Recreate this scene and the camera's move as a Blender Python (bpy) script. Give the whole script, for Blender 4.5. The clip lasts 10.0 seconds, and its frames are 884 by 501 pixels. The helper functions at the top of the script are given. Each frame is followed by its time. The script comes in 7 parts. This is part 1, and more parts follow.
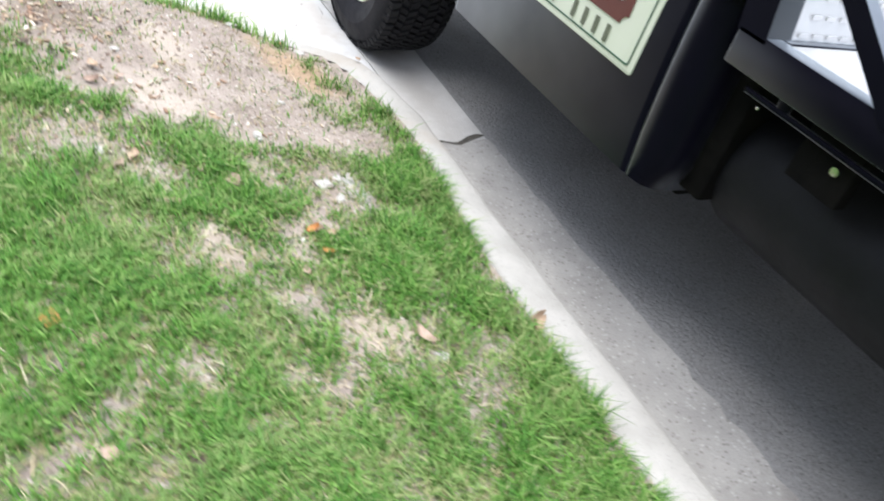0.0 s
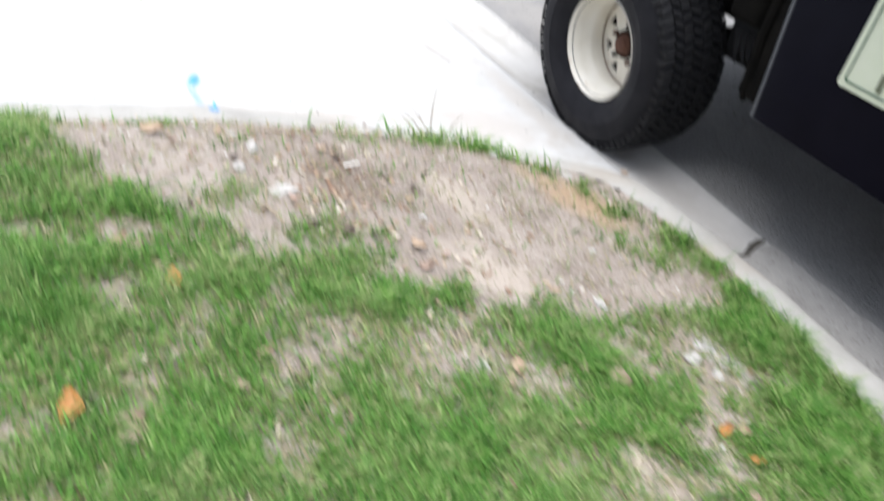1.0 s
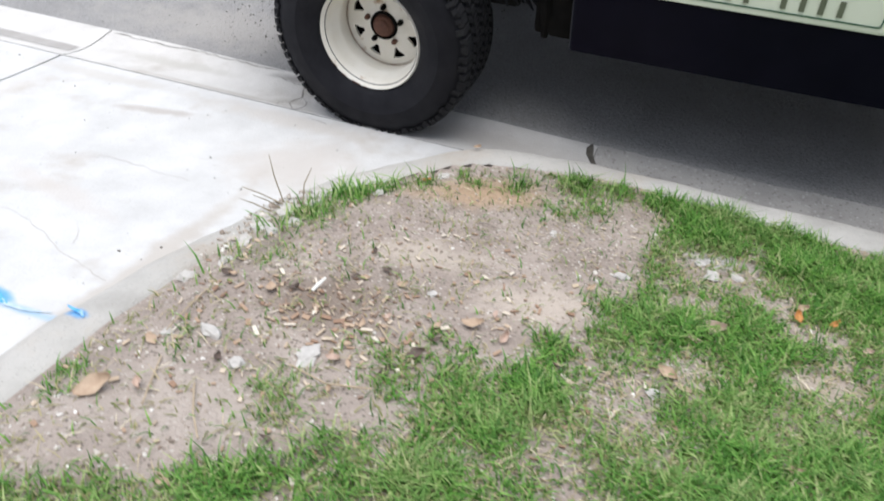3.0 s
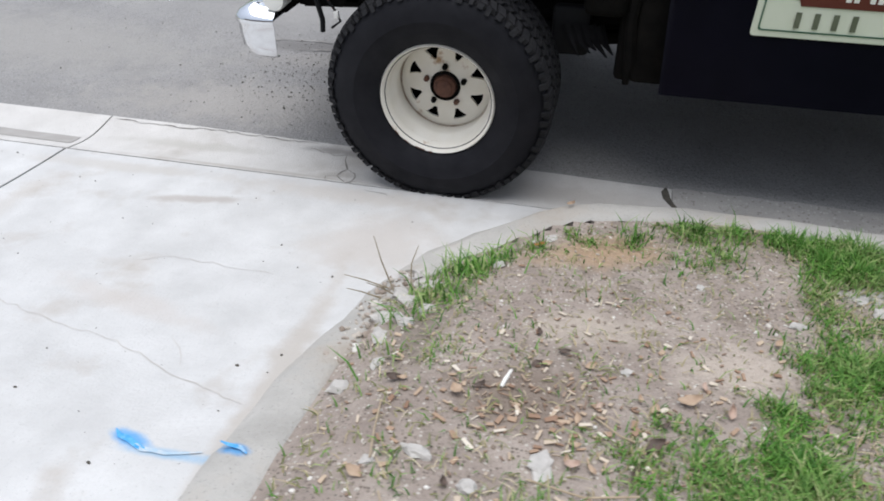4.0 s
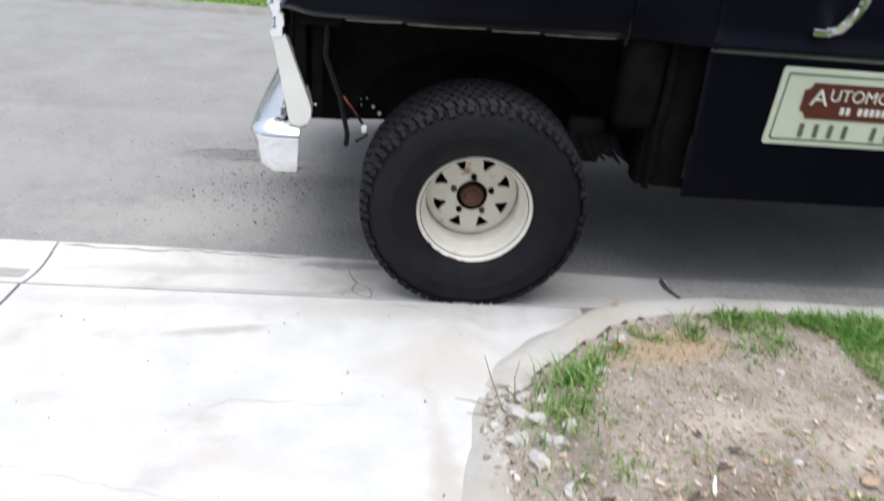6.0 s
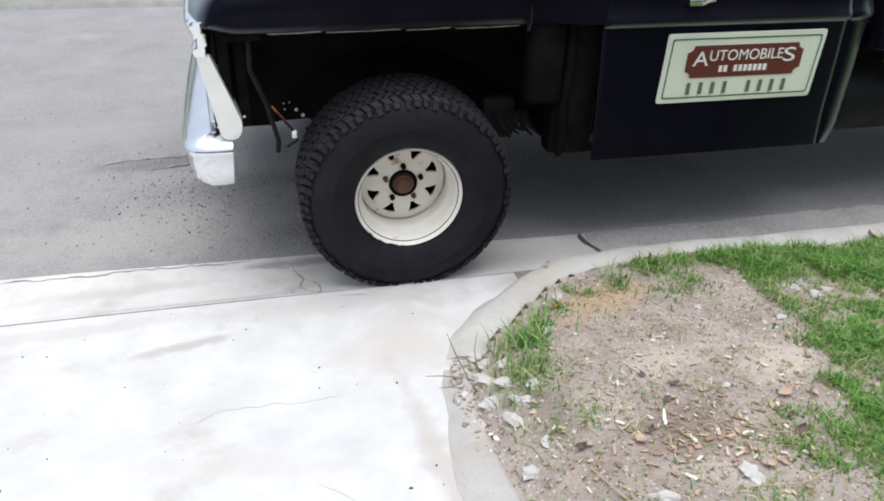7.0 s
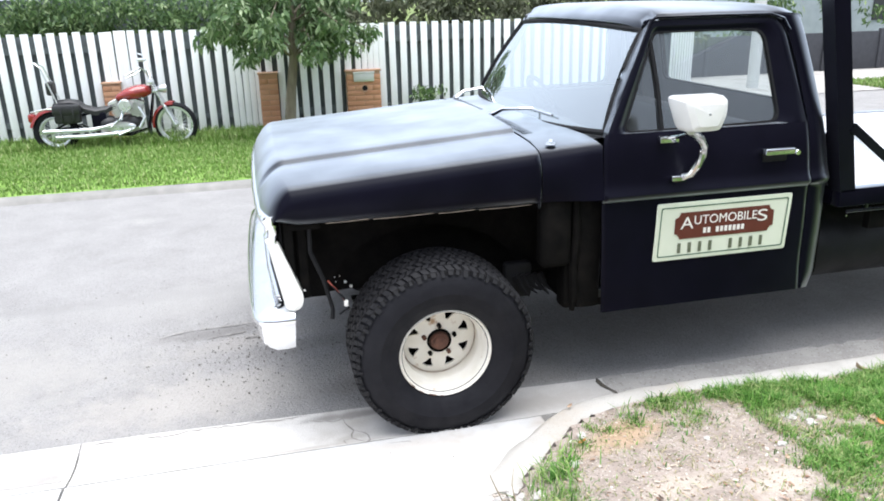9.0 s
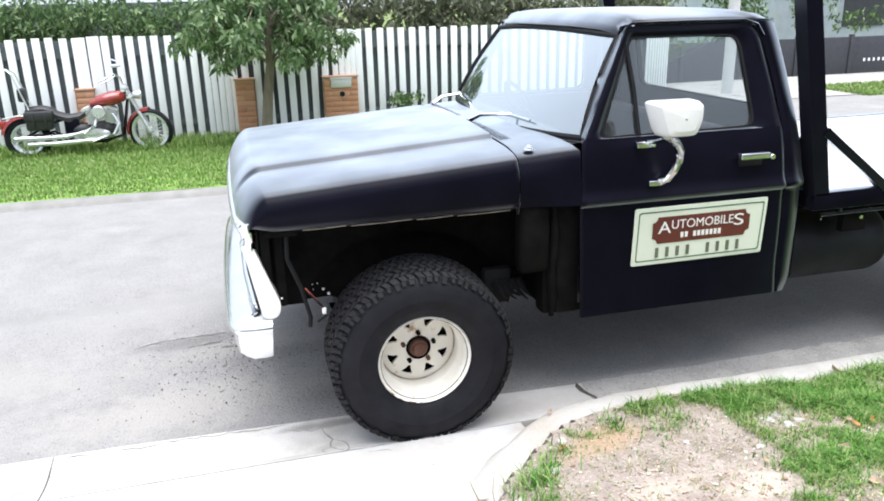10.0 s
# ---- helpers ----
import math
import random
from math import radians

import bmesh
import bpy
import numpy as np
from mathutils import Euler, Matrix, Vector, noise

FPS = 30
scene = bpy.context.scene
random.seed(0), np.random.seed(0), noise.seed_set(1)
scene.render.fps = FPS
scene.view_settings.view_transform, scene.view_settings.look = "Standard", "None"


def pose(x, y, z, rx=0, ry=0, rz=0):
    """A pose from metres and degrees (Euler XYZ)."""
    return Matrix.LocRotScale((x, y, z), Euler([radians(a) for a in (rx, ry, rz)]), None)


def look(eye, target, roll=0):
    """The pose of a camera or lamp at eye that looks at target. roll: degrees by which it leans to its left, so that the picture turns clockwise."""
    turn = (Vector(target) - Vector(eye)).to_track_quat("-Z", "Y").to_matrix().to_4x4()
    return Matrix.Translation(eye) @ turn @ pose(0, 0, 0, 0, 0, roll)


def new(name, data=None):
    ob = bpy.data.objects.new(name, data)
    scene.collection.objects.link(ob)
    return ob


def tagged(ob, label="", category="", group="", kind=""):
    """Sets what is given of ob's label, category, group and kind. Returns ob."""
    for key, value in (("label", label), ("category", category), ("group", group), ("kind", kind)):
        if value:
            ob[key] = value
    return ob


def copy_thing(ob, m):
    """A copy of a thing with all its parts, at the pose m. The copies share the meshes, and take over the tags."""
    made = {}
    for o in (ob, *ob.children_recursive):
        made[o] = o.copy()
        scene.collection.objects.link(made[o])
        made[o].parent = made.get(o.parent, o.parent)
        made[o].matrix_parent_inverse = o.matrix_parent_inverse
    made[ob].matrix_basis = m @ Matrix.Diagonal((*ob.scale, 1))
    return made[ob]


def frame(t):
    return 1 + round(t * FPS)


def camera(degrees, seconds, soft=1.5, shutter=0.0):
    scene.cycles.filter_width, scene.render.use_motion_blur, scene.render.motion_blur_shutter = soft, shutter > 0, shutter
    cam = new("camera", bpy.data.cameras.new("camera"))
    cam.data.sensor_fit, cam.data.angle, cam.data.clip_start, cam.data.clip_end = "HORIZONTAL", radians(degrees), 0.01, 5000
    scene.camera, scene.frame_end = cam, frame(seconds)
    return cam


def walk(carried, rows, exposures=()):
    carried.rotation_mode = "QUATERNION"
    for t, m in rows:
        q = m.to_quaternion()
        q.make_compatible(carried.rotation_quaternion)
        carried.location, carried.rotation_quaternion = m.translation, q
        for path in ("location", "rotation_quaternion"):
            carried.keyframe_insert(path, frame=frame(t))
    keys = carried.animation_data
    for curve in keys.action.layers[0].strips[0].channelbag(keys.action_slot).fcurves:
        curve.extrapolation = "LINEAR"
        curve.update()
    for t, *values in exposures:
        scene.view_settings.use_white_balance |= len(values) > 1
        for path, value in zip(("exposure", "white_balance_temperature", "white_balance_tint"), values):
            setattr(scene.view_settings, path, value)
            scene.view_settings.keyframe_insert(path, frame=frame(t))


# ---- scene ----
import collections

cam = camera(60.4, 10.0, 1.8, 0.3)
PATH = [
    (0, (3.069, -1.452, 1.399), (1.781, -0.467, 0.227), 18.5),
    (0.3, (2.839, -1.623, 1.438), (1.544, -0.65, 0.264), 13.9),
    (0.5, (2.672, -1.761, 1.376), (1.33, -0.848, 0.207), 12.7),
    (0.8, (2.444, -1.897, 1.387), (1.206, -1.03, 0.077), 14.5),
    (1, (2.291, -1.999, 1.451), (0.918, -1.153, 0.269), 10.0),
    (1.1, (2.209, -2.063, 1.43), (0.79, -1.16, 0.348), 8.6),
    (1.3, (2.130, -2.160, 1.447), (0.832, -1.127, 0.330), 11.2),
    (1.5, (2.049, -2.206, 1.478), (0.835, -1.162, 0.28), 7.5),
    (1.8, (1.840, -2.244, 1.473), (0.733, -1.058, 0.303), 2.9),
    (2, (1.723, -2.261, 1.452), (0.736, -1.067, 0.188), 2.9),
    (2.3, (1.643, -2.340, 1.456), (0.703, -1.086, 0.214), 0.2),
    (2.5, (1.525, -2.373, 1.5), (0.745, -1.037, 0.233), 1.5),
    (3, (1.28, -2.494, 1.557), (0.716, -1.029, 0.318), 2.2),
    (3.2, (1.174, -2.478, 1.562), (0.592, -0.974, 0.38), 0.9),
    (4.3, (0.429, -2.518, 1.473), (0.144, -0.888, 0.349), 2.4),
    (4.5, (0.334, -2.54, 1.479), (0.088, -0.891, 0.374), 4.1),
    (4.8, (0.167, -2.479, 1.487), (-0.063, -0.813, 0.405), 3.8),
    (5, (0.066, -2.473, 1.506), (-0.212, -0.761, 0.511), 1.5),
    (5.2, (-0.022, -2.380, 1.494), (-0.300, -0.674, 0.489), -0.8),
    (5.5, (-0.16, -2.395, 1.525), (-0.357, -0.631, 0.603), 1.9),
    (5.8, (-0.238, -2.421, 1.484), (-0.200, -0.590, 0.681), 5.3),
    (6, (-0.336, -2.506, 1.504), (-0.171, -0.735, 0.59), 5.3),
    (6.2, (-0.403, -2.551, 1.529), (-0.157, -0.816, 0.565), 5.3),
    (7.3, (-0.562, -2.665, 1.709), (-0.061, -1.008, 0.707), 1.7),
    (7.5, (-0.586, -2.771, 1.694), (-0.042, -1.065, 0.803), 1.6),
    (7.8, (-0.658, -2.884, 1.794), (-0.256, -1.095, 0.994), 0.2),
    (8, (-0.713, -2.902, 1.841), (-0.33, -1.101, 1.06), 0.1),
    (8.5, (-0.725, -2.949, 1.882), (-0.327, -1.108, 1.208), -0.8),
    (9, (-0.702, -2.991, 1.888), (-0.269, -1.144, 1.255), -1.4),
    (9.5, (-0.702, -2.968, 1.912), (-0.253, -1.126, 1.277), -1.5),
    (10, (-0.696, -2.974, 1.885), (-0.208, -1.137, 1.265), -1.3),
]
EXPOSURES = [(0, 1.0, 6300, 10), (0.5, 0.95, 6300, 10), (1, 0.68, 6350, 10), (1.15, 0.5, 6350, 10), (1.3, 0.05, 6350, 10), (1.5, 0.27, 6350, 10), (2, 0.25, 6350, 10), (2.5, 0.34, 6350, 10), (3, 0.42, 6350, 10), (4.5, 0.02, 6270, 10),
             (5.5, 0.0, 6230, 10), (5.8, 0.0, 6270, 10), (6, 0.48, 6350, 10), (7.5, 0.41, 6300, 10), (7.8, 0.57, 6320, 10), (8.5, 1.01, 6320, 10), (10, 1.12, 6350, 10)]
walk(cam, [(t, look(eye, target, roll)) for t, eye, target, roll in PATH], EXPOSURES)

# ---- world, sun, exposure ----
world = bpy.data.worlds.new("sky")
scene.world = world
world.use_nodes = True
wn = world.node_tree
wn.nodes.clear()
w_out = wn.nodes.new("ShaderNodeOutputWorld")
w_bg = wn.nodes.new("ShaderNodeBackground")
w_sky = wn.nodes.new("ShaderNodeTexSky")
w_mix = wn.nodes.new("ShaderNodeMix")
w_mix.data_type = "RGBA"
w_sky.sky_type = "NISHITA"
w_sky.sun_disc = False
SUN_EL, SUN_AZ = radians(83), radians(190)
w_sky.sun_elevation, w_sky.sun_rotation = SUN_EL, SUN_AZ
w_sky.air_density, w_sky.dust_density, w_sky.ozone_density = 1.0, 4.0, 1.0
w_mix.inputs["Factor"].default_value = 0.85      # white overcast over the blue
w_co = wn.nodes.new("ShaderNodeTexCoord")
w_sep = wn.nodes.new("ShaderNodeSeparateXYZ")
w_rise = wn.nodes.new("ShaderNodeMapRange")      # an overcast sky is brighter overhead than at the horizon
w_rise.inputs["From Min"].default_value, w_rise.inputs["From Max"].default_value = 0.0, 1.0
w_rise.inputs["To Min"].default_value, w_rise.inputs["To Max"].default_value = 0.62, 1.10
w_cloud = wn.nodes.new("ShaderNodeVectorMath")
w_cloud.operation = "SCALE"
w_cloud.inputs[0].default_value = (10.2, 11.1, 12.9)
wn.links.new(w_co.outputs["Generated"], w_sep.inputs["Vector"])
wn.links.new(w_sep.outputs["Z"], w_rise.inputs["Value"])
wn.links.new(w_rise.outputs["Result"], w_cloud.inputs["Scale"])
wn.links.new(w_cloud.outputs["Vector"], w_mix.inputs["B"])
wn.links.new(w_sky.outputs["Color"], w_mix.inputs["A"])
wn.links.new(w_mix.outputs["Result"], w_bg.inputs["Color"])
w_bg.inputs["Strength"].default_value = 0.082
wn.links.new(w_bg.outputs["Background"], w_out.inputs["Surface"])
sun_data = bpy.data.lights.new("sun", "SUN")
sun_data.energy, sun_data.angle, sun_data.color = 2.5, radians(60), (1.0, 0.97, 0.94)
sun = new("sun", sun_data)
sun_dir = Vector((math.sin(SUN_AZ) * math.cos(SUN_EL), math.cos(SUN_AZ) * math.cos(SUN_EL), math.sin(SUN_EL)))
sun.matrix_world = look(sun_dir * 30, (0, 0, 0))

# ---- materials ----


def mat(name, c1, c2=None, scale=8.0, rough=0.6, rough2=None, metal=0.0, bump=0.0, bump_scale=60.0, c3=None, spots=0.0, spot_scale=3.0,
        coat=0.0, detail=6.0, trans=0.0, stretch=(1, 1, 1), spec=0.5, fine=0.0, ior=1.5):
    """Two tones by noise, a third tone in larger stains, fine speckle, bump and varied roughness."""
    m = bpy.data.materials.new(name)
    m.use_nodes = True
    nt = m.node_tree
    b = nt.nodes["Principled BSDF"]
    link = nt.links.new
    co = nt.nodes.new("ShaderNodeTexCoord")
    mp = nt.nodes.new("ShaderNodeMapping")
    mp.inputs["Scale"].default_value = stretch
    link(co.outputs["Object"], mp.inputs["Vector"])
    vec = mp.outputs["Vector"]

    def noise_tex(s, d=detail, r=0.6):
        n = nt.nodes.new("ShaderNodeTexNoise")
        n.inputs["Scale"].default_value, n.inputs["Detail"].default_value, n.inputs["Roughness"].default_value = s, d, r
        link(vec, n.inputs["Vector"])
        return n.outputs["Fac"]

    def ramp(src, lo, hi):
        n = nt.nodes.new("ShaderNodeMapRange")
        n.inputs["From Min"].default_value, n.inputs["From Max"].default_value = lo, hi
        link(src, n.inputs["Value"])
        return n.outputs["Result"]

    def mix(f, a, bb):
        n = nt.nodes.new("ShaderNodeMix")
        n.data_type = "RGBA"
        link(f, n.inputs["Factor"])
        for sock, v in (("A", a), ("B", bb)):
            if isinstance(v, tuple):
                n.inputs[sock].default_value = (*v, 1)
            else:
                link(v, n.inputs[sock])
        return n.outputs["Result"]

    base = noise_tex(scale)
    col = mix(ramp(base, 0.3, 0.7), tuple(c1), tuple(c2 or c1))
    if c3:
        col = mix(ramp(noise_tex(spot_scale, 5.0), 0.62 - spots, 0.72), col, tuple(c3))
    if fine:
        col = mix(ramp(noise_tex(bump_scale * 2.0, 3.0), 0.62, 0.7), col, tuple(x * (1 - fine) for x in c1))
    link(col, b.inputs["Base Color"])
    b.inputs["Metallic"].default_value = metal
    b.inputs["IOR"].default_value = ior
    b.inputs["Specular IOR Level"].default_value = spec
    if coat:
        b.inputs["Coat Weight"].default_value = coat
        b.inputs["Coat Roughness"].default_value = 0.12
    if rough2 is not None:
        mr = nt.nodes.new("ShaderNodeMapRange")
        mr.inputs["To Min"].default_value, mr.inputs["To Max"].default_value = rough, rough2
        mr.inputs["From Min"].default_value, mr.inputs["From Max"].default_value = 0.3, 0.7
        link(noise_tex(scale * 0.7), mr.inputs["Value"])
        link(mr.outputs["Result"], b.inputs["Roughness"])
    else:
        b.inputs["Roughness"].default_value = rough
    if trans:
        b.inputs["Subsurface Weight"].default_value = 0.0
        b.inputs["Transmission Weight"].default_value = trans
    if bump:
        bn = nt.nodes.new("ShaderNodeBump")
        bn.inputs["Strength"].default_value, bn.inputs["Distance"].default_value = 1.0, bump
        link(noise_tex(bump_scale, 8.0), bn.inputs["Height"])
        link(bn.outputs["Normal"], b.inputs["Normal"])
    return m


def random_mat(name, stops, rough=0.6, per="Random Per Island", translucent=0.0):
    """One colour a piece, picked by its island or object."""
    m = bpy.data.materials.new(name)
    m.use_nodes = True
    nt = m.node_tree
    b = nt.nodes["Principled BSDF"]
    if per == "Random":
        src = nt.nodes.new("ShaderNodeObjectInfo").outputs["Random"]
    else:
        src = nt.nodes.new("ShaderNodeNewGeometry").outputs["Random Per Island"]
    r = nt.nodes.new("ShaderNodeValToRGB")
    while len(r.color_ramp.elements) < len(stops):
        r.color_ramp.elements.new(0.5)
    for e, (p, c) in zip(r.color_ramp.elements, stops):
        e.position, e.color = p, (*c, 1)
    nt.links.new(src, r.inputs["Fac"])
    nt.links.new(r.outputs["Color"], b.inputs["Base Color"])
    b.inputs["Roughness"].default_value = rough
    b.inputs["Specular IOR Level"].default_value = 0.3
    if translucent:
        tr = nt.nodes.new("ShaderNodeBsdfTranslucent")
        mx = nt.nodes.new("ShaderNodeMixShader")
        mx.inputs["Fac"].default_value = translucent
        nt.links.new(r.outputs["Color"], tr.inputs["Color"])
        nt.links.new(b.outputs["BSDF"], mx.inputs[1])
        nt.links.new(tr.outputs["BSDF"], mx.inputs[2])
        nt.links.new(mx.outputs["Shader"], nt.nodes["Material Output"].inputs["Surface"])
    return m


def glass_mat(name, tint, dust=0.03, low=0.085, power=4.0):
    m = bpy.data.materials.new(name)
    m.use_nodes = True
    nt = m.node_tree
    nt.nodes.remove(nt.nodes["Principled BSDF"])
    tr = nt.nodes.new("ShaderNodeBsdfTransparent")
    tr.inputs["Color"].default_value = (*tint, 1)
    gl = nt.nodes.new("ShaderNodeBsdfGlossy")
    gl.inputs["Roughness"].default_value = 0.03
    gl.inputs["Color"].default_value = (0.92, 0.98, 1.0, 1)
    lw = nt.nodes.new("ShaderNodeLayerWeight")
    lw.inputs["Blend"].default_value = 0.5
    pw = nt.nodes.new("ShaderNodeMath")
    pw.operation = "POWER"
    pw.inputs[1].default_value = power
    fr = nt.nodes.new("ShaderNodeMapRange")          # two faces of a thin pane
    fr.inputs["To Min"].default_value, fr.inputs["To Max"].default_value = low, 1.0
    nt.links.new(lw.outputs["Facing"], pw.inputs[0])
    nt.links.new(pw.outputs["Value"], fr.inputs["Value"])
    mx = nt.nodes.new("ShaderNodeMixShader")
    nt.links.new(fr.outputs["Result"], mx.inputs["Fac"])
    film = nt.nodes.new("ShaderNodeBsdfDiffuse")     # film of dust
    film.inputs["Color"].default_value = (0.75, 0.78, 0.78, 1)
    dusty = nt.nodes.new("ShaderNodeMixShader")
    dusty.inputs["Fac"].default_value = dust
    nt.links.new(tr.outputs["BSDF"], dusty.inputs[1])
    nt.links.new(film.outputs["BSDF"], dusty.inputs[2])
    nt.links.new(dusty.outputs["Shader"], mx.inputs[1])
    nt.links.new(gl.outputs["BSDF"], mx.inputs[2])
    nt.links.new(mx.outputs["Shader"], nt.nodes["Material Output"].inputs["Surface"])
    return m


def stain(m, spots):
    """Lay soft ragged stains (x, y, half length, half width, turn, colour, strength) into a material's colour."""
    nt = m.node_tree
    b = nt.nodes["Principled BSDF"]
    col = b.inputs["Base Color"].links[0].from_socket
    co = nt.nodes.new("ShaderNodeTexCoord")
    rag = nt.nodes.new("ShaderNodeTexNoise")
    rag.inputs["Scale"].default_value, rag.inputs["Detail"].default_value, rag.inputs["Roughness"].default_value = 9.0, 7.0, 0.65
    nt.links.new(co.outputs["Object"], rag.inputs["Vector"])
    for x, y, rx, ry, turn, colour, amount in spots:
        mp = nt.nodes.new("ShaderNodeMapping")
        mp.vector_type = "TEXTURE"
        mp.inputs["Location"].default_value = (x, y, 0)
        mp.inputs["Rotation"].default_value = (0, 0, radians(turn))
        mp.inputs["Scale"].default_value = (rx, ry, 50.0)
        nt.links.new(co.outputs["Object"], mp.inputs["Vector"])
        ln = nt.nodes.new("ShaderNodeVectorMath")
        ln.operation = "LENGTH"
        nt.links.new(mp.outputs["Vector"], ln.inputs[0])
        ad = nt.nodes.new("ShaderNodeMath")
        ad.operation = "MULTIPLY_ADD"
        ad.inputs[1].default_value = 1.6
        nt.links.new(rag.outputs["Fac"], ad.inputs[0])
        nt.links.new(ln.outputs["Value"], ad.inputs[2])
        mr = nt.nodes.new("ShaderNodeMapRange")
        mr.interpolation_type = "SMOOTHSTEP"
        mr.inputs["From Min"].default_value, mr.inputs["From Max"].default_value = 2.0, 1.1
        mr.inputs["To Max"].default_value = amount
        nt.links.new(ad.outputs["Value"], mr.inputs["Value"])
        mx = nt.nodes.new("ShaderNodeMix")
        mx.data_type = "RGBA"
        mx.inputs["B"].default_value = (*colour, 1)
        nt.links.new(mr.outputs["Result"], mx.inputs["Factor"])
        nt.links.new(col, mx.inputs["A"])
        col = mx.outputs["Result"]
    nt.links.new(col, b.inputs["Base Color"])


def speckle(m, scale, light, dark, share=0.12, flat=1.0):
    """Single grains of aggregate: some lighter, some darker than the ground."""
    nt = m.node_tree
    b = nt.nodes["Principled BSDF"]
    col = b.inputs["Base Color"].links[0].from_socket
    co = nt.nodes.new("ShaderNodeTexCoord")
    vo = nt.nodes.new("ShaderNodeTexVoronoi")
    vo.inputs["Scale"].default_value = scale
    nt.links.new(co.outputs["Object"], vo.inputs["Vector"])
    sp = nt.nodes.new("ShaderNodeSeparateColor")
    nt.links.new(vo.outputs["Color"], sp.inputs["Color"])
    core = nt.nodes.new("ShaderNodeMapRange")            # only the middle of each grain
    core.inputs["From Min"].default_value, core.inputs["From Max"].default_value = 0.55, 0.25
    nt.links.new(vo.outputs["Distance"], core.inputs["Value"])
    for ch, colour in (("Red", light), ("Green", dark)):
        th = nt.nodes.new("ShaderNodeMapRange")
        th.inputs["From Min"].default_value, th.inputs["From Max"].default_value = 1 - share, 1 - share * 0.6
        nt.links.new(sp.outputs[ch], th.inputs["Value"])
        mu = nt.nodes.new("ShaderNodeMath")
        mu.operation = "MULTIPLY"
        nt.links.new(th.outputs["Result"], mu.inputs[0])
        nt.links.new(core.outputs["Result"], mu.inputs[1])
        mx = nt.nodes.new("ShaderNodeMix")
        mx.data_type = "RGBA"
        mx.inputs["B"].default_value = (*colour, 1)
        nt.links.new(mu.outputs["Value"], mx.inputs["Factor"])
        nt.links.new(col, mx.inputs["A"])
        col = mx.outputs["Result"]
    nt.links.new(col, b.inputs["Base Color"])


M_ASPHALT = mat("asphalt", (0.252, 0.244, 0.236), (0.318, 0.308, 0.298), 2.6, 0.9, bump=0.012, bump_scale=70, c3=(0.35, 0.34, 0.32), spots=0.0, spot_scale=0.9, fine=0.45, spec=0.1)
speckle(M_ASPHALT, 85, (0.335, 0.33, 0.32), (0.20, 0.195, 0.19), 0.20)
speckle(M_ASPHALT, 190, (0.34, 0.335, 0.325), (0.17, 0.165, 0.16), 0.28)
stain(M_ASPHALT, ((-0.9, 0.60, 1.15, 0.27, 6, (0.375, 0.353, 0.325), 0.65), (-0.80, 1.20, 0.60, 0.12, 14, (0.34, 0.318, 0.29), 0.4), (-1.08, 1.33, 0.36, 0.09, 4, (0.16, 0.152, 0.145), 0.6), (-0.55, 1.05, 0.45, 0.10, 8, (0.20, 0.192, 0.185), 0.5), (-0.25, 0.55, 0.35, 0.12, 10, (0.20, 0.19, 0.18), 0.6), (-1.6, 2.0, 1.3, 0.10, 3, (0.22, 0.215, 0.21), 0.5), (-2.6, 1.1, 1.3, 0.5, -5, (0.35, 0.335, 0.31), 0.6), (-1.1, 1.9, 1.4, 0.35, 4, (0.32, 0.31, 0.295), 0.5)))
M_CONCRETE = mat("concrete", (0.47, 0.462, 0.445), (0.58, 0.572, 0.555), 5.0, 0.9, bump=0.003, bump_scale=90, c3=(0.43, 0.395, 0.355), spots=0.07, spot_scale=3.2, fine=0.06)
stain(M_CONCRETE, ((-0.86, -0.30, 0.22, 0.035, 12, (0.36, 0.32, 0.285), 0.7), (-0.1, -0.45, 0.30, 0.24, 40, (0.47, 0.43, 0.39), 0.7), (-0.35, -0.12, 0.50, 0.07, 0, (0.46, 0.42, 0.375), 0.6), (-0.12, -1.25, 0.05, 0.7, 4, (0.42, 0.38, 0.335), 0.8), (-1.3, -0.12, 0.5, 0.05, 2, (0.45, 0.42, 0.38), 0.6), (-0.7, -1.0, 0.35, 0.06, -14, (0.49, 0.455, 0.42), 0.7), (-1.5, -0.7, 0.06, 0.5, 5, (0.49, 0.46, 0.42), 0.5), (-0.312, -1.548, 0.062, 0.024, -18, (0.06, 0.30, 0.60), 0.85), (-0.215, -1.566, 0.12, 0.020, 4, (0.24, 0.40, 0.55), 0.75)))
M_GUTTER = mat("gutter concrete", (0.49, 0.47, 0.44), (0.59, 0.57, 0.54), 5.0, 0.9, bump=0.004, bump_scale=120, c3=(0.40, 0.37, 0.33), spots=0.05, spot_scale=2.0, fine=0.3)
stain(M_GUTTER, ((-0.40, 0.24, 0.30, 0.03, 0, (0.22, 0.205, 0.19), 0.7), (-0.45, 0.05, 0.12, 0.05, 20, (0.35, 0.32, 0.28), 0.6), (-1.1, 0.16, 0.4, 0.04, 2, (0.42, 0.40, 0.36), 0.7), (0.45, 0.12, 0.5, 0.10, 0, (0.40, 0.37, 0.335), 0.6), (-0.8, 0.0, 0.6, 0.02, 0, (0.38, 0.35, 0.31), 0.7)))
# spotted concrete in a darker base tone than M_GUTTER
M_DARKGUTTER = mat("darker spotted gutter concrete", (0.33, 0.315, 0.295), (0.45, 0.43, 0.40), 5.0, 0.9, bump=0.004, bump_scale=120, c3=(0.25, 0.23, 0.21), spots=0.08, spot_scale=2.0, fine=0.3, spec=0.1)
speckle(M_DARKGUTTER, 90, (0.50, 0.48, 0.45), (0.25, 0.235, 0.215), 0.2)
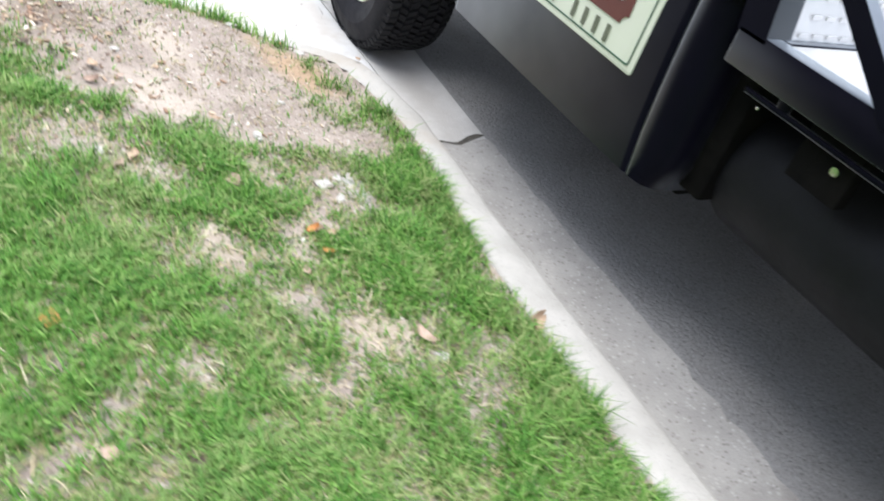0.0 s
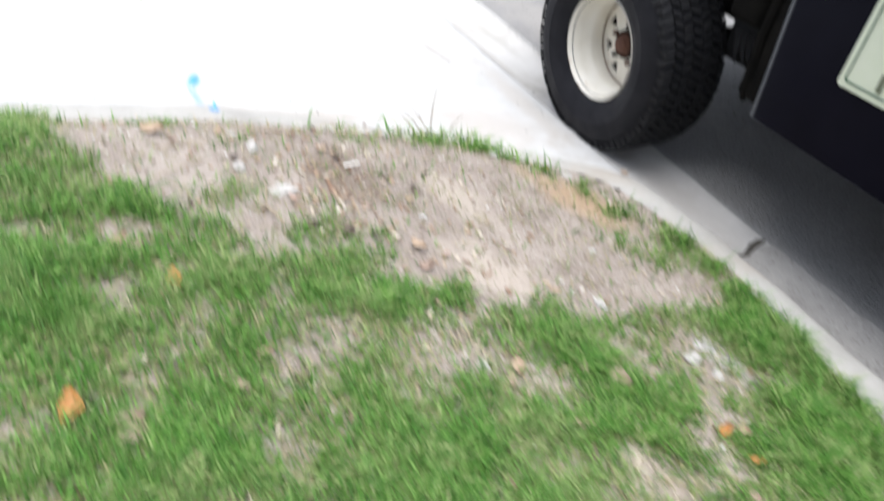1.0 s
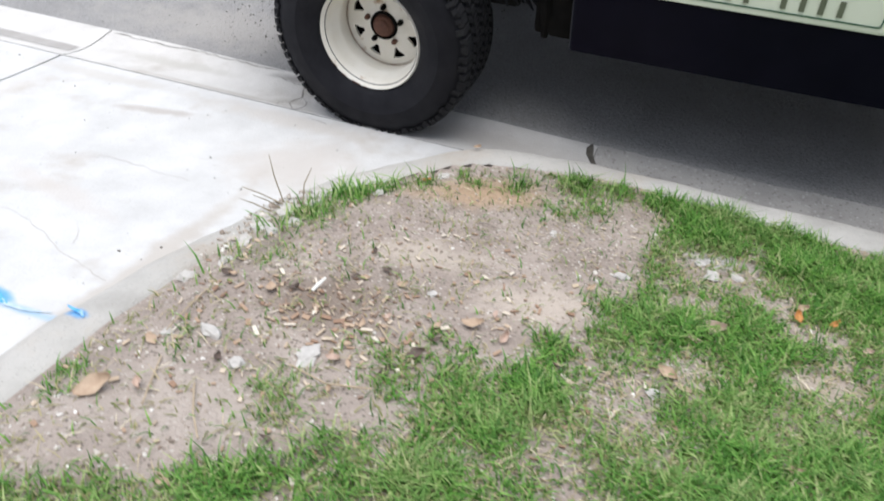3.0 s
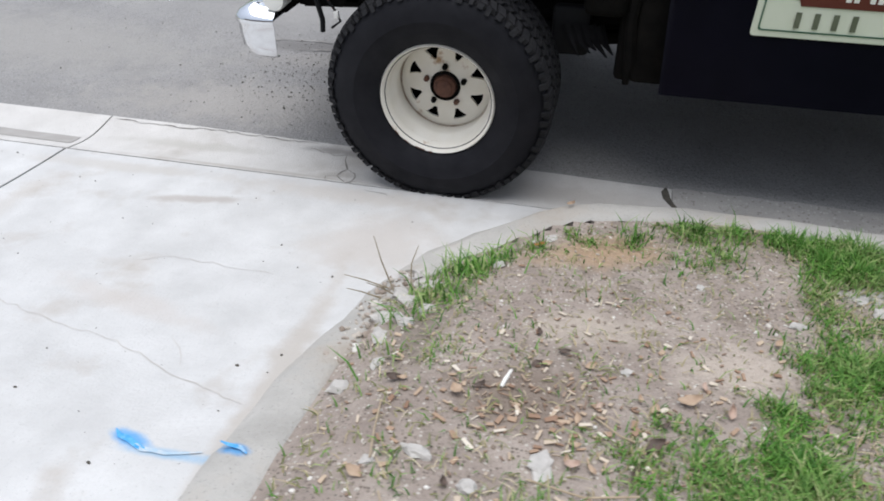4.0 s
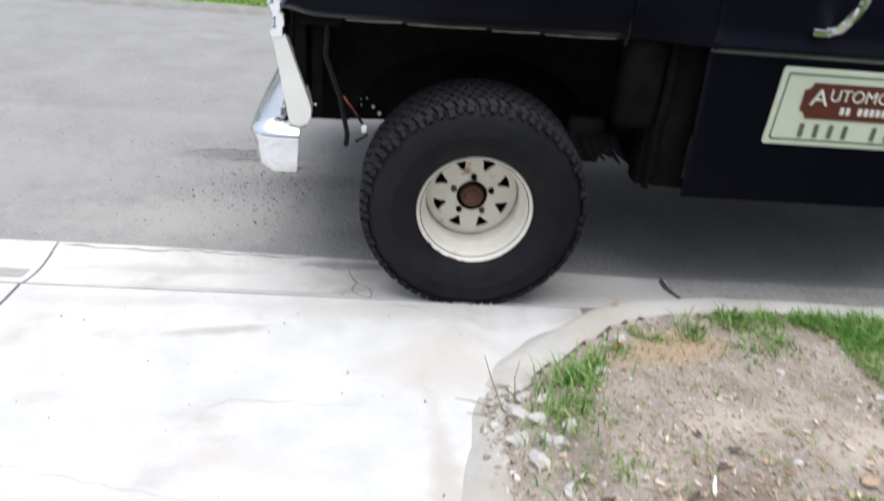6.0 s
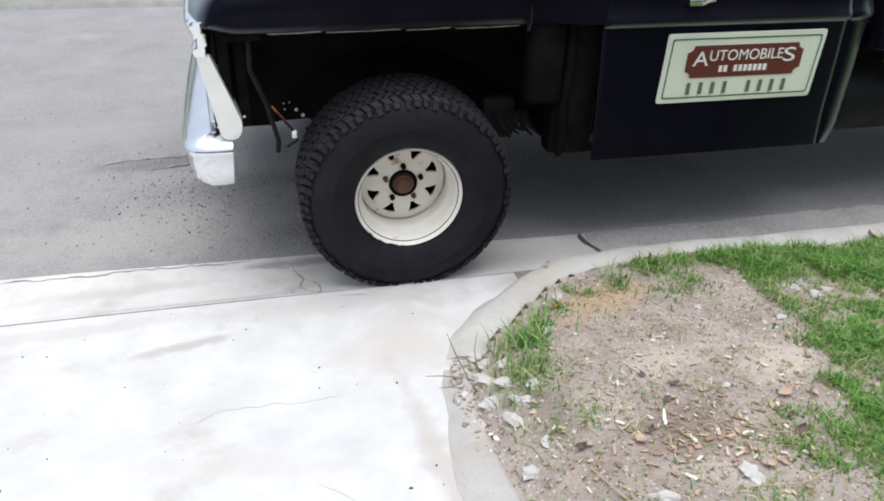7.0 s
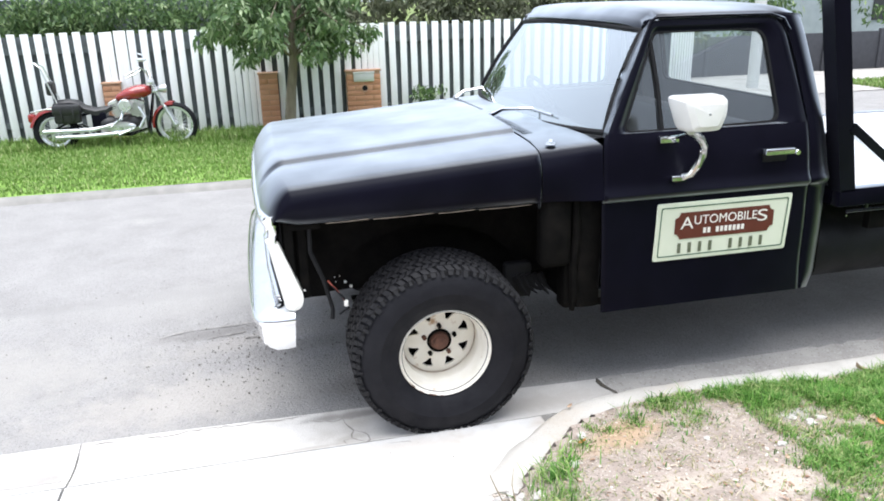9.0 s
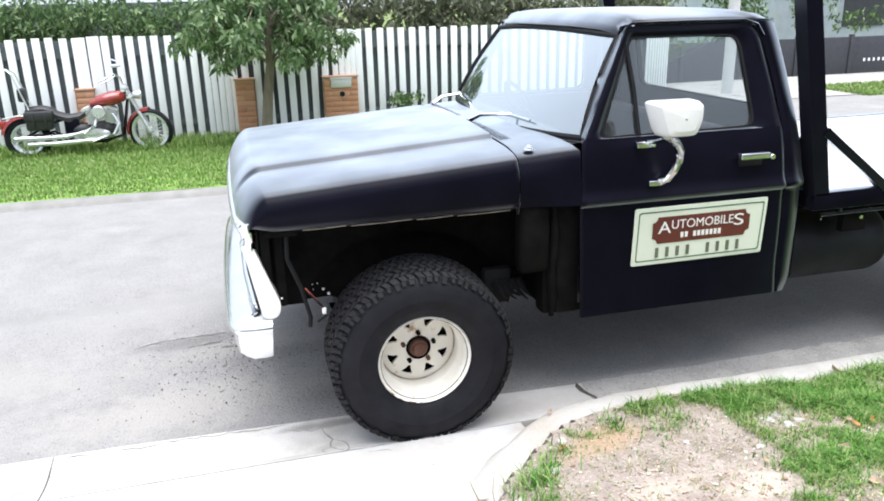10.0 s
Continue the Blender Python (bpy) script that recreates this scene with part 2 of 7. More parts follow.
M_KERB = mat("kerb concrete", (0.34, 0.325, 0.295), (0.47, 0.45, 0.415), 6.0, 0.9, bump=0.004, bump_scale=80, c3=(0.36, 0.32, 0.27), spots=0.06, spot_scale=3.0, fine=0.25)
stain(M_KERB, ((-0.078, -1.526, 0.042, 0.020, -10, (0.06, 0.28, 0.56), 0.85),))
M_FARKERB = mat("dull kerb concrete", (0.19, 0.185, 0.17), (0.27, 0.26, 0.24), 5.0, 0.9, bump=0.004, bump_scale=60)
M_CRACK = mat("crack filler", (0.05, 0.045, 0.04), (0.1, 0.09, 0.07), 30, 0.95)
M_SOIL = mat("dry soil", (0.262, 0.212, 0.178), (0.41, 0.348, 0.298), 5.0, 0.95, bump=0.014, bump_scale=55, c3=(0.21, 0.17, 0.135), spots=0.05, spot_scale=7.0, fine=0.35)
speckle(M_SOIL, 110, (0.52, 0.48, 0.42), (0.15, 0.12, 0.095), 0.2)
stain(M_SOIL, ((0.50, -1.28, 0.20, 0.13, 10, (0.19, 0.145, 0.11), 0.75), (0.20, -1.05, 0.10, 0.22, 0, (0.20, 0.165, 0.13), 0.7), (0.62, -0.50, 0.26, 0.13, 25, (0.44, 0.30, 0.18), 0.75), (0.98, -1.03, 0.19, 0.12, 25, (0.47, 0.40, 0.335), 0.95), (0.64, -0.95, 0.20, 0.09, 15, (0.45, 0.385, 0.32), 0.9), (0.40, -1.72, 0.30, 0.13, 15, (0.42, 0.36, 0.31), 0.7), (1.39, -0.55, 0.14, 0.06, 0, (0.42, 0.41, 0.39), 0.8), (1.98, -0.72, 0.13, 0.10, 0, (0.46, 0.385, 0.30), 0.7), (1.7, -1.05, 0.15, 0.10, 0, (0.44, 0.37, 0.29), 0.6)))
M_TURF = mat("turf", (0.10, 0.15, 0.04), (0.19, 0.24, 0.07), 3.0, 0.95, bump=0.03, bump_scale=40, c3=(0.27, 0.24, 0.12), spots=0.03, spot_scale=2.0)


def gloss_paint(name, base, rough, low, high, start):
    """Black paint: a dark body under a coat whose gloss grows towards grazing view."""
    m = mat(name, base, tuple(c * 1.6 for c in base), 4.0, 0.7, spec=0.0)
    nt = m.node_tree
    gl = nt.nodes.new("ShaderNodeBsdfGlossy")
    gl.inputs["Roughness"].default_value = rough
    gl.inputs["Color"].default_value = (0.90, 0.955, 1.0, 1)
    lw = nt.nodes.new("ShaderNodeLayerWeight")
    lw.inputs["Blend"].default_value = 0.5
    mr = nt.nodes.new("ShaderNodeMapRange")
    mr.interpolation_type = "SMOOTHSTEP"
    mr.inputs["From Min"].default_value, mr.inputs["From Max"].default_value = start, 1.0
    mr.inputs["To Min"].default_value, mr.inputs["To Max"].default_value = low, high
    mx = nt.nodes.new("ShaderNodeMixShader")
    nt.links.new(lw.outputs["Facing"], mr.inputs["Value"])
    co = nt.nodes.new("ShaderNodeTexCoord")
    dull = nt.nodes.new("ShaderNodeTexNoise")            # chalky and polished areas of old paint
    dull.inputs["Scale"].default_value, dull.inputs["Detail"].default_value = 3.2, 5.0
    nt.links.new(co.outputs["Object"], dull.inputs["Vector"])
    worn = nt.nodes.new("ShaderNodeMapRange")
    worn.inputs["From Min"].default_value, worn.inputs["From Max"].default_value = 0.3, 0.7
    worn.inputs["To Min"].default_value, worn.inputs["To Max"].default_value = 0.78, 1.12
    nt.links.new(dull.outputs["Fac"], worn.inputs["Value"])
    coat = nt.nodes.new("ShaderNodeMath")
    coat.operation = "MULTIPLY"
    nt.links.new(mr.outputs["Result"], coat.inputs[0])
    nt.links.new(worn.outputs["Result"], coat.inputs[1])
    nt.links.new(coat.outputs["Value"], mx.inputs["Fac"])
    nt.links.new(nt.nodes["Principled BSDF"].outputs["BSDF"], mx.inputs[1])
    nt.links.new(gl.outputs["BSDF"], mx.inputs[2])
    nt.links.new(mx.outputs["Shader"], nt.nodes["Material Output"].inputs["Surface"])
    return m


M_PAINT = gloss_paint("satin black paint", (0.0032, 0.0029, 0.0064), 0.34, 0.007, 0.80, 0.22)
M_ENAMEL = mat("dull black enamel", (0.004, 0.004, 0.006), (0.009, 0.009, 0.012), 10.0, 0.5, 0.7, bump=0.001, bump_scale=60, spec=0.3)
M_DARK = mat("grimy black underbody", (0.004, 0.004, 0.004), (0.010, 0.009, 0.008), 14.0, 0.8, bump=0.003, bump_scale=60, spec=0.05)
M_RUBBER = mat("tyre rubber", (0.004, 0.004, 0.0065), (0.009, 0.009, 0.012), 16.0, 0.58, 0.8, bump=0.001, bump_scale=120, spec=0.25)
M_TREAD = mat("tyre tread", (0.006, 0.006, 0.008), (0.016, 0.0155, 0.0165), 30.0, 0.75, spec=0.3, bump=0.002, bump_scale=120)
M_RIM = mat("cream painted steel", (0.72, 0.68, 0.59), (0.80, 0.77, 0.70), 9.0, 0.45, 0.6, c3=(0.38, 0.24, 0.13), spots=-0.02, spot_scale=11.0, bump=0.0006, bump_scale=70)
M_RUST = mat("rusty steel", (0.07, 0.032, 0.022), (0.15, 0.065, 0.04), 40.0, 0.85, bump=0.003, bump_scale=120)
M_SEAM = mat("rust stained seam", (0.60, 0.55, 0.46), (0.16, 0.08, 0.045), 22.0, 0.8, bump=0.001, bump_scale=120)
M_CHROME = mat("chrome", (0.72, 0.73, 0.75), (0.80, 0.81, 0.83), 4.0, 0.08, 0.2, metal=1.0)
# pale base colour carries the concrete that chrome would reflect here
M_PLATE = mat("pale plated trim", (0.78, 0.77, 0.72), (0.84, 0.83, 0.79), 6.0, 0.28, 0.38, metal=0.35)
M_ALLOY = mat("bare aluminium", (0.62, 0.62, 0.62), (0.74, 0.74, 0.74), 5.0, 0.38, 0.55, metal=0.6)
M_TRIM = mat("black rubber trim", (0.007, 0.007, 0.008), (0.012, 0.012, 0.013), 20, 0.7, spec=0.2)
M_VINYL = mat("dark grey vinyl", (0.035, 0.036, 0.04), (0.05, 0.05, 0.055), 12, 0.6, bump=0.001, bump_scale=150)
M_WHITE = mat("white painted timber", (0.84, 0.85, 0.86), (0.90, 0.905, 0.91), 5, 0.6, bump=0.001, bump_scale=60, stretch=(8, 8, 1))
M_CREAM = mat("sign cream", (0.66, 0.70, 0.55), (0.72, 0.75, 0.61), 7, 0.45)
M_MAROON = mat("sign maroon", (0.10, 0.022, 0.016), (0.13, 0.032, 0.022), 9, 0.45)
M_SIGNGREEN = mat("sign green", (0.03, 0.10, 0.055), (0.04, 0.12, 0.07), 9, 0.5)
M_SIGNINK = mat("faded sign ink", (0.10, 0.115, 0.07), (0.15, 0.165, 0.11), 20, 0.5)
M_SIGNWHITE = mat("sign white", (0.78, 0.76, 0.70), (0.82, 0.80, 0.75), 9, 0.5)
M_GLASS = glass_mat("window glass", (0.86, 0.90, 0.90))
# dust film here also whitens the pane in place of stronger sky reflection
M_SCREEN = glass_mat("dusty windscreen glass", (0.80, 0.93, 0.92), 0.07, 0.33, 1.9)
# white base colour stands in for sky mirrored in a chrome back
M_MIRROR = mat("white mirror back", (0.74, 0.73, 0.70), (0.80, 0.79, 0.77), 9, 0.25, coat=0.5)
M_BARE = mat("scraped bare lip", (0.10, 0.08, 0.065), (0.34, 0.28, 0.22), 18, 0.6, 0.8, metal=0.0)
M_BLUE = mat("blue marking paint", (0.03, 0.26, 0.58), (0.14, 0.42, 0.70), 60, 0.8, c3=(0.45, 0.52, 0.56), spots=0.08, spot_scale=45)
M_BLUEFADE = mat("faded blue marking paint", (0.30, 0.44, 0.55), (0.46, 0.52, 0.56), 50, 0.85, c3=(0.54, 0.54, 0.53), spots=0.14, spot_scale=40)

# ---- mesh helpers ----


def add_box(bm, lo, hi, bevel=0.0, m=None):
    vs = [bm.verts.new((x, y, z)) for x in (lo[0], hi[0]) for y in (lo[1], hi[1]) for z in (lo[2], hi[2])]
    fs = [bm.faces.new([vs[i] for i in q]) for q in ((0, 1, 3, 2), (4, 6, 7, 5), (0, 4, 5, 1), (2, 3, 7, 6), (0, 2, 6, 4), (1, 5, 7, 3))]
    if bevel:
        es = list({e for f in fs for e in f.edges})
        r = bmesh.ops.bevel(bm, geom=es, offset=bevel, segments=2, affect="EDGES", profile=0.5)
        vs = list({v for f in r["faces"] for v in f.verts} | {v for v in vs if v.is_valid})
    if m is not None:
        bmesh.ops.transform(bm, matrix=m, verts=[v for v in vs if v.is_valid])
    return bm


def add_grid(bm, rows, wrap=False):
    vr = [[bm.verts.new(p) for p in r] for r in rows]
    for a, b in zip(vr, vr[1:]):
        n = len(a)
        for i in range(n if wrap else n - 1):
            j = (i + 1) % n
            bm.faces.new((a[i], a[j], b[j], b[i]))
    return vr


def add_tube(bm, pts, r, n=10, caps=True):
    pts = [Vector(p) for p in pts]
    rows, up = [], Vector((0.13, 0.29, 0.95))
    for i, p in enumerate(pts):
        d = (pts[min(i + 1, len(pts) - 1)] - pts[max(i - 1, 0)]).normalized()
        if abs(d.dot(up)) > 0.95:
            up = Vector((0.9, 0.1, 0.3))
        s = d.cross(up).normalized()
        u = s.cross(d)
        rad = r[i] if isinstance(r, (list, tuple)) else r
        rows.append([p + rad * (math.cos(a) * s + math.sin(a) * u) for a in (2 * math.pi * k / n for k in range(n))])
    vr = add_grid(bm, rows, True)
    if caps:
        bm.faces.new(vr[0])
        bm.faces.new(list(reversed(vr[-1])))
    return bm


def add_turned(bm, prof, n=48, c=(0, 0, 0)):
    """Profile of (radius, y) turned round the y axis through c."""
    rows = [[(c[0] + r * math.cos(a), c[1] + y, c[2] + r * math.sin(a)) for a in (2 * math.pi * k / n for k in range(n))] for r, y in prof]
    return add_grid(bm, rows, True)


def finish(bm, mesh_name, material, sharp=35):
    bmesh.ops.recalc_face_normals(bm, faces=bm.faces)
    me = bpy.data.meshes.new(mesh_name)
    bm.to_mesh(me)
    bm.free()
    if material:
        me.materials.append(material)
    for p in me.polygons:
        p.use_smooth = True
    me.set_sharp_from_angle(angle=radians(sharp))
    return me


def part(name, bm, material, parent=None, label="", sharp=35, thick=0.0):
    ob = new(name, finish(bm, name, material, sharp))
    if thick:                                        # open edges stay crisp
        used = collections.Counter(k for p in ob.data.polygons for k in p.edge_keys)
        for e in ob.data.edges:
            if used[tuple(sorted(e.vertices))] == 1:
                e.use_edge_sharp = True
    if parent is not None:
        ob.parent = parent
        if parent.type == "EMPTY":
            ob.matrix_parent_inverse = Matrix.Translation(parent.location).inverted()
    if label:
        tagged(ob, label)
    if thick:
        mod = ob.modifiers.new("thickness", "SOLIDIFY")
        mod.thickness, mod.offset = thick, 0
    return ob


def thing(name, loc, label, category, group="", kind=""):
    e = new(name)
    e.location = loc
    e.empty_display_size = 0.2
    return tagged(e, label, category, group, kind)


def boxed(name, lo, hi, material, parent=None, label="", bevel=0.0, m=None):
    return part(name, add_box(bmesh.new(), lo, hi, bevel, m), material, parent, label)


def lerp_table(table, v):
    if v <= table[0][0]:
        return table[0][1]
    for (a, p), (b, q) in zip(table, table[1:]):
        if v <= b:
            return p + (q - p) * (v - a) / (b - a)
    return table[-1][1]


def rounded(corners, r, k=5):
    """A closed outline with rounded corners: k points a corner. r: one radius or one a corner."""
    out, n = [], len(corners)
    for i in range(n):
        p, a, b = (Vector(corners[j % n]) for j in (i, i - 1, i + 1))
        rad = r[i] if isinstance(r, (list, tuple)) else r
        da, db = (a - p).normalized(), (b - p).normalized()
        s, e = p + da * rad, p + db * rad
        for q in range(k):
            t = q / (k - 1)
            out.append((1 - t) ** 2 * s + 2 * t * (1 - t) * p + t * t * e)
    return out


# ---- ground ----
INNER = [(0.03, -9.0), (0.03, -1.6), (0.02, -1.18), (0.05, -0.85), (0.13, -0.65), (0.25, -0.52), (0.38, -0.42), (0.56, -0.30), (0.72, -0.25), (0.91, -0.215), (1.2, -0.205), (1.5, -0.25), (2.2, -0.262), (9.0, -0.262)]
OUTER = [(-0.115, -9.0), (-0.115, -1.6), (-0.115, -1.24), (-0.05, -0.85), (0.01, -0.62), (0.09, -0.46), (0.23, -0.32), (0.41, -0.21), (0.60, -0.135), (0.9, -0.090), (1.2, -0.090), (1.5, -0.098), (2.2, -0.105), (9.0, -0.105)]


def dense(poly, n):
    pts = [Vector(p) for p in poly]
    out = []
    for a, b in zip(pts, pts[1:]):
        k = max(1, int((b - a).length / n)) if (b - a).length < 3 else 4
        out += [a.lerp(b, i / k) for i in range(k)]
    return out + [pts[-1]]


def drive_z(y):
    d = max(0.0, -0.03 - y)
    z = 0.004 + 0.035 * d + 0.064 * d * d if d < 1.5 else 0.2005 + 0.10 * (d - 1.5)
    return z


def kerb_top(x, y):
    far = min(max((x - 0.05) / 0.45, 0), 1)
    return (drive_z(y) + 0.02) * (1 - far) + 0.132 * far if y > -1.4 else drive_z(y) + 0.02


def verge_z(x, y):
    d = max(0.0, -0.2 - y)
    z = 0.132 + 0.125 * min(d, 2.2) + 0.03 * max(0.0, d - 2.2)
    z += 0.012 * noise.noise((x * 2.3, y * 2.3, 0.5)) + 0.005 * noise.noise((x * 9, y * 9, 2.5)) - 0.01
    t = min(max(inside_verge(x, y) / 0.32, 0), 1)
    k = kerb_top(x, y) - 0.006
    return k + (z - k) * (1 - (1 - t) ** 2)


def road_z(y):
    return 0.0 + 0.05 * math.sin(math.pi * min(max((y - 0.29) / 4.95, 0), 1))


def inside_verge(x, y):
    """Metres inside the verge's kerb line (positive) or out of it."""
    best, sign = 1e9, 1
    for (ax, ay), (bx, by) in zip(INNER, INNER[1:]):
        dx, dy = bx - ax, by - ay
        t = min(max(((x - ax) * dx + (y - ay) * dy) / (dx * dx + dy * dy), 0), 1)
        d = math.hypot(x - ax - t * dx, y - ay - t * dy)
        if d < best:
            best, sign = d, (1 if dx * (y - ay) - dy * (x - ax) < 0 else -1)
    return best * sign


def sheet(name, xs, ys, zf, material, label, category="ground", kind="structure"):
    bm = bmesh.new()
    add_grid(bm, [[(x, y, zf(x, y)) for x in xs] for y in ys])
    return tagged(part(name, bm, material), label, category, kind=kind)


def steps(a, b, n):
    return [a + (b - a) * i / n for i in range(n + 1)]


sheet("ground", [-600, -60, -12, 12, 60, 600], [-600, -60, -7, 0, 9, 60, 600], lambda x, y: -0.35, M_TURF, "flat grassy ground reaching to the horizon")
sheet("road", steps(-40, -6, 6) + steps(-5.8, 9, 50) + steps(10, 60, 8), [0.225, 0.262, 0.315] + steps(0.45, 5.3, 20), lambda x, y: road_z(y) + (0.006 * noise.noise((x * 0.8, y * 0.8, 0)) if y > 0.4 else -0.03 if y < 0.25 else -0.004), M_ASPHALT, "worn grey asphalt street", "road")
# verge sheet: drops out of sight under the kerb
sheet("verge", steps(-0.1, 3.6, 110) + steps(3.8, 12, 12), steps(-7.0, -2.9, 12) + steps(-2.86, -0.12, 80),
      lambda x, y: verge_z(x, y) if inside_verge(x, y) > -0.03 else -0.3, M_SOIL, "bare dry soil of the verge, worn through between the grass", "soil")


def slab(name, x0, x1, ys, zf, material, label, wob=0.0):
    bm = bmesh.new()
    n = max(2, int((x1 - x0) / (0.05 if wob > 0.01 else 0.15))) if x1 - x0 < 10 else 30
    edge = lambda x, y: y + (wob * (noise.noise((x * 6, 1, 0)) + 0.7 * noise.noise((x * 19, 2, 0))) if y == ys[-1] else 0) - (0.026 * max(0.0, x + 1.3) if y == 0.306 else 0)
    top = [[(x, edge(x, y), zf(x, edge(x, y))) for x in steps(x0, x1, n)] for y in ys]
    vr = add_grid(bm, top)
    rim = [v for v in vr[0]] + [r[-1] for r in vr[1:]] + list(reversed(vr[-1]))[1:] + [r[0] for r in reversed(vr[1:-1])]
    low = [bm.verts.new((v.co.x, v.co.y, v.co.z - 0.12)) for v in rim]
    for i in range(len(rim)):
        j = (i + 1) % len(rim)
        bm.faces.new((rim[i], rim[j], low[j], low[i]))
    return tagged(part(name, bm, material, sharp=50), label, "pavement", kind="structure")


def gutter_z(x, y):
    return lerp_table([(-0.03, 0.005), (0.05, -0.010), (0.13, -0.018), (0.20, -0.012), (0.305, 0.006)], y)


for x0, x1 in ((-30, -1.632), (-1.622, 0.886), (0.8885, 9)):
    slab("gutter_slab", x0, x1, [-0.022, 0.03, 0.06, 0.11, 0.16, 0.21, 0.255] if x0 > 0.8 else [-0.022, 0.03, 0.06, 0.11, 0.16, 0.22, 0.306], gutter_z, M_DARKGUTTER if x0 > 0.8 else M_GUTTER, "weathered grey concrete gutter slab beside the road", 0.022 if x0 > 0.8 else 0.004)
for x0, x1 in ((-7, -1.640), (-1.628, 0.45)):
    slab("driveway_slab", x0, x1, steps(-7, -3.2, 6) + steps(-3, -0.03, 28), lambda x, y: drive_z(y) if inside_verge(x, y) < 0.06 else -0.3, M_CONCRETE, "pale concrete driveway slab sloping up from the gutter")
boxed("joint_filler", (-6, -0.06, -0.2), (6, 0.33, -0.035), M_CRACK)
tagged(bpy.data.objects["joint_filler"], "dark earth filling the joints of the slabs", "soil", kind="structure")


def kerb_run(name, i0, i1, label, start=True):
    """A length of kerb between two stations of the dense outline."""
    bm = bmesh.new()
    rows = []
    for (ix, iy), (ox, oy) in zip(K_IN[i0:i1], K_OUT[i0:i1]):
        zt = kerb_top(ox, oy) + 0.006 * noise.noise((ox * 4, oy * 4, 7))
        zb = (drive_z(oy) if ox < 0.3 else 0.0) - 0.02
        dx, dy = ox - ix, oy - iy
        ln = math.hypot(dx, dy)
        wob = 0.012 * noise.noise((ox * 7, oy * 7, 3))
        slope = 0.10 if ox > 0.6 else 0.03 + 0.07 * max(0, ox) / 0.6
        ex, ey = dx / ln, dy / ln
        pts = [(0, -0.15, zb), (0, 0, zt - 0.012), (0.018, 0, zt), (ln - 0.03 + wob, 0, zt - 0.004), (ln - 0.008 + wob, 0, zt - 0.016), (ln + slope * 0.55 + wob, 0, zb + (zt - zb) * 0.45), (ln + slope, 0, zb)]
        rows.append([(ix + ex * (a - (0.02 if k == 0 else 0)), iy + ey * (a - (0.02 if k == 0 else 0)), z) for k, (a, _, z) in enumerate(pts)])
    vr = add_grid(bm, rows)
    for r in (vr[0], vr[-1]) if start else (vr[-1],):
        bm.faces.new(r)
    return tagged(part(name, bm, M_KERB, sharp=60), label, "kerb", kind="structure")


def paired(n):
    ins, outs = [], []
    for (a, b), (c, d) in zip(zip(INNER, INNER[1:]), zip(OUTER, OUTER[1:])):
        k = n if abs(a[0] - b[0]) + abs(a[1] - b[1]) < 3 else 6
        for i in range(k):
            t = i / k
            ins.append((a[0] + (b[0] - a[0]) * t, a[1] + (b[1] - a[1]) * t))
            outs.append((c[0] + (d[0] - c[0]) * t, c[1] + (d[1] - c[1]) * t))
    return ins + [INNER[-1]], outs + [OUTER[-1]]


K_IN, K_OUT = paired(6)
# runs: drive edge, its short end piece, the broken bend, the street kerb
kerb_run("kerb_1", 0, 14, "low pale concrete edging beside the driveway")
kerb_run("kerb_2", 13, 24, "low pale concrete edging beside the driveway, chipped end")
kerb_run("kerb_3", 25, 55, "curved pale concrete kerb round the verge corner")
kerb_run("kerb_4", 54, len(K_IN), "straight concrete kerb along the street", False)

# ---- pickup truck ----
YC = 1.0                      # the truck's middle line
truck = thing("pickup_truck", (1.8, YC, 0), "satin black old pickup truck, front guards cut away, flat tray", "truck")


def mirrored(points):
    """A half cross-section from the near side to the middle, carried over to the far side."""
    return points + [(x, 2 * YC - y, z) for x, y, z in reversed(points[:-1])]


# bonnet: one skin from the near cut lip over the top to the far one
def bonnet_section(x, t=0.0):
    """One cross-section; t runs over the rounded nose, 0 at the top edge and 1 at its foot."""
    crease = lerp_table([(-0.62, 1.170), (0.46, 1.252)], x)
    top = crease + lerp_table([(-0.62, 0.012), (0.46, 0.008)], x)
    run = math.sin(t * math.pi / 2) ** (2 / 1.55)
    fell = 1 - math.cos(t * math.pi / 2) ** (2 / 1.55)
    drop, inset = 0.137 * fell, 0.026 * fell
    lip = lerp_table([(-0.735, 1.036), (-0.60, 1.016), (0.43, 1.020), (0.47, 1.02)], x - 0.11 * run)
    half = [(0.062 + inset, lip), (0.040 + inset, lip + 0.012), (0.030 + inset, lip + 0.05), (0.029 + inset, (lip + crease) / 2 - 0.01), (0.034 + inset, crease - 0.060), (0.044 + inset, crease - 0.030),
            (0.066 + inset, crease - 0.012), (0.105, crease + 0.001), (0.20, crease + 0.013), (0.34, top + 0.011), (0.385, top + 0.013), (0.402, top + 0.018), (0.414, top + 0.029), (0.432, top + 0.034), (0.52, top + 0.037), (0.75, top + 0.046), (1.0, top + 0.049)]
    out = []
    for y, z in half:
        fall = drop * min(1, max(0, (z - lip) / (crease - lip)))
        corner = max(0.0, 1 - (y - 0.03) / 0.16)
        edge = 0.028 * math.exp(-((y - 0.395) / 0.05) ** 2) + 0.022 * corner        # the top edge scallops back at the fold
        foot = 0.070 * corner ** 2
        bow = -0.018 * (1 - ((y - YC) / 0.95) ** 2) * min(1, max(0, (-0.45 - x) / 0.15))
        shift = (edge + (foot - edge) * run) * min(1, max(0, (-0.50 - x) / 0.12)) - 0.104 * run
        out.append((x + bow + shift, y, max(lip - 0.004 * fell, z - fall)))
    return mirrored(out)


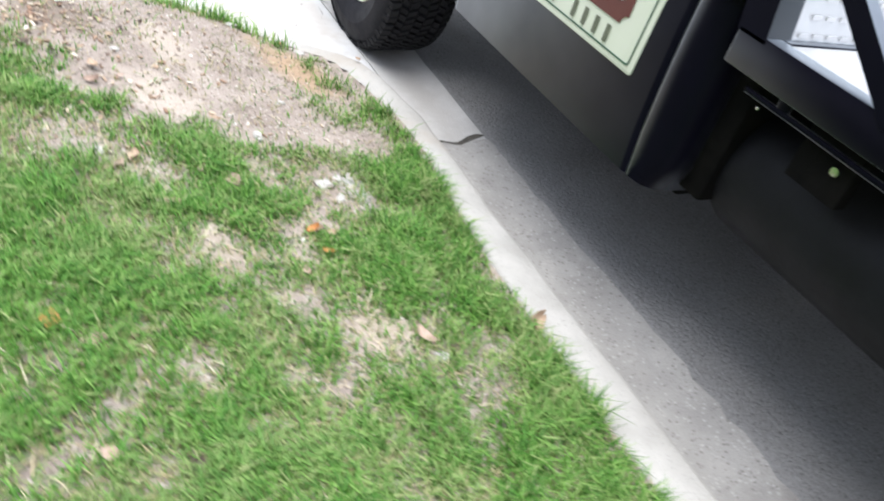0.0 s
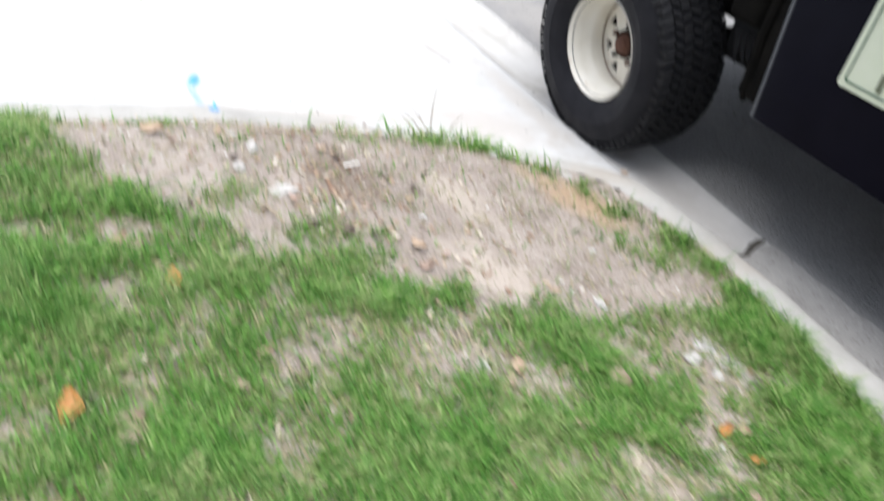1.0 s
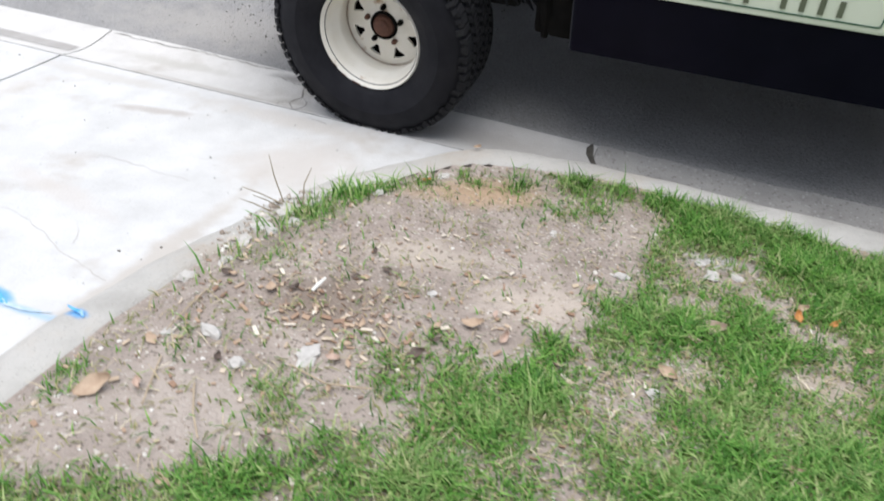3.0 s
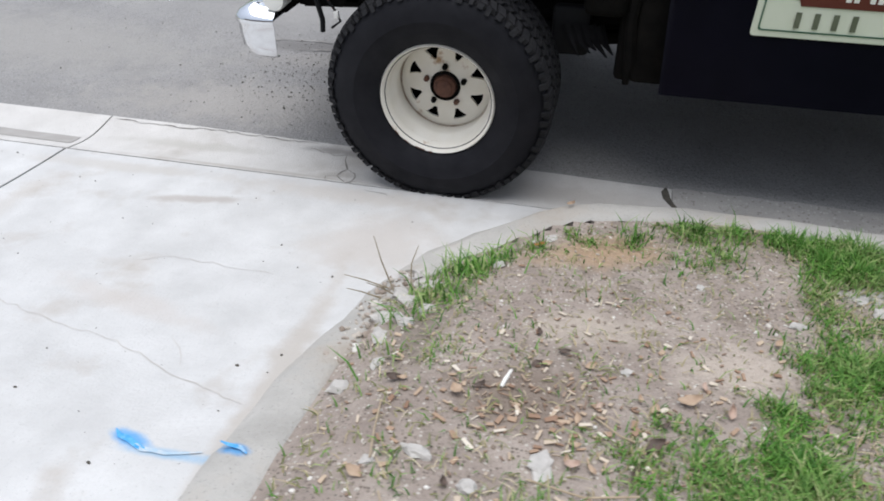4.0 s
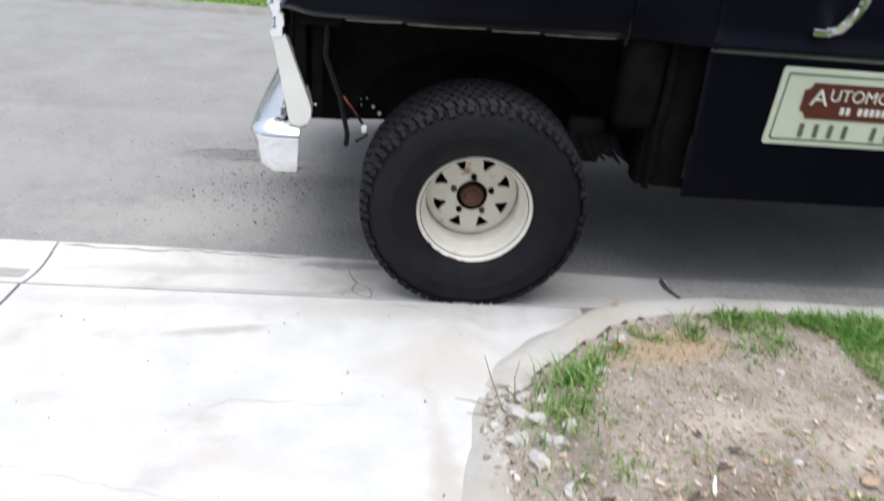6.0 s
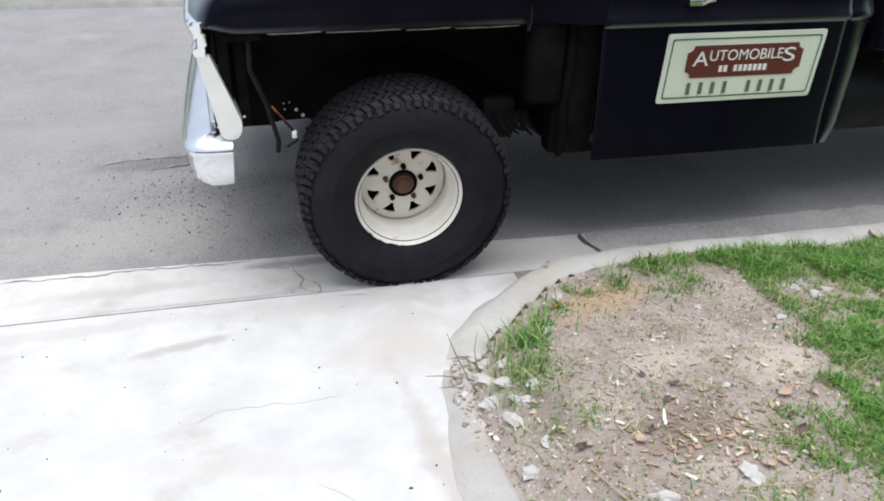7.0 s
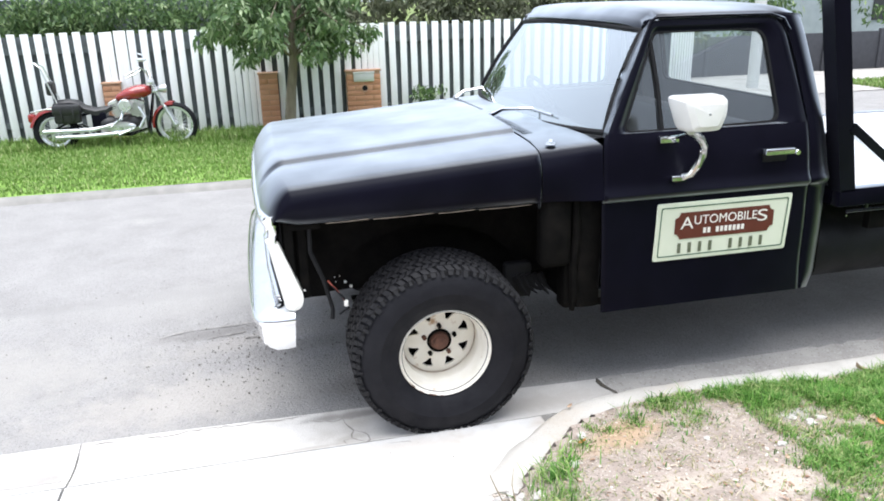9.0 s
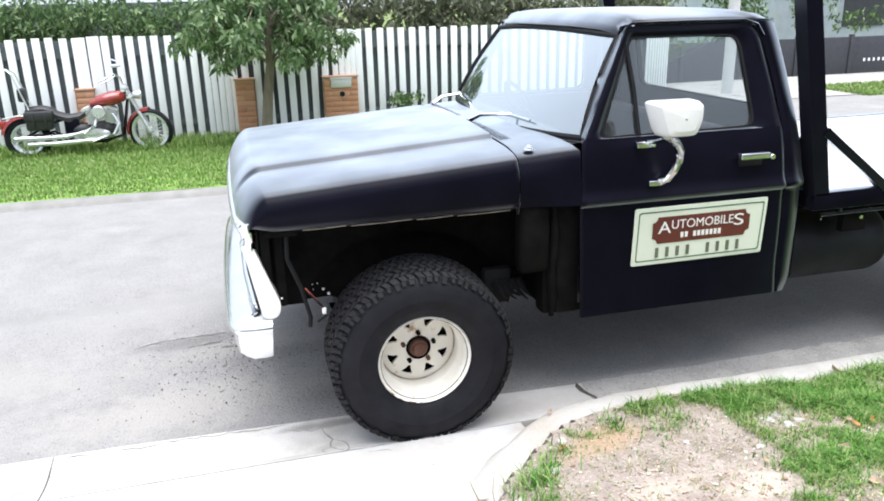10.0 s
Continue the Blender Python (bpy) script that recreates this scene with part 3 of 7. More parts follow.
bm = bmesh.new()
rows = [bonnet_section(-0.628, t) for t in (1.0, 0.93, 0.86, 0.78, 0.70, 0.62, 0.54, 0.46, 0.38, 0.30, 0.22, 0.14, 0.06)]
rows += [bonnet_section(x) for x in (-0.628, -0.61, -0.585, -0.55, -0.5, -0.3, -0.1, 0.1, 0.25, 0.36, 0.42, 0.452)]
rows.append([(x + 0.004, y, z - 0.03) for x, y, z in rows[-1]])
add_grid(bm, rows)
bonnet = part("bonnet", bm, M_PAINT, truck, "satin black bonnet with two raised folds", sharp=80, thick=0.004)
# scraped lip along the cut edge
bm = bmesh.new()
for a, b in ((-0.48, -0.30), (-0.28, -0.02), (0.0, 0.16), (0.18, 0.42)):
    add_tube(bm, [(a, 0.052, 1.013), ((a + b) / 2, 0.050, 1.0135), (b, 0.050, 1.017)], 0.0026, 6)
part("cut_lip", bm, M_BARE, bonnet, "scraped bare metal along the cut guard edge")

# cab side, as y over z
def side_y(z):
    return lerp_table([(0.47, 0.019), (0.50, 0.018), (0.56, 0.017), (0.64, 0.016), (0.72, 0.014), (0.86, 0.012), (0.96, 0.016), (1.005, 0.014), (1.020, -0.004), (1.032, -0.008), (1.045, -0.002),
                       (1.07, 0.010), (1.15, 0.020), (1.24, 0.034), (1.30, 0.050), (1.50, 0.108), (1.70, 0.160), (1.77, 0.178), (1.80, 0.20)], z)


# cowl and the stub of guard between bonnet and door
def cowl_section(x, wind):
    c = lerp_table([(0.46, 1.252), (0.74, 1.268)], x)
    half = [(0.05, 1.022), (0.034, 1.06), (0.034, 1.14), (0.05, c - 0.045), (0.078, c - 0.012), (0.12, c), (0.2, c + 0.014), (0.34, c + 0.022), (0.6, c + 0.026), (1.0, c + 0.028)]
    u = min(max((x - 0.50) / 0.24, 0), 1)               # the skin comes out flush with the door
    u = u * u * (3 - 2 * u)
    half = [(y + (side_y(z) + 0.001 - y) * u if i < 5 else y, z) for i, (y, z) in enumerate(half)]
    return mirrored([(x + (wind * max(0.0, 1 - ((y - YC) / 0.88) ** 2) if y > 0.12 else 0), y, z) for y, z in half])


bm = bmesh.new()
add_grid(bm, [cowl_section(0.462, 0), cowl_section(0.52, 0), cowl_section(0.56, -0.01), cowl_section(0.60, -0.02), cowl_section(0.64, -0.04), cowl_section(0.68, -0.06), cowl_section(0.738, -0.10)])
cowl = part("cowl", bm, M_PAINT, truck, sharp=80, thick=0.004)
def cowl_top(x, y):
    return lerp_table([(0.46, 1.252), (0.74, 1.268)], x) + lerp_table([(0.12, 0.0), (0.2, 0.014), (0.34, 0.022), (0.6, 0.026), (1.0, 0.028)], y if y < YC else 2 * YC - y)


for ya in (0.33, 1.13):
    bm = bmesh.new()
    add_grid(bm, [[(x, ya + 0.54 * k / 12, cowl_top(x, ya + 0.54 * k / 12) + 0.0015) for k in range(13)] for x in (0.474, 0.50, 0.526)])
    vent = part("cowl_vent", bm, M_CRACK, cowl, "dark slotted air intake")
    for k in range(22):
        y = ya + 0.008 + 0.0248 * k
        bm = bmesh.new()
        z = cowl_top(0.5, y)
        add_box(bm, (0.474, y, z - 0.004), (0.526, y + 0.011, z + 0.0045))
        part("vent_bar", bm, M_PAINT, vent)
bm = bmesh.new()
add_turned(bm, [(0.0, -0.022), (0.010, -0.02), (0.013, -0.012), (0.011, -0.008), (0.022, -0.006), (0.024, 0.0)], 16)
bmesh.ops.rotate(bm, verts=bm.verts, matrix=Matrix.Rotation(radians(-90), 3, "X"))
bmesh.ops.translate(bm, verts=bm.verts, vec=(0.526, 0.11, 1.266))
part("aerial_base", bm, M_CHROME, cowl, "small chrome aerial base")


def door_front(z):
    return lerp_table([(0.47, 0.755), (1.0, 0.735), (1.28, 0.745), (1.31, 0.765), (1.77, 1.015)], z)


def door_rear(z):
    return lerp_table([(0.47, 1.815), (0.62, 1.80), (1.0, 1.792), (1.30, 1.775), (1.55, 1.735), (1.70, 1.695), (1.77, 1.655)], z)


def cab_back(z):
    return lerp_table([(0.47, 1.90), (0.55, 1.925), (1.05, 1.925), (1.30, 1.895), (1.55, 1.852), (1.72, 1.815), (1.77, 1.795), (1.80, 1.77)], z)


ZS = [0.475, 0.50, 0.53, 0.56, 0.60, 0.66, 0.72, 0.80, 0.88, 0.95, 0.985, 1.005, 1.014, 1.020, 1.032, 1.045, 1.06, 1.09, 1.15, 1.20, 1.25, 1.285, 1.30]


def make_door(far):
    fy = (lambda y: 2 * YC - y) if far else (lambda y: y)
    bm = bmesh.new()
    rows = []
    for z in ZS:
        a, b = door_front(z) + 0.004, door_rear(z) - 0.004
        rows.append([(a + (b - a) * t, fy(side_y(z) + (0.006 if t in (0, 1) else 0)), z) for t in (0, 0.008, 0.018, 0.1, 0.3, 0.5, 0.7, 0.9, 0.982, 0.992, 1)])
    add_grid(bm, rows)
    door = part("far_door" if far else "door", bm, M_PAINT, truck, "" if far else "satin black door with a sharp body crease", sharp=40, thick=0.006)
    # frame round the window
    outer = rounded([(door_front(1.30) + 0.006, 1.295), (1.771, 1.295), (1.668, 1.772), (1.015, 1.772)], [0.02, 0.01, 0.09, 0.02], 6)
    inner = rounded([(0.842, 1.300), (1.640, 1.305), (1.585, 1.722), (1.022, 1.722)], [0.045, 0.06, 0.07, 0.03], 6)
    mid = [o.lerp(i, 0.55) for o, i in zip(outer, inner)]
    bm = bmesh.new()
    ring = lambda pts, dy: [(p.x, fy(side_y(p.y) + dy), p.y) for p in pts]
    add_grid(bm, [ring(outer, 0.05), ring(outer, 0.004), ring([o.lerp(i, 0.08) for o, i in zip(outer, inner)], 0), ring(mid, 0), ring([o.lerp(i, 0.8) for o, i in zip(outer, inner)], 0.012), ring(inner, 0.016), ring(inner, 0.05)], True)
    part("window_frame", bm, M_PAINT, door, sharp=40)
    gasket = [p + (Vector((1.31, 1.51)) - p).normalized() * 0.012 for p in inner]
    bm = bmesh.new()
    add_grid(bm, [ring(inner, 0.014), ring(gasket, 0.014), ring(gasket, 0.03)], True)
    part("window_seal", bm, M_TRIM, door)
    bm = bmesh.new()
    bm.faces.new([bm.verts.new(v) for v in ring(inner, 0.026)])
    g = part("window_pane", bm, M_GLASS, door)
    g.visible_shadow = False
    # quarter light bar
    bm = bmesh.new()
    add_tube(bm, [(1.035, fy(side_y(1.305) + 0.016), 1.305), (1.028, fy(side_y(1.5) + 0.016), 1.5), (1.005, fy(side_y(1.69) + 0.016), 1.69)], 0.010, 8)
    part("quarter_light_bar", bm, M_TRIM, door)
    # inner trim
    boxed("door_trim", (0.80, fy(0.13) - 0.02, 0.55), (1.74, fy(0.13) + 0.02, 1.29), M_VINYL, door, bevel=0.01)
    return door


door = make_door(False)
make_door(True)
# handle and lock
bm = bmesh.new()
add_box(bm, (1.512, -0.030, 1.170), (1.664, -0.010, 1.200), 0.007)
add_box(bm, (1.516, -0.014, 1.172), (1.533, 0.026, 1.196), 0.003)
add_box(bm, (1.643, -0.014, 1.172), (1.660, 0.026, 1.196), 0.003)
handle = part("door_handle", bm, M_CHROME, door, "chrome pull handle")
boxed("handle_recess", (1.528, 0.012, 1.132), (1.655, 0.0225, 1.168), M_TRIM, door, bevel=0.004)
bm = bmesh.new()
add_turned(bm, [(0.0, -0.006), (0.011, -0.006), (0.014, 0.0), (0.014, 0.012)], 16, (1.715, 0.020, 1.165))
part("door_lock", bm, M_CHROME, door)

# mirror on its bent arm
bm = bmesh.new()
head = rounded([(0.880, 1.497), (1.098, 1.497), (1.098, 1.42), (1.07, 1.352), (0.935, 1.352)], 0.022, 4)
c0 = Vector((1.0, 1.43))
rows = []
for dy, s in ((-0.20, 0.62), (-0.205, 0.90), (-0.235, 1.0), (-0.30, 0.97), (-0.335, 0.86), (-0.35, 0.60), (-0.353, 0.05)):
    rows.append([(c0.x + (p.x - c0.x) * s, dy, c0.y + (p.y - c0.y) * s) for p in head])
add_grid(bm, rows, True)
mirror = part("door_mirror", bm, M_MIRROR, door, "large square mirror, reflected sky put into its white back", sharp=25)
bm = bmesh.new()
arm = [(0.985, -0.25, 1.352), (1.0, -0.21, 1.34), (1.045, -0.18, 1.325), (1.095, -0.15, 1.298), (1.132, -0.12, 1.258), (1.150, -0.09, 1.215), (1.150, -0.06, 1.165), (1.135, -0.03, 1.118), (1.110, -0.010, 1.100)]
add_tube(bm, arm, 0.018, 10)
add_box(bm, (1.055, -0.02, 1.084), (1.118, 0.012, 1.108), 0.004)
add_tube(bm, [(1.03, -0.185, 1.33), (1.035, -0.09, 1.30), (1.04, 0.02, 1.277)], 0.010, 8)
add_box(bm, (0.995, 0.00, 1.256), (1.085, 0.045, 1.284), 0.004)
part("mirror_arm", bm, M_CHROME, mirror, "bent chrome arm")

# cab shell: rear quarters and back, then roof
bm = bmesh.new()
rows = []
BACK_Z = ZS + [1.352, 1.45, 1.55, 1.63, 1.69, 1.745, 1.772]
for z in BACK_Z:
    d, b, y = door_rear(z) + 0.003, cab_back(z), side_y(z)
    half = [(d, y + 0.03, z), (d, y + 0.004, z), (d + 0.01, y, z), (b - 0.075, y + 0.002, z), (b - 0.035, y + 0.012, z), (b - 0.010, y + 0.04, z), (b, y + 0.09, z), (b + 0.004, 0.42, z), (b + 0.006, 1.0, z)]
    rows.append(mirrored(half))
add_grid(bm, rows)
gone = [f for f in bm.faces if 1.352 < f.calc_center_median().z < 1.69 and 0.42 < f.calc_center_median().y < 1.58]
bmesh.ops.delete(bm, geom=gone, context="FACES")
back = part("cab_back", bm, M_PAINT, truck, sharp=50, thick=0.004)
rear = rounded([(0.42, 1.352), (1.58, 1.352), (1.58, 1.69), (0.42, 1.69)], 0.05, 5)
inside = [Vector((1.0, 1.52)) + (p - Vector((1.0, 1.52))) * 0.955 for p in rear]
bm = bmesh.new()
add_grid(bm, [[(cab_back(q.y) + dx, q.x, q.y) for q in loop_] for loop_, dx in ((rear, 0.012), (inside, 0.014), (inside, -0.006), (rear, -0.008))], True)
part("rear_window_seal", bm, M_TRIM, back)
bm = bmesh.new()
bm.faces.new([bm.verts.new((cab_back(q.y) + 0.004, q.x, q.y)) for q in inside])
pane = part("rear_window_pane", bm, M_GLASS, back)
pane.visible_shadow = False
bm = bmesh.new()
rows = []
for x, dz, iy in ((0.945, -0.080, 0.05), (0.924, -0.073, 0.045), (0.926, -0.064, 0.04), (0.945, -0.045, 0.03), (0.975, -0.023, 0.015), (1.03, -0.006, 0.005), (1.1, 0, 0), (1.35, 0.002, 0), (1.55, 0, 0), (1.66, -0.004, 0.003), (1.73, -0.014, 0.012), (1.775, -0.03, 0.03), (1.80, -0.055, 0.05)):
    half = [(0.188, 1.768), (0.176, 1.774), (0.178, 1.786), (0.20, 1.800), (0.25, 1.815), (0.36, 1.827), (0.6, 1.836), (1.0, 1.840)]
    bow = 0.035 if x < 1.0 else 0.02 if x < 1.05 else 0
    rows.append(mirrored([(x + (0.07 if x < 0.99 else 0.02 if x < 1.05 else 0) * ((y - YC) / 0.82) ** 2, y + iy * (1 - (y / YC)), max(1.766 + dz * 0.2 if k < 3 else 0, z + dz * (1 if k > 2 else 0.3))) for k, (y, z) in enumerate(half)]))
add_grid(bm, rows)
roof = part("roof", bm, M_PAINT, truck, "satin black cab roof", sharp=60, thick=0.004)
bm = bmesh.new()
add_tube(bm, [(0.775, 0.065, 1.30), (0.90, 0.125, 1.545), (1.005, 0.172, 1.765), (1.03, 0.172, 1.782), (1.3, 0.172, 1.784), (1.60, 0.172, 1.782), (1.67, 0.17, 1.76), (1.70, 0.16, 1.71)], 0.008, 6)
part("drip_rail", bm, M_PAINT, roof)


# windscreen
def screen_pt(u, v):
    """u: 0 near to 1 far side; v: 0 base to 1 top."""
    s = 2 * u - 1
    yb, yt = YC + s * 0.875, YC + s * 0.765
    xb, xt = 0.635 + 0.155 * abs(s) ** 2.6 - 0.07 * max(0, s) ** 2, 0.945 + 0.05 * abs(s) ** 2.6 - 0.02 * max(0, s) ** 2
    zb, zt = 1.278 + 0.018 * abs(s) ** 2, 1.748 - 0.022 * abs(s) ** 2
    b = 0.02 * math.sin(math.pi * v)
    return (xb + (xt - xb) * v - b, yb + (yt - yb) * v, zb + (zt - zb) * v)


bm = bmesh.new()
add_grid(bm, [[screen_pt(u, v) for u in steps(0.012, 0.988, 24)] for v in steps(0.02, 0.98, 8)])
ws = part("windscreen", bm, M_SCREEN, truck, "curved windscreen reflecting the sky", sharp=80)
ws.visible_shadow = False
loop = [(u, 0.0) for u in steps(0, 1, 24)] + [(1.0, v) for v in steps(0, 1, 8)[1:]] + [(u, 1.0) for u in reversed(steps(0, 1, 24)[:-1])] + [(0.0, v) for v in reversed(steps(0, 1, 8)[1:-1])]
bm = bmesh.new()
add_tube(bm, [screen_pt(*p) for p in loop] + [screen_pt(0, 0)], 0.014, 8, False)
part("windscreen_seal", bm, M_TRIM, ws)
# front pillars, between screen and door frame
for far in (False, True):
    fy = (lambda y: 2 * YC - y) if far else (lambda y: y)
    bm = bmesh.new()
    rows = []
    for v in steps(-0.04, 1.0, 8):
        x, y, z = screen_pt(0, v)
        y = side_y(z) + 0.03
        d = door_front(max(z, 1.311))
        sx, sy, _ = screen_pt(0.996 if far else 0.004, v)
        sy = fy(sy)
        rows.append([(sx + 0.03, fy(sy + 0.03), z), (sx - 0.004, fy(sy - 0.006), z), ((sx + d) / 2, fy(side_y(z) + 0.004), z), (d + 0.004, fy(side_y(z) + 0.002), z), (d + 0.012, fy(side_y(z) + 0.05), z)])
    add_grid(bm, rows)
    part("front_pillar", bm, M_PAINT, truck, sharp=50)

# wipers
for u0, u1, px, py in ((0.40, 0.20, 0.468, 0.827), (0.93, 0.77, 0.488, 1.605)):
    bm = bmesh.new()
    off = Vector((-0.018, 0, 0.010))
    piv = Vector((px, py, 1.296))
    a, b = Vector(screen_pt(u0, 0.10)) + off, Vector(screen_pt(u1, 0.085)) + off
    tip = a.lerp(b, 0.42) + Vector((-0.006, 0, 0.006))
    add_turned(bm, [(0, -0.01), (0.016, -0.01), (0.018, 0.012)], 12, piv)
    add_tube(bm, [piv, piv.lerp(tip, 0.3) + Vector((0, 0, 0.022)), tip], [0.014, 0.010, 0.007], 6)
    add_tube(bm, [a, a.lerp(b, 0.5) + Vector((-0.004, 0, 0.003)), b], 0.006, 6)
    part("wiper", bm, M_CHROME, ws, "chrome wiper arm and blade")

# inside of the cab
boxed("cab_floor", (0.70, 0.14, 0.50), (1.90, 1.86, 0.54), M_VINYL, truck)
bm = bmesh.new()
rows = [mirrored([(x, 0.15, z), (x, 0.5, z + 0.005), (x, 1.0, z + 0.008)]) for x, z in ((0.66, 1.262), (0.78, 1.272), (0.86, 1.262), (0.90, 1.22), (0.885, 1.08), (0.80, 0.95))]
add_grid(bm, rows)
dash = part("dashboard", bm, M_VINYL, truck, "dark grey dashboard", sharp=50)
bm = bmesh.new()
wheel_c = Vector((1.03, 1.48, 1.24))
ringpts = [wheel_c + Matrix.Rotation(radians(-28), 3, "Y") @ Vector((0, 0.20 * math.cos(a), 0.20 * math.sin(a))) for a in (2 * math.pi * k / 28 for k in range(29))]
add_tube(bm, ringpts, 0.013, 8, False)
for k in (4, 14, 24):
    add_tube(bm, [wheel_c + Vector((0.03, 0, -0.015)), ringpts[k]], 0.010, 6)
add_tube(bm, [wheel_c + Vector((0.03, 0, -0.015)), (0.86, 1.48, 1.12)], 0.03, 10)
part("steering_wheel", bm, M_TRIM, truck, "thin black steering wheel")
boxed("bench_seat", (1.25, 0.18, 0.56), (1.75, 1.82, 0.88), M_VINYL, truck, "dark grey vinyl bench seat", bevel=0.05)
boxed("seat_back", (1.66, 0.18, 0.80), (1.82, 1.82, 1.24), M_VINYL, truck, bevel=0.05, m=Matrix.Translation((0.0, 0, 0)))

# sign on the door
SY = 0.006
bm = bmesh.new()
out = rounded([(0.998, 0.702), (1.694, 0.702), (1.706, 0.976), (1.008, 0.976)], 0.012, 4)
rows = [[(p.x, SY + 0.012, p.y) for p in out], [(p.x, SY + 0.001, p.y) for p in out], [(1.352 + (p.x - 1.352) * 0.996, SY, 0.839 + (p.y - 0.839) * 0.99) for p in out]]
vr = add_grid(bm, rows, True)
bm.faces.new(vr[-1])
sign = part("door_sign", bm, M_CREAM, door, "cream sign panel with a green line and a maroon plaque", sharp=30)


def flat_shape(name, loops, material, y, parent):
    """A thin raised shape on the sign; two loops make a frame."""
    bm = bmesh.new()
    if len(loops) == 2:
        add_grid(bm, [[(p.x, y, p.y) for p in loops[0]], [(p.x, y, p.y) for p in loops[1]]], True)
    else:
        bm.faces.new([bm.verts.new((p.x, y, p.y)) for p in loops[0]])
    return part(name, bm, material, parent, thick=0.001)


def inset(pts, dx, dz):
    cx, cz = 1.352, 0.839
    return [Vector((cx + (p.x - cx) * (1 - dx / 0.35), cz + (p.y - cz) * (1 - dz / 0.137))) for p in pts]


flat_shape("border_line", [inset(out, 0.019, 0.019), inset(out, 0.0235, 0.0235)], M_SIGNGREEN, SY - 0.002, sign)
px0, px1, pz0, pz1, nt_ = 1.098, 1.612, 0.802, 0.928, 0.026
plaque = []
for cx, cz, a0 in ((px0, pz0, 90), (px1, pz0, 180), (px1, pz1, 270), (px0, pz1, 0)):
    arc = [Vector((cx + nt_ * math.cos(radians(a0 - 90 * q / 5)), cz + nt_ * math.sin(radians(a0 - 90 * q / 5)))) for q in range(6)]
    plaque += arc
# each notch bites into its corner
flat_shape("plaque", [plaque], M_MAROON, SY - 0.0025, sign)


def lettering(body, x, z, size, width, y, parent, material):
    cu = bpy.data.curves.new("lettering", "FONT")
    cu.body, cu.size, cu.extrude = body, size, 0.0006
    tmp = bpy.data.objects.new("lettering", cu)
    scene.collection.objects.link(tmp)
    me = bpy.data.meshes.new_from_object(tmp)
    bpy.data.objects.remove(tmp)
    xs = [v.co.x for v in me.vertices]
    s = width / (max(xs) - min(xs))
    x_min = min(xs)
    for v in me.vertices:
        v.co = (x + (v.co.x - x_min) * s, y - v.co.z, z + v.co.y)
    me.materials.append(material)
    ob = new("lettering", me)
    ob.parent = parent
    return ob


lettering("A", 1.126, 0.850, 0.082, 0.066, SY - 0.0045, sign, M_SIGNWHITE)
lettering("UTOMOBILE", 1.196, 0.868, 0.060, 0.325, SY - 0.0045, sign, M_SIGNWHITE)
lettering("S", 1.525, 0.855, 0.080, 0.052, SY - 0.0045, sign, M_SIGNWHITE)


def bars(name, x0, x1, n, z0, z1, gap, material, parent, skip=()):
    w = (x1 - x0) / n
    for i in range(n):
        if i not in skip:
            boxed(name, (x0 + i * w, SY - 0.004, z0), (x0 + (i + 1) * w - gap, SY - 0.0028, z1), material, parent)


bars("small_bar", 1.245, 1.465, 10, 0.822, 0.848, 0.007, M_SIGNWHITE, sign, (2,))
bars("number_bar", 1.118, 1.600, 9, 0.735, 0.783, 0.037, M_SIGNINK, sign, (4,))

# front end: grille surround, bezel, bumper
def bezel_end(bm, flip=False):
    """The slanting end of the grille surround, its lower corners rounded, leaning back towards the bumper."""
    fy = (lambda y: 2 * YC - y) if flip else (lambda y: y)
    edge = rounded([(-0.724, 0.948), (-0.680, 0.948), (-0.588, 0.690), (-0.606, 0.630), (-0.668, 0.634)], [0.006, 0.006, 0.03, 0.034, 0.03], 6)
    mid = Vector((-0.66, 0.79))
    add_grid(bm, [[(mid.x + (p.x - mid.x) * k, fy(y), mid.y + (p.y - mid.y) * k) for p in edge] for y, k in ((0.16, 0.98), (0.074, 1.0), (0.068, 0.975))], True)
    bm.faces.new([bm.verts.new((mid.x + (p.x - mid.x) * 0.975, fy(0.068), mid.y + (p.y - mid.y) * 0.975)) for p in edge])
    bmesh.ops.remove_doubles(bm, verts=bm.verts, dist=0.0003)


bm = bmesh.new()
bezel_end(bm)
grille = part("grille_surround", bm, M_PLATE, truck, "plated end of the grille surround, reflected concrete in its pale colour", sharp=40)
bm = bmesh.new()
bezel_end(bm, True)
part("far_bezel", bm, M_PLATE, grille, sharp=40)
# upper corner: a smooth band, then a bright collar
for near in (True, False):
    fy = (lambda y: y) if near else (lambda y: 2 * YC - y)
    bm = bmesh.new()
    add_grid(bm, [[(-0.722, fy(0.17), z), (-0.732 + dx, fy(0.10), z), (-0.728 + dx, fy(0.072), z), (-0.712 + dx, fy(0.064), z), (-0.690 + dx, fy(0.068), z), (-0.676 + dx, fy(0.10), z)] for z, dx in ((0.940, 0.004), (0.952, 0.0), (0.972, 0.0), (0.978, 0.006), (1.015, 0.006), (1.022, -0.002), (1.048, -0.008), (1.056, 0.0))])
    part("corner_band", bm, M_CHROME, grille, sharp=50, thick=0.004)
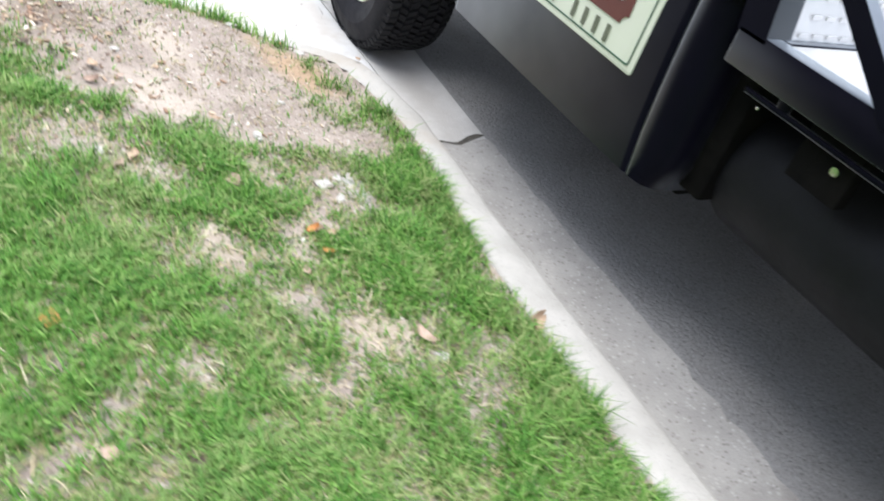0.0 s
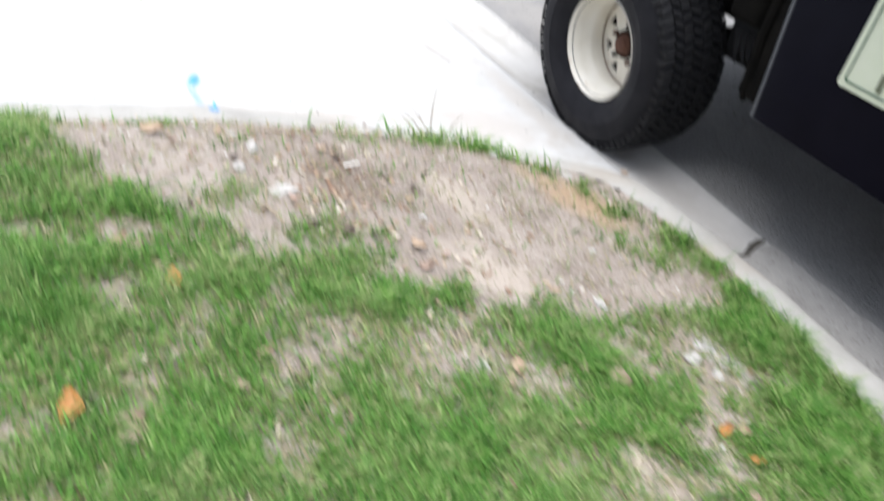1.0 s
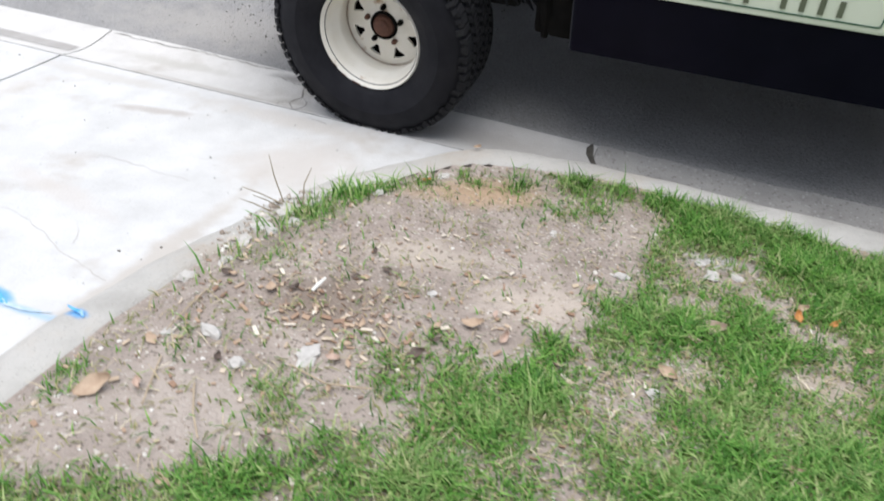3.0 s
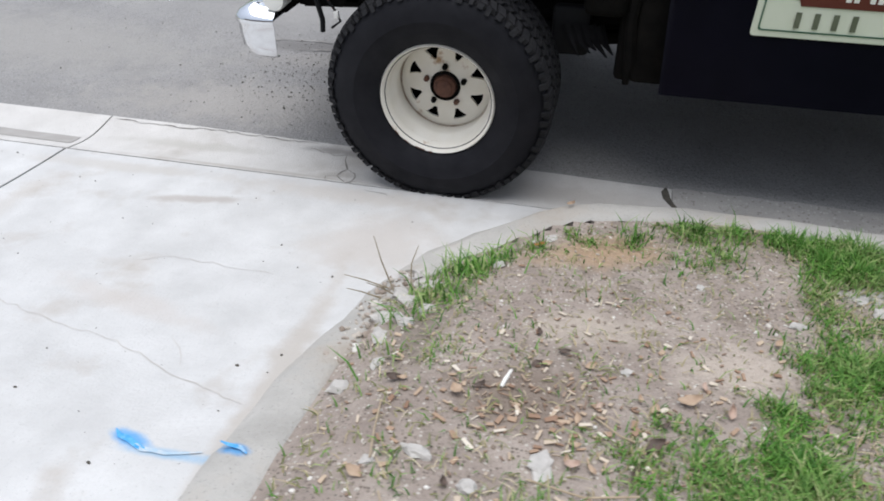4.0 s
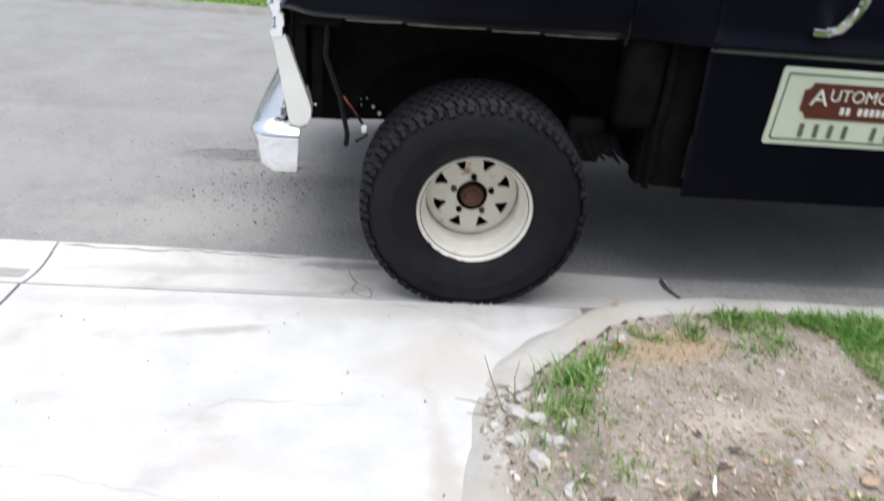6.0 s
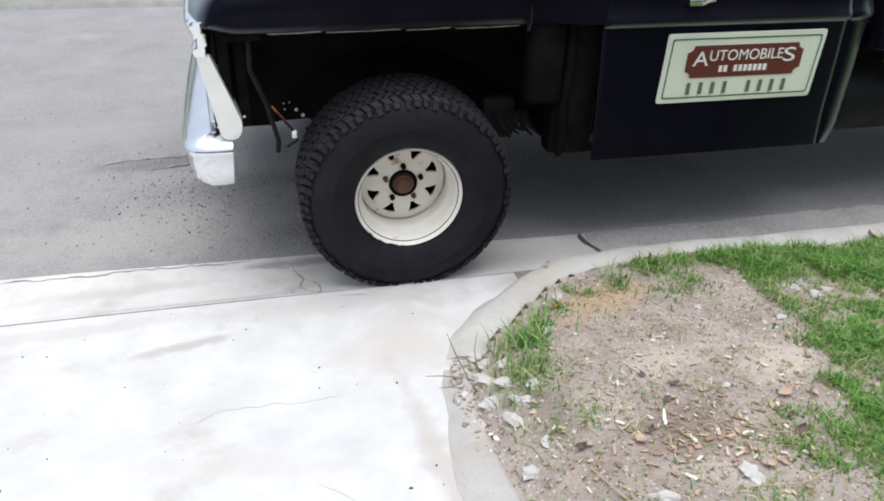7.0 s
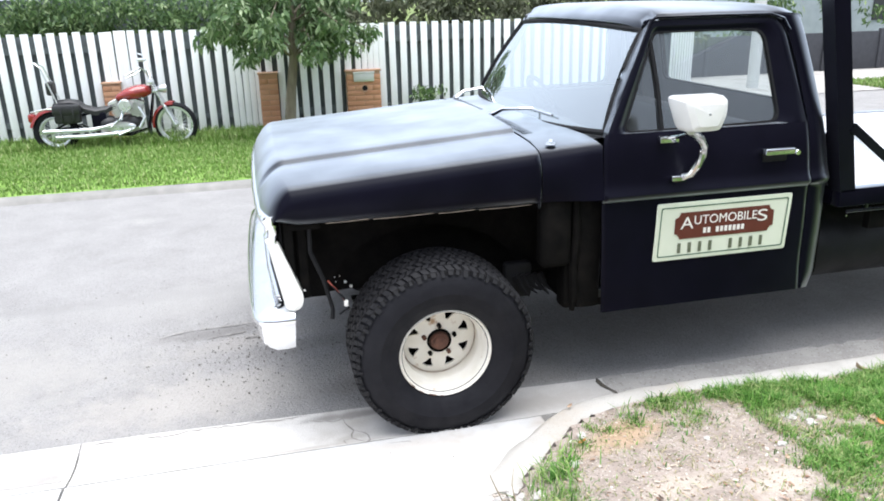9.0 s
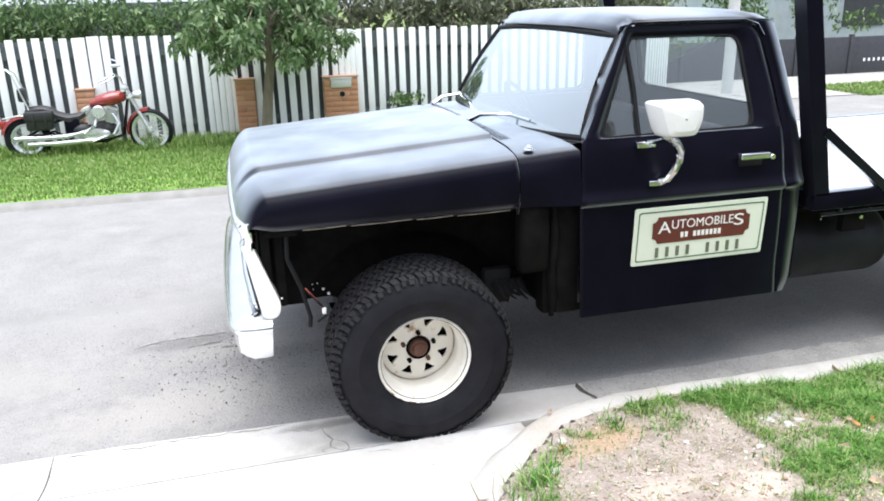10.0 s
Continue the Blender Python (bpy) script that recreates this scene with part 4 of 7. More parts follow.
# bright moulding under the nose of the bonnet
bm = bmesh.new()
line = [(-0.698, 0.066), (-0.722, 0.085), (-0.738, 0.16), (-0.748, 0.34), (-0.756, 0.6), (-0.760, 1.0)]
add_grid(bm, [[(x + dx, y, z + 0.018 * min(1, (y - 0.066) / 0.5)) for x, y in line] + [(x + dx, 2 * YC - y, z + 0.018 * min(1, (y - 0.066) / 0.5)) for x, y in reversed(line[:-1])]
              for dx, z in ((0.03, 1.052), (0.0, 1.056), (-0.010, 1.050), (-0.013, 1.036), (-0.010, 1.020), (0.0, 1.012), (0.03, 1.010))])
part("nose_moulding", bm, M_CHROME, grille, "bright chrome moulding under the bonnet's nose", sharp=50)
bm = bmesh.new()
add_tube(bm, [(-0.69, 0.16, 0.66), (-0.715, 0.6, 0.66), (-0.72, 1.0, 0.66), (-0.715, 1.4, 0.66), (-0.69, 1.84, 0.66)], 0.022, 10)
part("grille_bar", bm, M_CHROME, grille)
boxed("grille_back", (-0.69, 0.12, 0.67), (-0.66, 1.88, 1.02), M_TRIM, grille)

# bumper: a blade with a ridge half way up, its top rolled back and its ends wrapped round square
bm = bmesh.new()
BP = [(-0.636, 0.056), (-0.668, 0.049), (-0.715, 0.046), (-0.757, 0.051), (-0.784, 0.070), (-0.800, 0.115), (-0.813, 0.30), (-0.821, 0.6), (-0.825, 1.0)]
prof = [(0.040, 0.456), (0.022, 0.458), (0.012, 0.468), (0.006, 0.52), (0.0, 0.578), (-0.008, 0.588), (-0.011, 0.598), (-0.006, 0.610), (0.010, 0.624), (0.040, 0.640), (0.080, 0.652), (0.105, 0.654), (0.120, 0.646)]
rows = []
for dx, z in prof:
    half = []
    for i, (x, y) in enumerate(BP):
        turn = min(1.0, max(0.0, (i - 1.5) / 3.5))       # 0 along the wrapped end, 1 along the front
        slope = 0.010 * (0.6 - z) / 0.15 if i < 3 else 0
        half.append((x + dx * turn - slope * (1 - turn), y + dx * (1 - turn), z + 0.05 * turn * max(0, 0.585 - z) / 0.13))
    rows.append(mirrored(half))
add_grid(bm, rows)
part("front_bumper", bm, M_CHROME, truck, "chrome wraparound front bumper", sharp=40, thick=0.004)
boxed("bumper_bracket", (-0.78, 0.48, 0.54), (-0.45, 0.53, 0.62), M_DARK, truck, bevel=0.006)

# under the bonnet: inner guards, radiator support, firewall sides
for yy in (0.36, 1.64):
    bm = bmesh.new()
    s = 1 if yy < 1 else -1
    rows = []
    for x in steps(-0.66, 0.60, 14):
        arch = max(0.0, 1 - (x / 0.47) ** 2)
        rows.append([(x, yy, 0.575 + 0.30 * math.sqrt(arch)), (x, yy - s * 0.002, 0.80 + 0.12 * arch), (x, yy - s * 0.06, 1.0), (x, yy - s * 0.22, 1.06), (x, yy - s * 0.31, 1.04)])
    add_grid(bm, rows)
    part("inner_guard", bm, M_DARK, truck, "grimy black inner guard", thick=0.005)
boxed("radiator_support", (-0.66, 0.16, 0.60), (-0.63, 1.84, 1.03), M_DARK, truck, bevel=0.005)
bm = bmesh.new()
add_box(bm, (-0.655, 0.10, 0.62), (-0.615, 0.20, 1.03), 0.008)
add_box(bm, (-0.60, 0.13, 0.66), (-0.56, 0.165, 1.00), 0.006)
add_box(bm, (-0.64, 0.09, 0.98), (-0.50, 0.18, 1.01), 0.006)
part("support_bracket", bm, M_DARK, truck)
# plain black box added so no light comes through the wheel arch
boxed("bay_filler", (-0.55, 0.48, 0.56), (0.62, 1.52, 1.08), M_DARK, truck)
boxed("firewall", (0.62, 0.14, 0.50), (0.66, 1.86, 1.26), M_DARK, truck)
bm = bmesh.new()
add_box(bm, (0.475, 0.06, 0.70), (0.625, 0.16, 1.04), 0.03)
part("guard_stub", bm, M_DARK, truck, sharp=50)
bm = bmesh.new()
add_box(bm, (0.655, 0.075, 0.48), (0.775, 0.22, 1.04), 0.02)
add_box(bm, (0.60, 0.10, 0.475), (0.66, 0.2, 0.80), 0.02)
add_tube(bm, [(0.645, 0.09, 1.02), (0.652, 0.082, 0.86), (0.638, 0.086, 0.70), (0.650, 0.09, 0.56), (0.645, 0.10, 0.47)], [0.018, 0.022, 0.020, 0.024, 0.012], 8)
part("hinge_pillar", bm, M_DARK, truck)
# hanging wires and torn rubber
bm = bmesh.new()
add_tube(bm, [(-0.47, 0.10, 0.72), (-0.42, 0.11, 0.65), (-0.40, 0.12, 0.60), (-0.44, 0.13, 0.57)], 0.005, 6)
part("hanging_cable", bm, M_TRIM, truck)
bm = bmesh.new()
add_tube(bm, [(-0.545, 0.11, 1.0), (-0.55, 0.10, 0.88), (-0.50, 0.11, 0.74), (-0.47, 0.12, 0.60), (-0.475, 0.125, 0.555)], 0.010, 6)
part("hanging_cable", bm, M_TRIM, truck)
bm = bmesh.new()
add_tube(bm, [(-0.485, 0.095, 0.745), (-0.44, 0.105, 0.68), (-0.412, 0.115, 0.63)], 0.0035, 6)
part("red_wire", bm, mat("faded red wire", (0.25, 0.04, 0.03), (0.32, 0.08, 0.05), 20, 0.6), truck)
bm = bmesh.new()
for i in range(5):
    x = 0.41 + 0.03 * i
    add_tube(bm, [(x, 0.24, 0.62), (x + 0.03, 0.22, 0.56), (x + 0.06 + 0.01 * (i % 2), 0.20, 0.52 + 0.012 * (i % 3))], [0.02, 0.012, 0.003], 5)
add_box(bm, (0.36, 0.24, 0.50), (0.50, 0.30, 0.68), 0.02)
part("mud_flap", bm, M_TRIM, truck, "torn black rubber flap")
boxed("wire_plug", (-0.420, 0.105, 0.612), (-0.402, 0.120, 0.640), M_SIGNWHITE, truck, "white plastic wire plug", bevel=0.003)
# white discs put in for specks of light in the dark front end
for x, y, z, r in ((-0.434, 0.352, 0.664, 0.004), (-0.411, 0.352, 0.668, 0.004), (-0.431, 0.352, 0.640, 0.004), (-0.386, 0.352, 0.636, 0.010), (-0.361, 0.352, 0.611, 0.012), (-0.60, 0.092, 0.66, 0.008), (-0.585, 0.126, 0.70, 0.007), (0.47, 0.30, 0.60, 0.004)):
    bm = bmesh.new()
    add_turned(bm, [(0, -0.004), (r * 0.55, -0.004), (r * 0.7, 0.002)], 7, (x, y, z))
    part("light_speck", bm, M_SIGNWHITE, truck, "small white disc standing for a speck of light")

# chassis, axles, rear
for yy in (0.58, 1.42):
    bm = bmesh.new()
    add_grid(bm, [[(x, yy - 0.04, z - 0.07), (x, yy + 0.04, z - 0.07), (x, yy + 0.04, z + 0.07), (x, yy - 0.04, z + 0.07)] for x, z in ((-0.72, 0.58), (-0.3, 0.60), (0.4, 0.60), (0.9, 0.54), (2.2, 0.56), (3.0, 0.66), (4.4, 0.68))], True)
    part("chassis_rail", bm, M_DARK, truck)
bm = bmesh.new()
add_tube(bm, [(0, 0.25, 0.40), (0, 1.75, 0.40)], 0.05, 12)
add_box(bm, (-0.12, 1.2, 0.28), (0.12, 1.45, 0.52), 0.05)
part("front_axle", bm, M_DARK, truck)
for yy in (0.55, 1.45):
    bm = bmesh.new()
    for i in range(4):
        w = 0.34 - 0.06 * i
        add_box(bm, (-w, yy - 0.03, 0.462 - 0.012 * i), (w, yy + 0.03, 0.4745 - 0.012 * i))
    part("leaf_spring", bm, M_DARK, truck)
for rod, r in (([(0.02, 0.45, 0.42), (0.45, 0.45, 0.50), (0.95, 0.56, 0.52)], 0.028), ([(0.06, 0.32, 0.50), (0.34, 0.34, 0.53), (0.62, 0.36, 0.55)], 0.018), ([(0.3, 0.4, 0.60), (0.5, 0.34, 0.62), (0.62, 0.30, 0.63)], 0.02)):
    bm = bmesh.new()
    add_tube(bm, rod, r, 10)
    part("radius_rod", bm, M_DARK, truck)
bm = bmesh.new()
add_tube(bm, [(3.36, 0.2, 0.42), (3.36, 1.8, 0.42)], 0.055, 12)
part("rear_axle", bm, M_DARK, truck)
boxed("sill", (0.76, 0.15, 0.452), (1.90, 0.25, 0.50), M_DARK, truck, bevel=0.01)


# wheels
def make_wheel():
    """Built round the origin, its outer face towards -y; the rim is the parent."""
    R, W = 0.415, 0.285
    bm = bmesh.new()
    add_turned(bm, [(0.184, 0.27), (0.184, 0.166), (0.178, 0.160), (0.180, 0.150), (0.176, 0.128), (0.1745, 0.098), (0.177, 0.088), (0.187, 0.078), (0.1895, 0.050), (0.191, 0.028), (0.197, 0.017), (0.202, 0.0), (0.207, -0.005), (0.212, 0.004), (0.210, 0.014)], 64)
    # disc with eight windows
    face_y = lambda r: lerp_table([(0.0, 0.134), (0.05, 0.134), (0.075, 0.138), (0.095, 0.147), (0.14, 0.152), (0.165, 0.154), (0.178, 0.160)], r)
    for k in range(8):
        a0 = 2 * math.pi * (k + 0.5) / 8
        pol = lambda r, a: (r * math.cos(a0 + a), face_y(r), r * math.sin(a0 + a))
        h = math.pi / 8
        outer = [(0.05, -h), (0.05, 0.0), (0.05, h), (0.10, h), (0.14, h), (0.178, h), (0.178, h / 2), (0.178, 0.0), (0.178, -h / 2), (0.178, -h), (0.14, -h), (0.10, -h)]
        hole = [(0.104, -0.06), (0.102, 0.0), (0.104, 0.06), (0.119, 0.105), (0.132, 0.155), (0.143, 0.20), (0.146, 0.12), (0.147, 0.0), (0.146, -0.12), (0.143, -0.20), (0.132, -0.155), (0.119, -0.105)]
        deep = [(r, a) for r, a in hole]
        back = [tuple(Vector(pol(r, a)) + Vector((0, 0.012, 0))) for r, a in deep]
        add_grid(bm, [[pol(*p) for p in outer], [pol(*p) for p in hole], back], True)
    bmesh.ops.remove_doubles(bm, verts=bm.verts, dist=0.0008)
    rim = part("wheel", bm, M_RIM, None, "cream painted steel rim with eight windows, chipped", sharp=40)
    bm = bmesh.new()
    add_turned(bm, [(0.0, 0.195), (0.19, 0.195)], 32)
    part("brake_drum", bm, M_DARK, rim)
    bm = bmesh.new()
    add_turned(bm, [(0.058, 0.136), (0.056, 0.126), (0.050, 0.124), (0.047, 0.150)], 24)
    part("hub_bore", bm, M_DARK, rim, "dark greasy hub bore")
    bm = bmesh.new()
    add_turned(bm, [(0.178, 0.1545), (0.1765, 0.152), (0.173, 0.1525), (0.172, 0.1555)], 64)
    part("rust_seam", bm, M_SEAM, rim, "rust-stained seam round the rim disc")
    bm = bmesh.new()
    add_turned(bm, [(0.047, 0.150), (0.044, 0.128), (0.040, 0.118), (0.033, 0.114), (0.030, 0.104), (0.024, 0.100), (0.0, 0.099)], 24)
    part("hub_cap", bm, M_RUST, rim, "rust-brown bare hub")
    for k in range(5):
        a = radians(90 + 72 * k)
        bm = bmesh.new()
        add_turned(bm, [(0.0, -0.022), (0.007, -0.022), (0.0105, -0.015), (0.0115, 0.004)], 6, (0.074 * math.cos(a), 0.139, 0.074 * math.sin(a)))
        part("wheel_nut", bm, M_RUST if k % 2 else M_DARK, rim)
    for a0, a1, r0, r1 in ((-1.98, -1.80, 0.203, 0.2105), (-1.72, -1.66, 0.204, 0.2105), (-2.45, -2.36, 0.203, 0.209), (-2.22, -2.12, 0.205, 0.2105)):
        bm = bmesh.new()
        add_grid(bm, [[(r * math.cos(a), -0.0056 if r < 0.209 else -0.0030, r * math.sin(a)) for a in steps(a0, a1, 5)] for r in (r0, (r0 + r1) / 2, r1)])
        part("paint_chip", bm, M_RUST, rim, "rusty chip in the rim's paint", thick=0.0006)
    bm = bmesh.new()
    prof = [(0.196, 0.265), (0.23, 0.29), (0.30, 0.298), (0.365, 0.285), (0.392, 0.262), (0.402, 0.24), (0.405, 0.13), (0.402, 0.02), (0.392, -0.004), (0.368, -0.022), (0.33, -0.032), (0.30, -0.036), (0.296, -0.033), (0.262, -0.030), (0.258, -0.027), (0.232, -0.018), (0.215, 0.0), (0.205, 0.010), (0.195, 0.014)]
    add_turned(bm, prof, 72)
    tyre = part("tyre", bm, M_RUBBER, rim, "chunky black all-terrain tyre, dusty", sharp=40)
    bm = bmesh.new()
    n = 70
    for k in range(n):
        for row, (y0, y1, sh, cut) in enumerate(((-0.013, 0.020, 0.0, 0.78), (0.027, 0.060, 0.55, 0.70), (0.066, 0.104, 0.15, 0.74), (0.110, 0.148, 0.65, 0.66), (0.154, 0.192, 0.2, 0.74), (0.198, 0.232, 0.7, 0.70), (0.239, 0.273, 0.1, 0.78))):
            a = 2 * math.pi * (k + sh + 0.07 * math.sin(k * 2.4 + row)) / n
            w = cut * math.pi / n * (1 + 0.16 * math.sin(k * 1.9 + row * 2.1))
            skew = 0.016 * (1 if row % 2 else -1)
            base = []
            for rr in (0.396, 0.4155):
                sc = 1.0 if rr < 0.41 else 0.86
                for aa, yy in ((a - w * sc + skew, y0), (a + w * sc + skew, y0), (a + w * sc - skew, y1), (a - w * sc - skew, y1)):
                    r2 = rr - (0.010 if row in (0, 6) and yy in (y0 if row == 0 else y1,) else 0)
                    base.append(bm.verts.new((r2 * math.cos(aa), yy, r2 * math.sin(aa))))
            for q in ((4, 5, 6, 7), (0, 1, 5, 4), (1, 2, 6, 5), (2, 3, 7, 6), (3, 0, 4, 7)):
                bm.faces.new([base[i] for i in q])
        # shoulder lugs down the sidewall
        a = 2 * math.pi * (k + 0.1 * math.sin(k * 1.7)) / n
        w = (0.60 if k % 2 else 0.42) * math.pi / n
        low, out = (0.386, -0.0245) if k % 3 else (0.378, -0.027)
        pts = [bm.verts.new((r * math.cos(aa), yy, r * math.sin(aa))) for r, yy in ((0.404, -0.012), (low, out)) for aa in (a - w, a + w)]
        ins = [bm.verts.new((r * math.cos(aa), yy + 0.010, r * math.sin(aa))) for r, yy in ((0.404, -0.012), (low, out)) for aa in (a - w, a + w)]
        bm.faces.new((pts[0], pts[1], pts[3], pts[2]))
        for i, j in ((0, 1), (1, 3), (3, 2), (2, 0)):
            bm.faces.new((pts[i], pts[j], ins[j], ins[i]))
    part("tread", bm, M_TREAD, rim, "worn tread blocks", sharp=30)
    return rim


def under_truck(ob, m):
    ob.parent = truck
    ob.matrix_parent_inverse = Matrix.Translation(truck.location).inverted()
    ob.matrix_basis = m
    return ob


wheel = make_wheel()
far_wheel = copy_thing(wheel, pose(0, 2.0, 0.396, 6.5, 0, 180))
rear_wheel = copy_thing(wheel, pose(3.36, 0.05, 0.408, 0, 40, 0))
far_rear = copy_thing(wheel, pose(3.36, 1.95, 0.408, 0, 0, 180))
under_truck(wheel, pose(0, -0.030, 0.390, 2.5, 0, 0))
for o, m in ((far_wheel, pose(0, 2.0, 0.396, 6.5, 0, 180)), (rear_wheel, pose(3.36, 0.05, 0.408, 0, 40, 0)), (far_rear, pose(3.36, 1.95, 0.408, 0, 0, 180))):
    under_truck(o, m)

# tray
TZ = 0.972
boxed("tray_floor", (2.04, 0.02, TZ - 0.03), (4.75, 1.98, TZ - 0.004), M_ALLOY, truck, "bright bare aluminium tray floor", bevel=0.003)
for lo, hi in (((1.955, -0.012, 0.885), (4.78, 0.045, TZ + 0.002)), ((1.955, 1.955, 0.885), (4.78, 2.012, TZ + 0.002)), ((1.955, 0.05, 0.885), (2.05, 1.95, TZ + 0.002))):
    boxed("tray_side", lo, hi, M_PAINT, truck, bevel=0.006)
bm = bmesh.new()
add_tube(bm, [(2.03, 0.018, 0.852), (2.2, 0.018, 0.853), (4.7, 0.018, 0.853)], 0.008, 8)
for i in range(6):
    add_box(bm, (2.12 + 0.5 * i, 0.014, 0.852), (2.15 + 0.5 * i, 0.030, 0.89), 0.002)
part("rope_rail", bm, M_PAINT, truck)
# headboard leans with the back of the cab
lean = lambda z: 1.958 - 0.20 * (z - 0.93)
posts = []
for y0 in (-0.012, 1.932):
    bm = bmesh.new()
    r = []
    for z in (0.96, 1.95):
        x = lean(z)
        r.append([(x, y0, z), (x + 0.085, y0, z), (x + 0.085, y0 + 0.08, z), (x, y0 + 0.08, z)])
    vr = add_grid(bm, r, True)
    bm.faces.new(vr[1])
    posts.append(part("headboard_post", bm, M_PAINT, truck, "black square steel post"))
hb = posts[0]
bm = bmesh.new()
add_box(bm, (lean(1.95), 0.07, 1.90), (lean(1.95) + 0.06, 1.93, 1.96), 0.004)
part("headboard_rail", bm, M_PAINT, hb)
bm = bmesh.new()
add_grid(bm, [[(lean(z) + dx, y, z) for z, dx in ((0.96, 0.075), (1.22, 0.075), (1.22, 0.05), (0.96, 0.05))] for y in (0.069, 1.931)], True)
part("headboard_panel", bm, M_PAINT, hb)
bm = bmesh.new()
add_grid(bm, [[(lean(z) + dx, y, z) for z, dx in ((0.97, 0.079), (1.225, 0.079), (1.225, 0.045))] for y in (0.07, 1.93)])
plate = part("checker_plate", bm, M_ALLOY, hb, "bright aluminium checker plate", thick=0.002)
bm = bmesh.new()
for i in range(36):
    for j in range(6):
        z = 0.985 + j * 0.04
        y = 0.09 + i * 0.05 + (0.025 if j % 2 else 0)
        sg = 1 if (i + j) % 2 else -1
        x = lean(z) + 0.0815
        add_box(bm, (x, y, z - 0.004), (x + 0.003, y + 0.03, z + 0.006), 0.0, None)
tagged(part("checker_rib", bm, M_ALLOY, plate), kind="stuff")
for y0 in (-0.022, 1.972):
    bm = bmesh.new()
    a, b = Vector((lean(1.27) + 0.08, y0 + 0.025, 1.27)), Vector((2.375, y0 + 0.025, 0.965))
    n = Vector((b.z - a.z, 0, a.x - b.x)).normalized() * 0.022
    add_grid(bm, [[p - n - Vector((0, 0.02, 0)), p + n - Vector((0, 0.02, 0)), p + n + Vector((0, 0.02, 0)), p - n + Vector((0, 0.02, 0))] for p in (a, b)], True)
    part("headboard_brace", bm, M_PAINT, hb)
# round tank slung under the tray
bm = bmesh.new()
rows = [[(x, 0.33 + r * math.cos(a), 0.60 + r * math.sin(a)) for a in (2 * math.pi * k / 28 for k in range(28))] for x, r in ((1.955, 0.01), (1.957, 0.14), (1.97, 0.175), (2.0, 0.185), (2.58, 0.185), (2.61, 0.175), (2.628, 0.14), (2.63, 0.01))]
add_grid(bm, rows, True)
part("fuel_tank", bm, M_ENAMEL, truck, "round black tank under the tray", sharp=50)
for c, r in (((2.30, 0.048, 0.81), 0.013), ((2.06, 0.048, 0.82), 0.005)):
    bm = bmesh.new()
    add_turned(bm, [(0, -r * 0.6), (r * 0.8, -r * 0.5), (r, 0.0)], 8, c)
    part("bright_bolt", bm, M_CHROME, truck)
boxed("tank_strap", (2.2, 0.05, 0.74), (2.34, 0.09, 0.885), M_DARK, truck)
# dark skirt panel added to close the bright gap between cab and tank
boxed("gap_skirt", (1.90, 0.12, 0.50), (1.99, 0.62, 0.885), M_DARK, truck, bevel=0.01)
# unseen running gear, exhaust and far tank, added to block light underneath
bm = bmesh.new()
add_grid(bm, [[(x, 1.68 + r * math.cos(a), 0.58 + r * math.sin(a)) for a in (2 * math.pi * k / 28 for k in range(28))] for x, r in ((1.0, 0.01), (1.02, 0.14), (1.06, 0.17), (2.64, 0.17), (2.68, 0.14), (2.70, 0.01))], True)
part("unseen_far_tank", bm, M_DARK, truck, sharp=50)
bm = bmesh.new()
add_grid(bm, [[(x, 1.0 + r * math.cos(a), 0.50 + 0.9 * r * math.sin(a)) for a in (2 * math.pi * k / 20 for k in range(20))] for x, r in ((0.30, 0.02), (0.32, 0.24), (0.62, 0.20), (0.95, 0.15), (1.0, 0.19), (1.32, 0.19), (1.36, 0.05))], True)
part("gearbox", bm, M_DARK, truck, sharp=50)
bm = bmesh.new()
add_tube(bm, [(1.36, 1.0, 0.50), (2.4, 1.0, 0.46), (3.2, 1.0, 0.43)], 0.045, 12)
part("unseen_prop_shaft", bm, M_DARK, truck)
bm = bmesh.new()
add_tube(bm, [(0.5, 1.32, 0.50), (1.18, 1.34, 0.42), (1.2, 1.34, 0.42), (1.95, 1.34, 0.42), (1.97, 1.34, 0.42), (3.0, 1.34, 0.52)], [0.03, 0.03, 0.10, 0.10, 0.03, 0.03], 14)
part("unseen_silencer", bm, M_DARK, truck)
boxed("unseen_cross_member", (1.40, 0.60, 0.42), (1.55, 1.40, 0.52), M_DARK, truck, bevel=0.015)

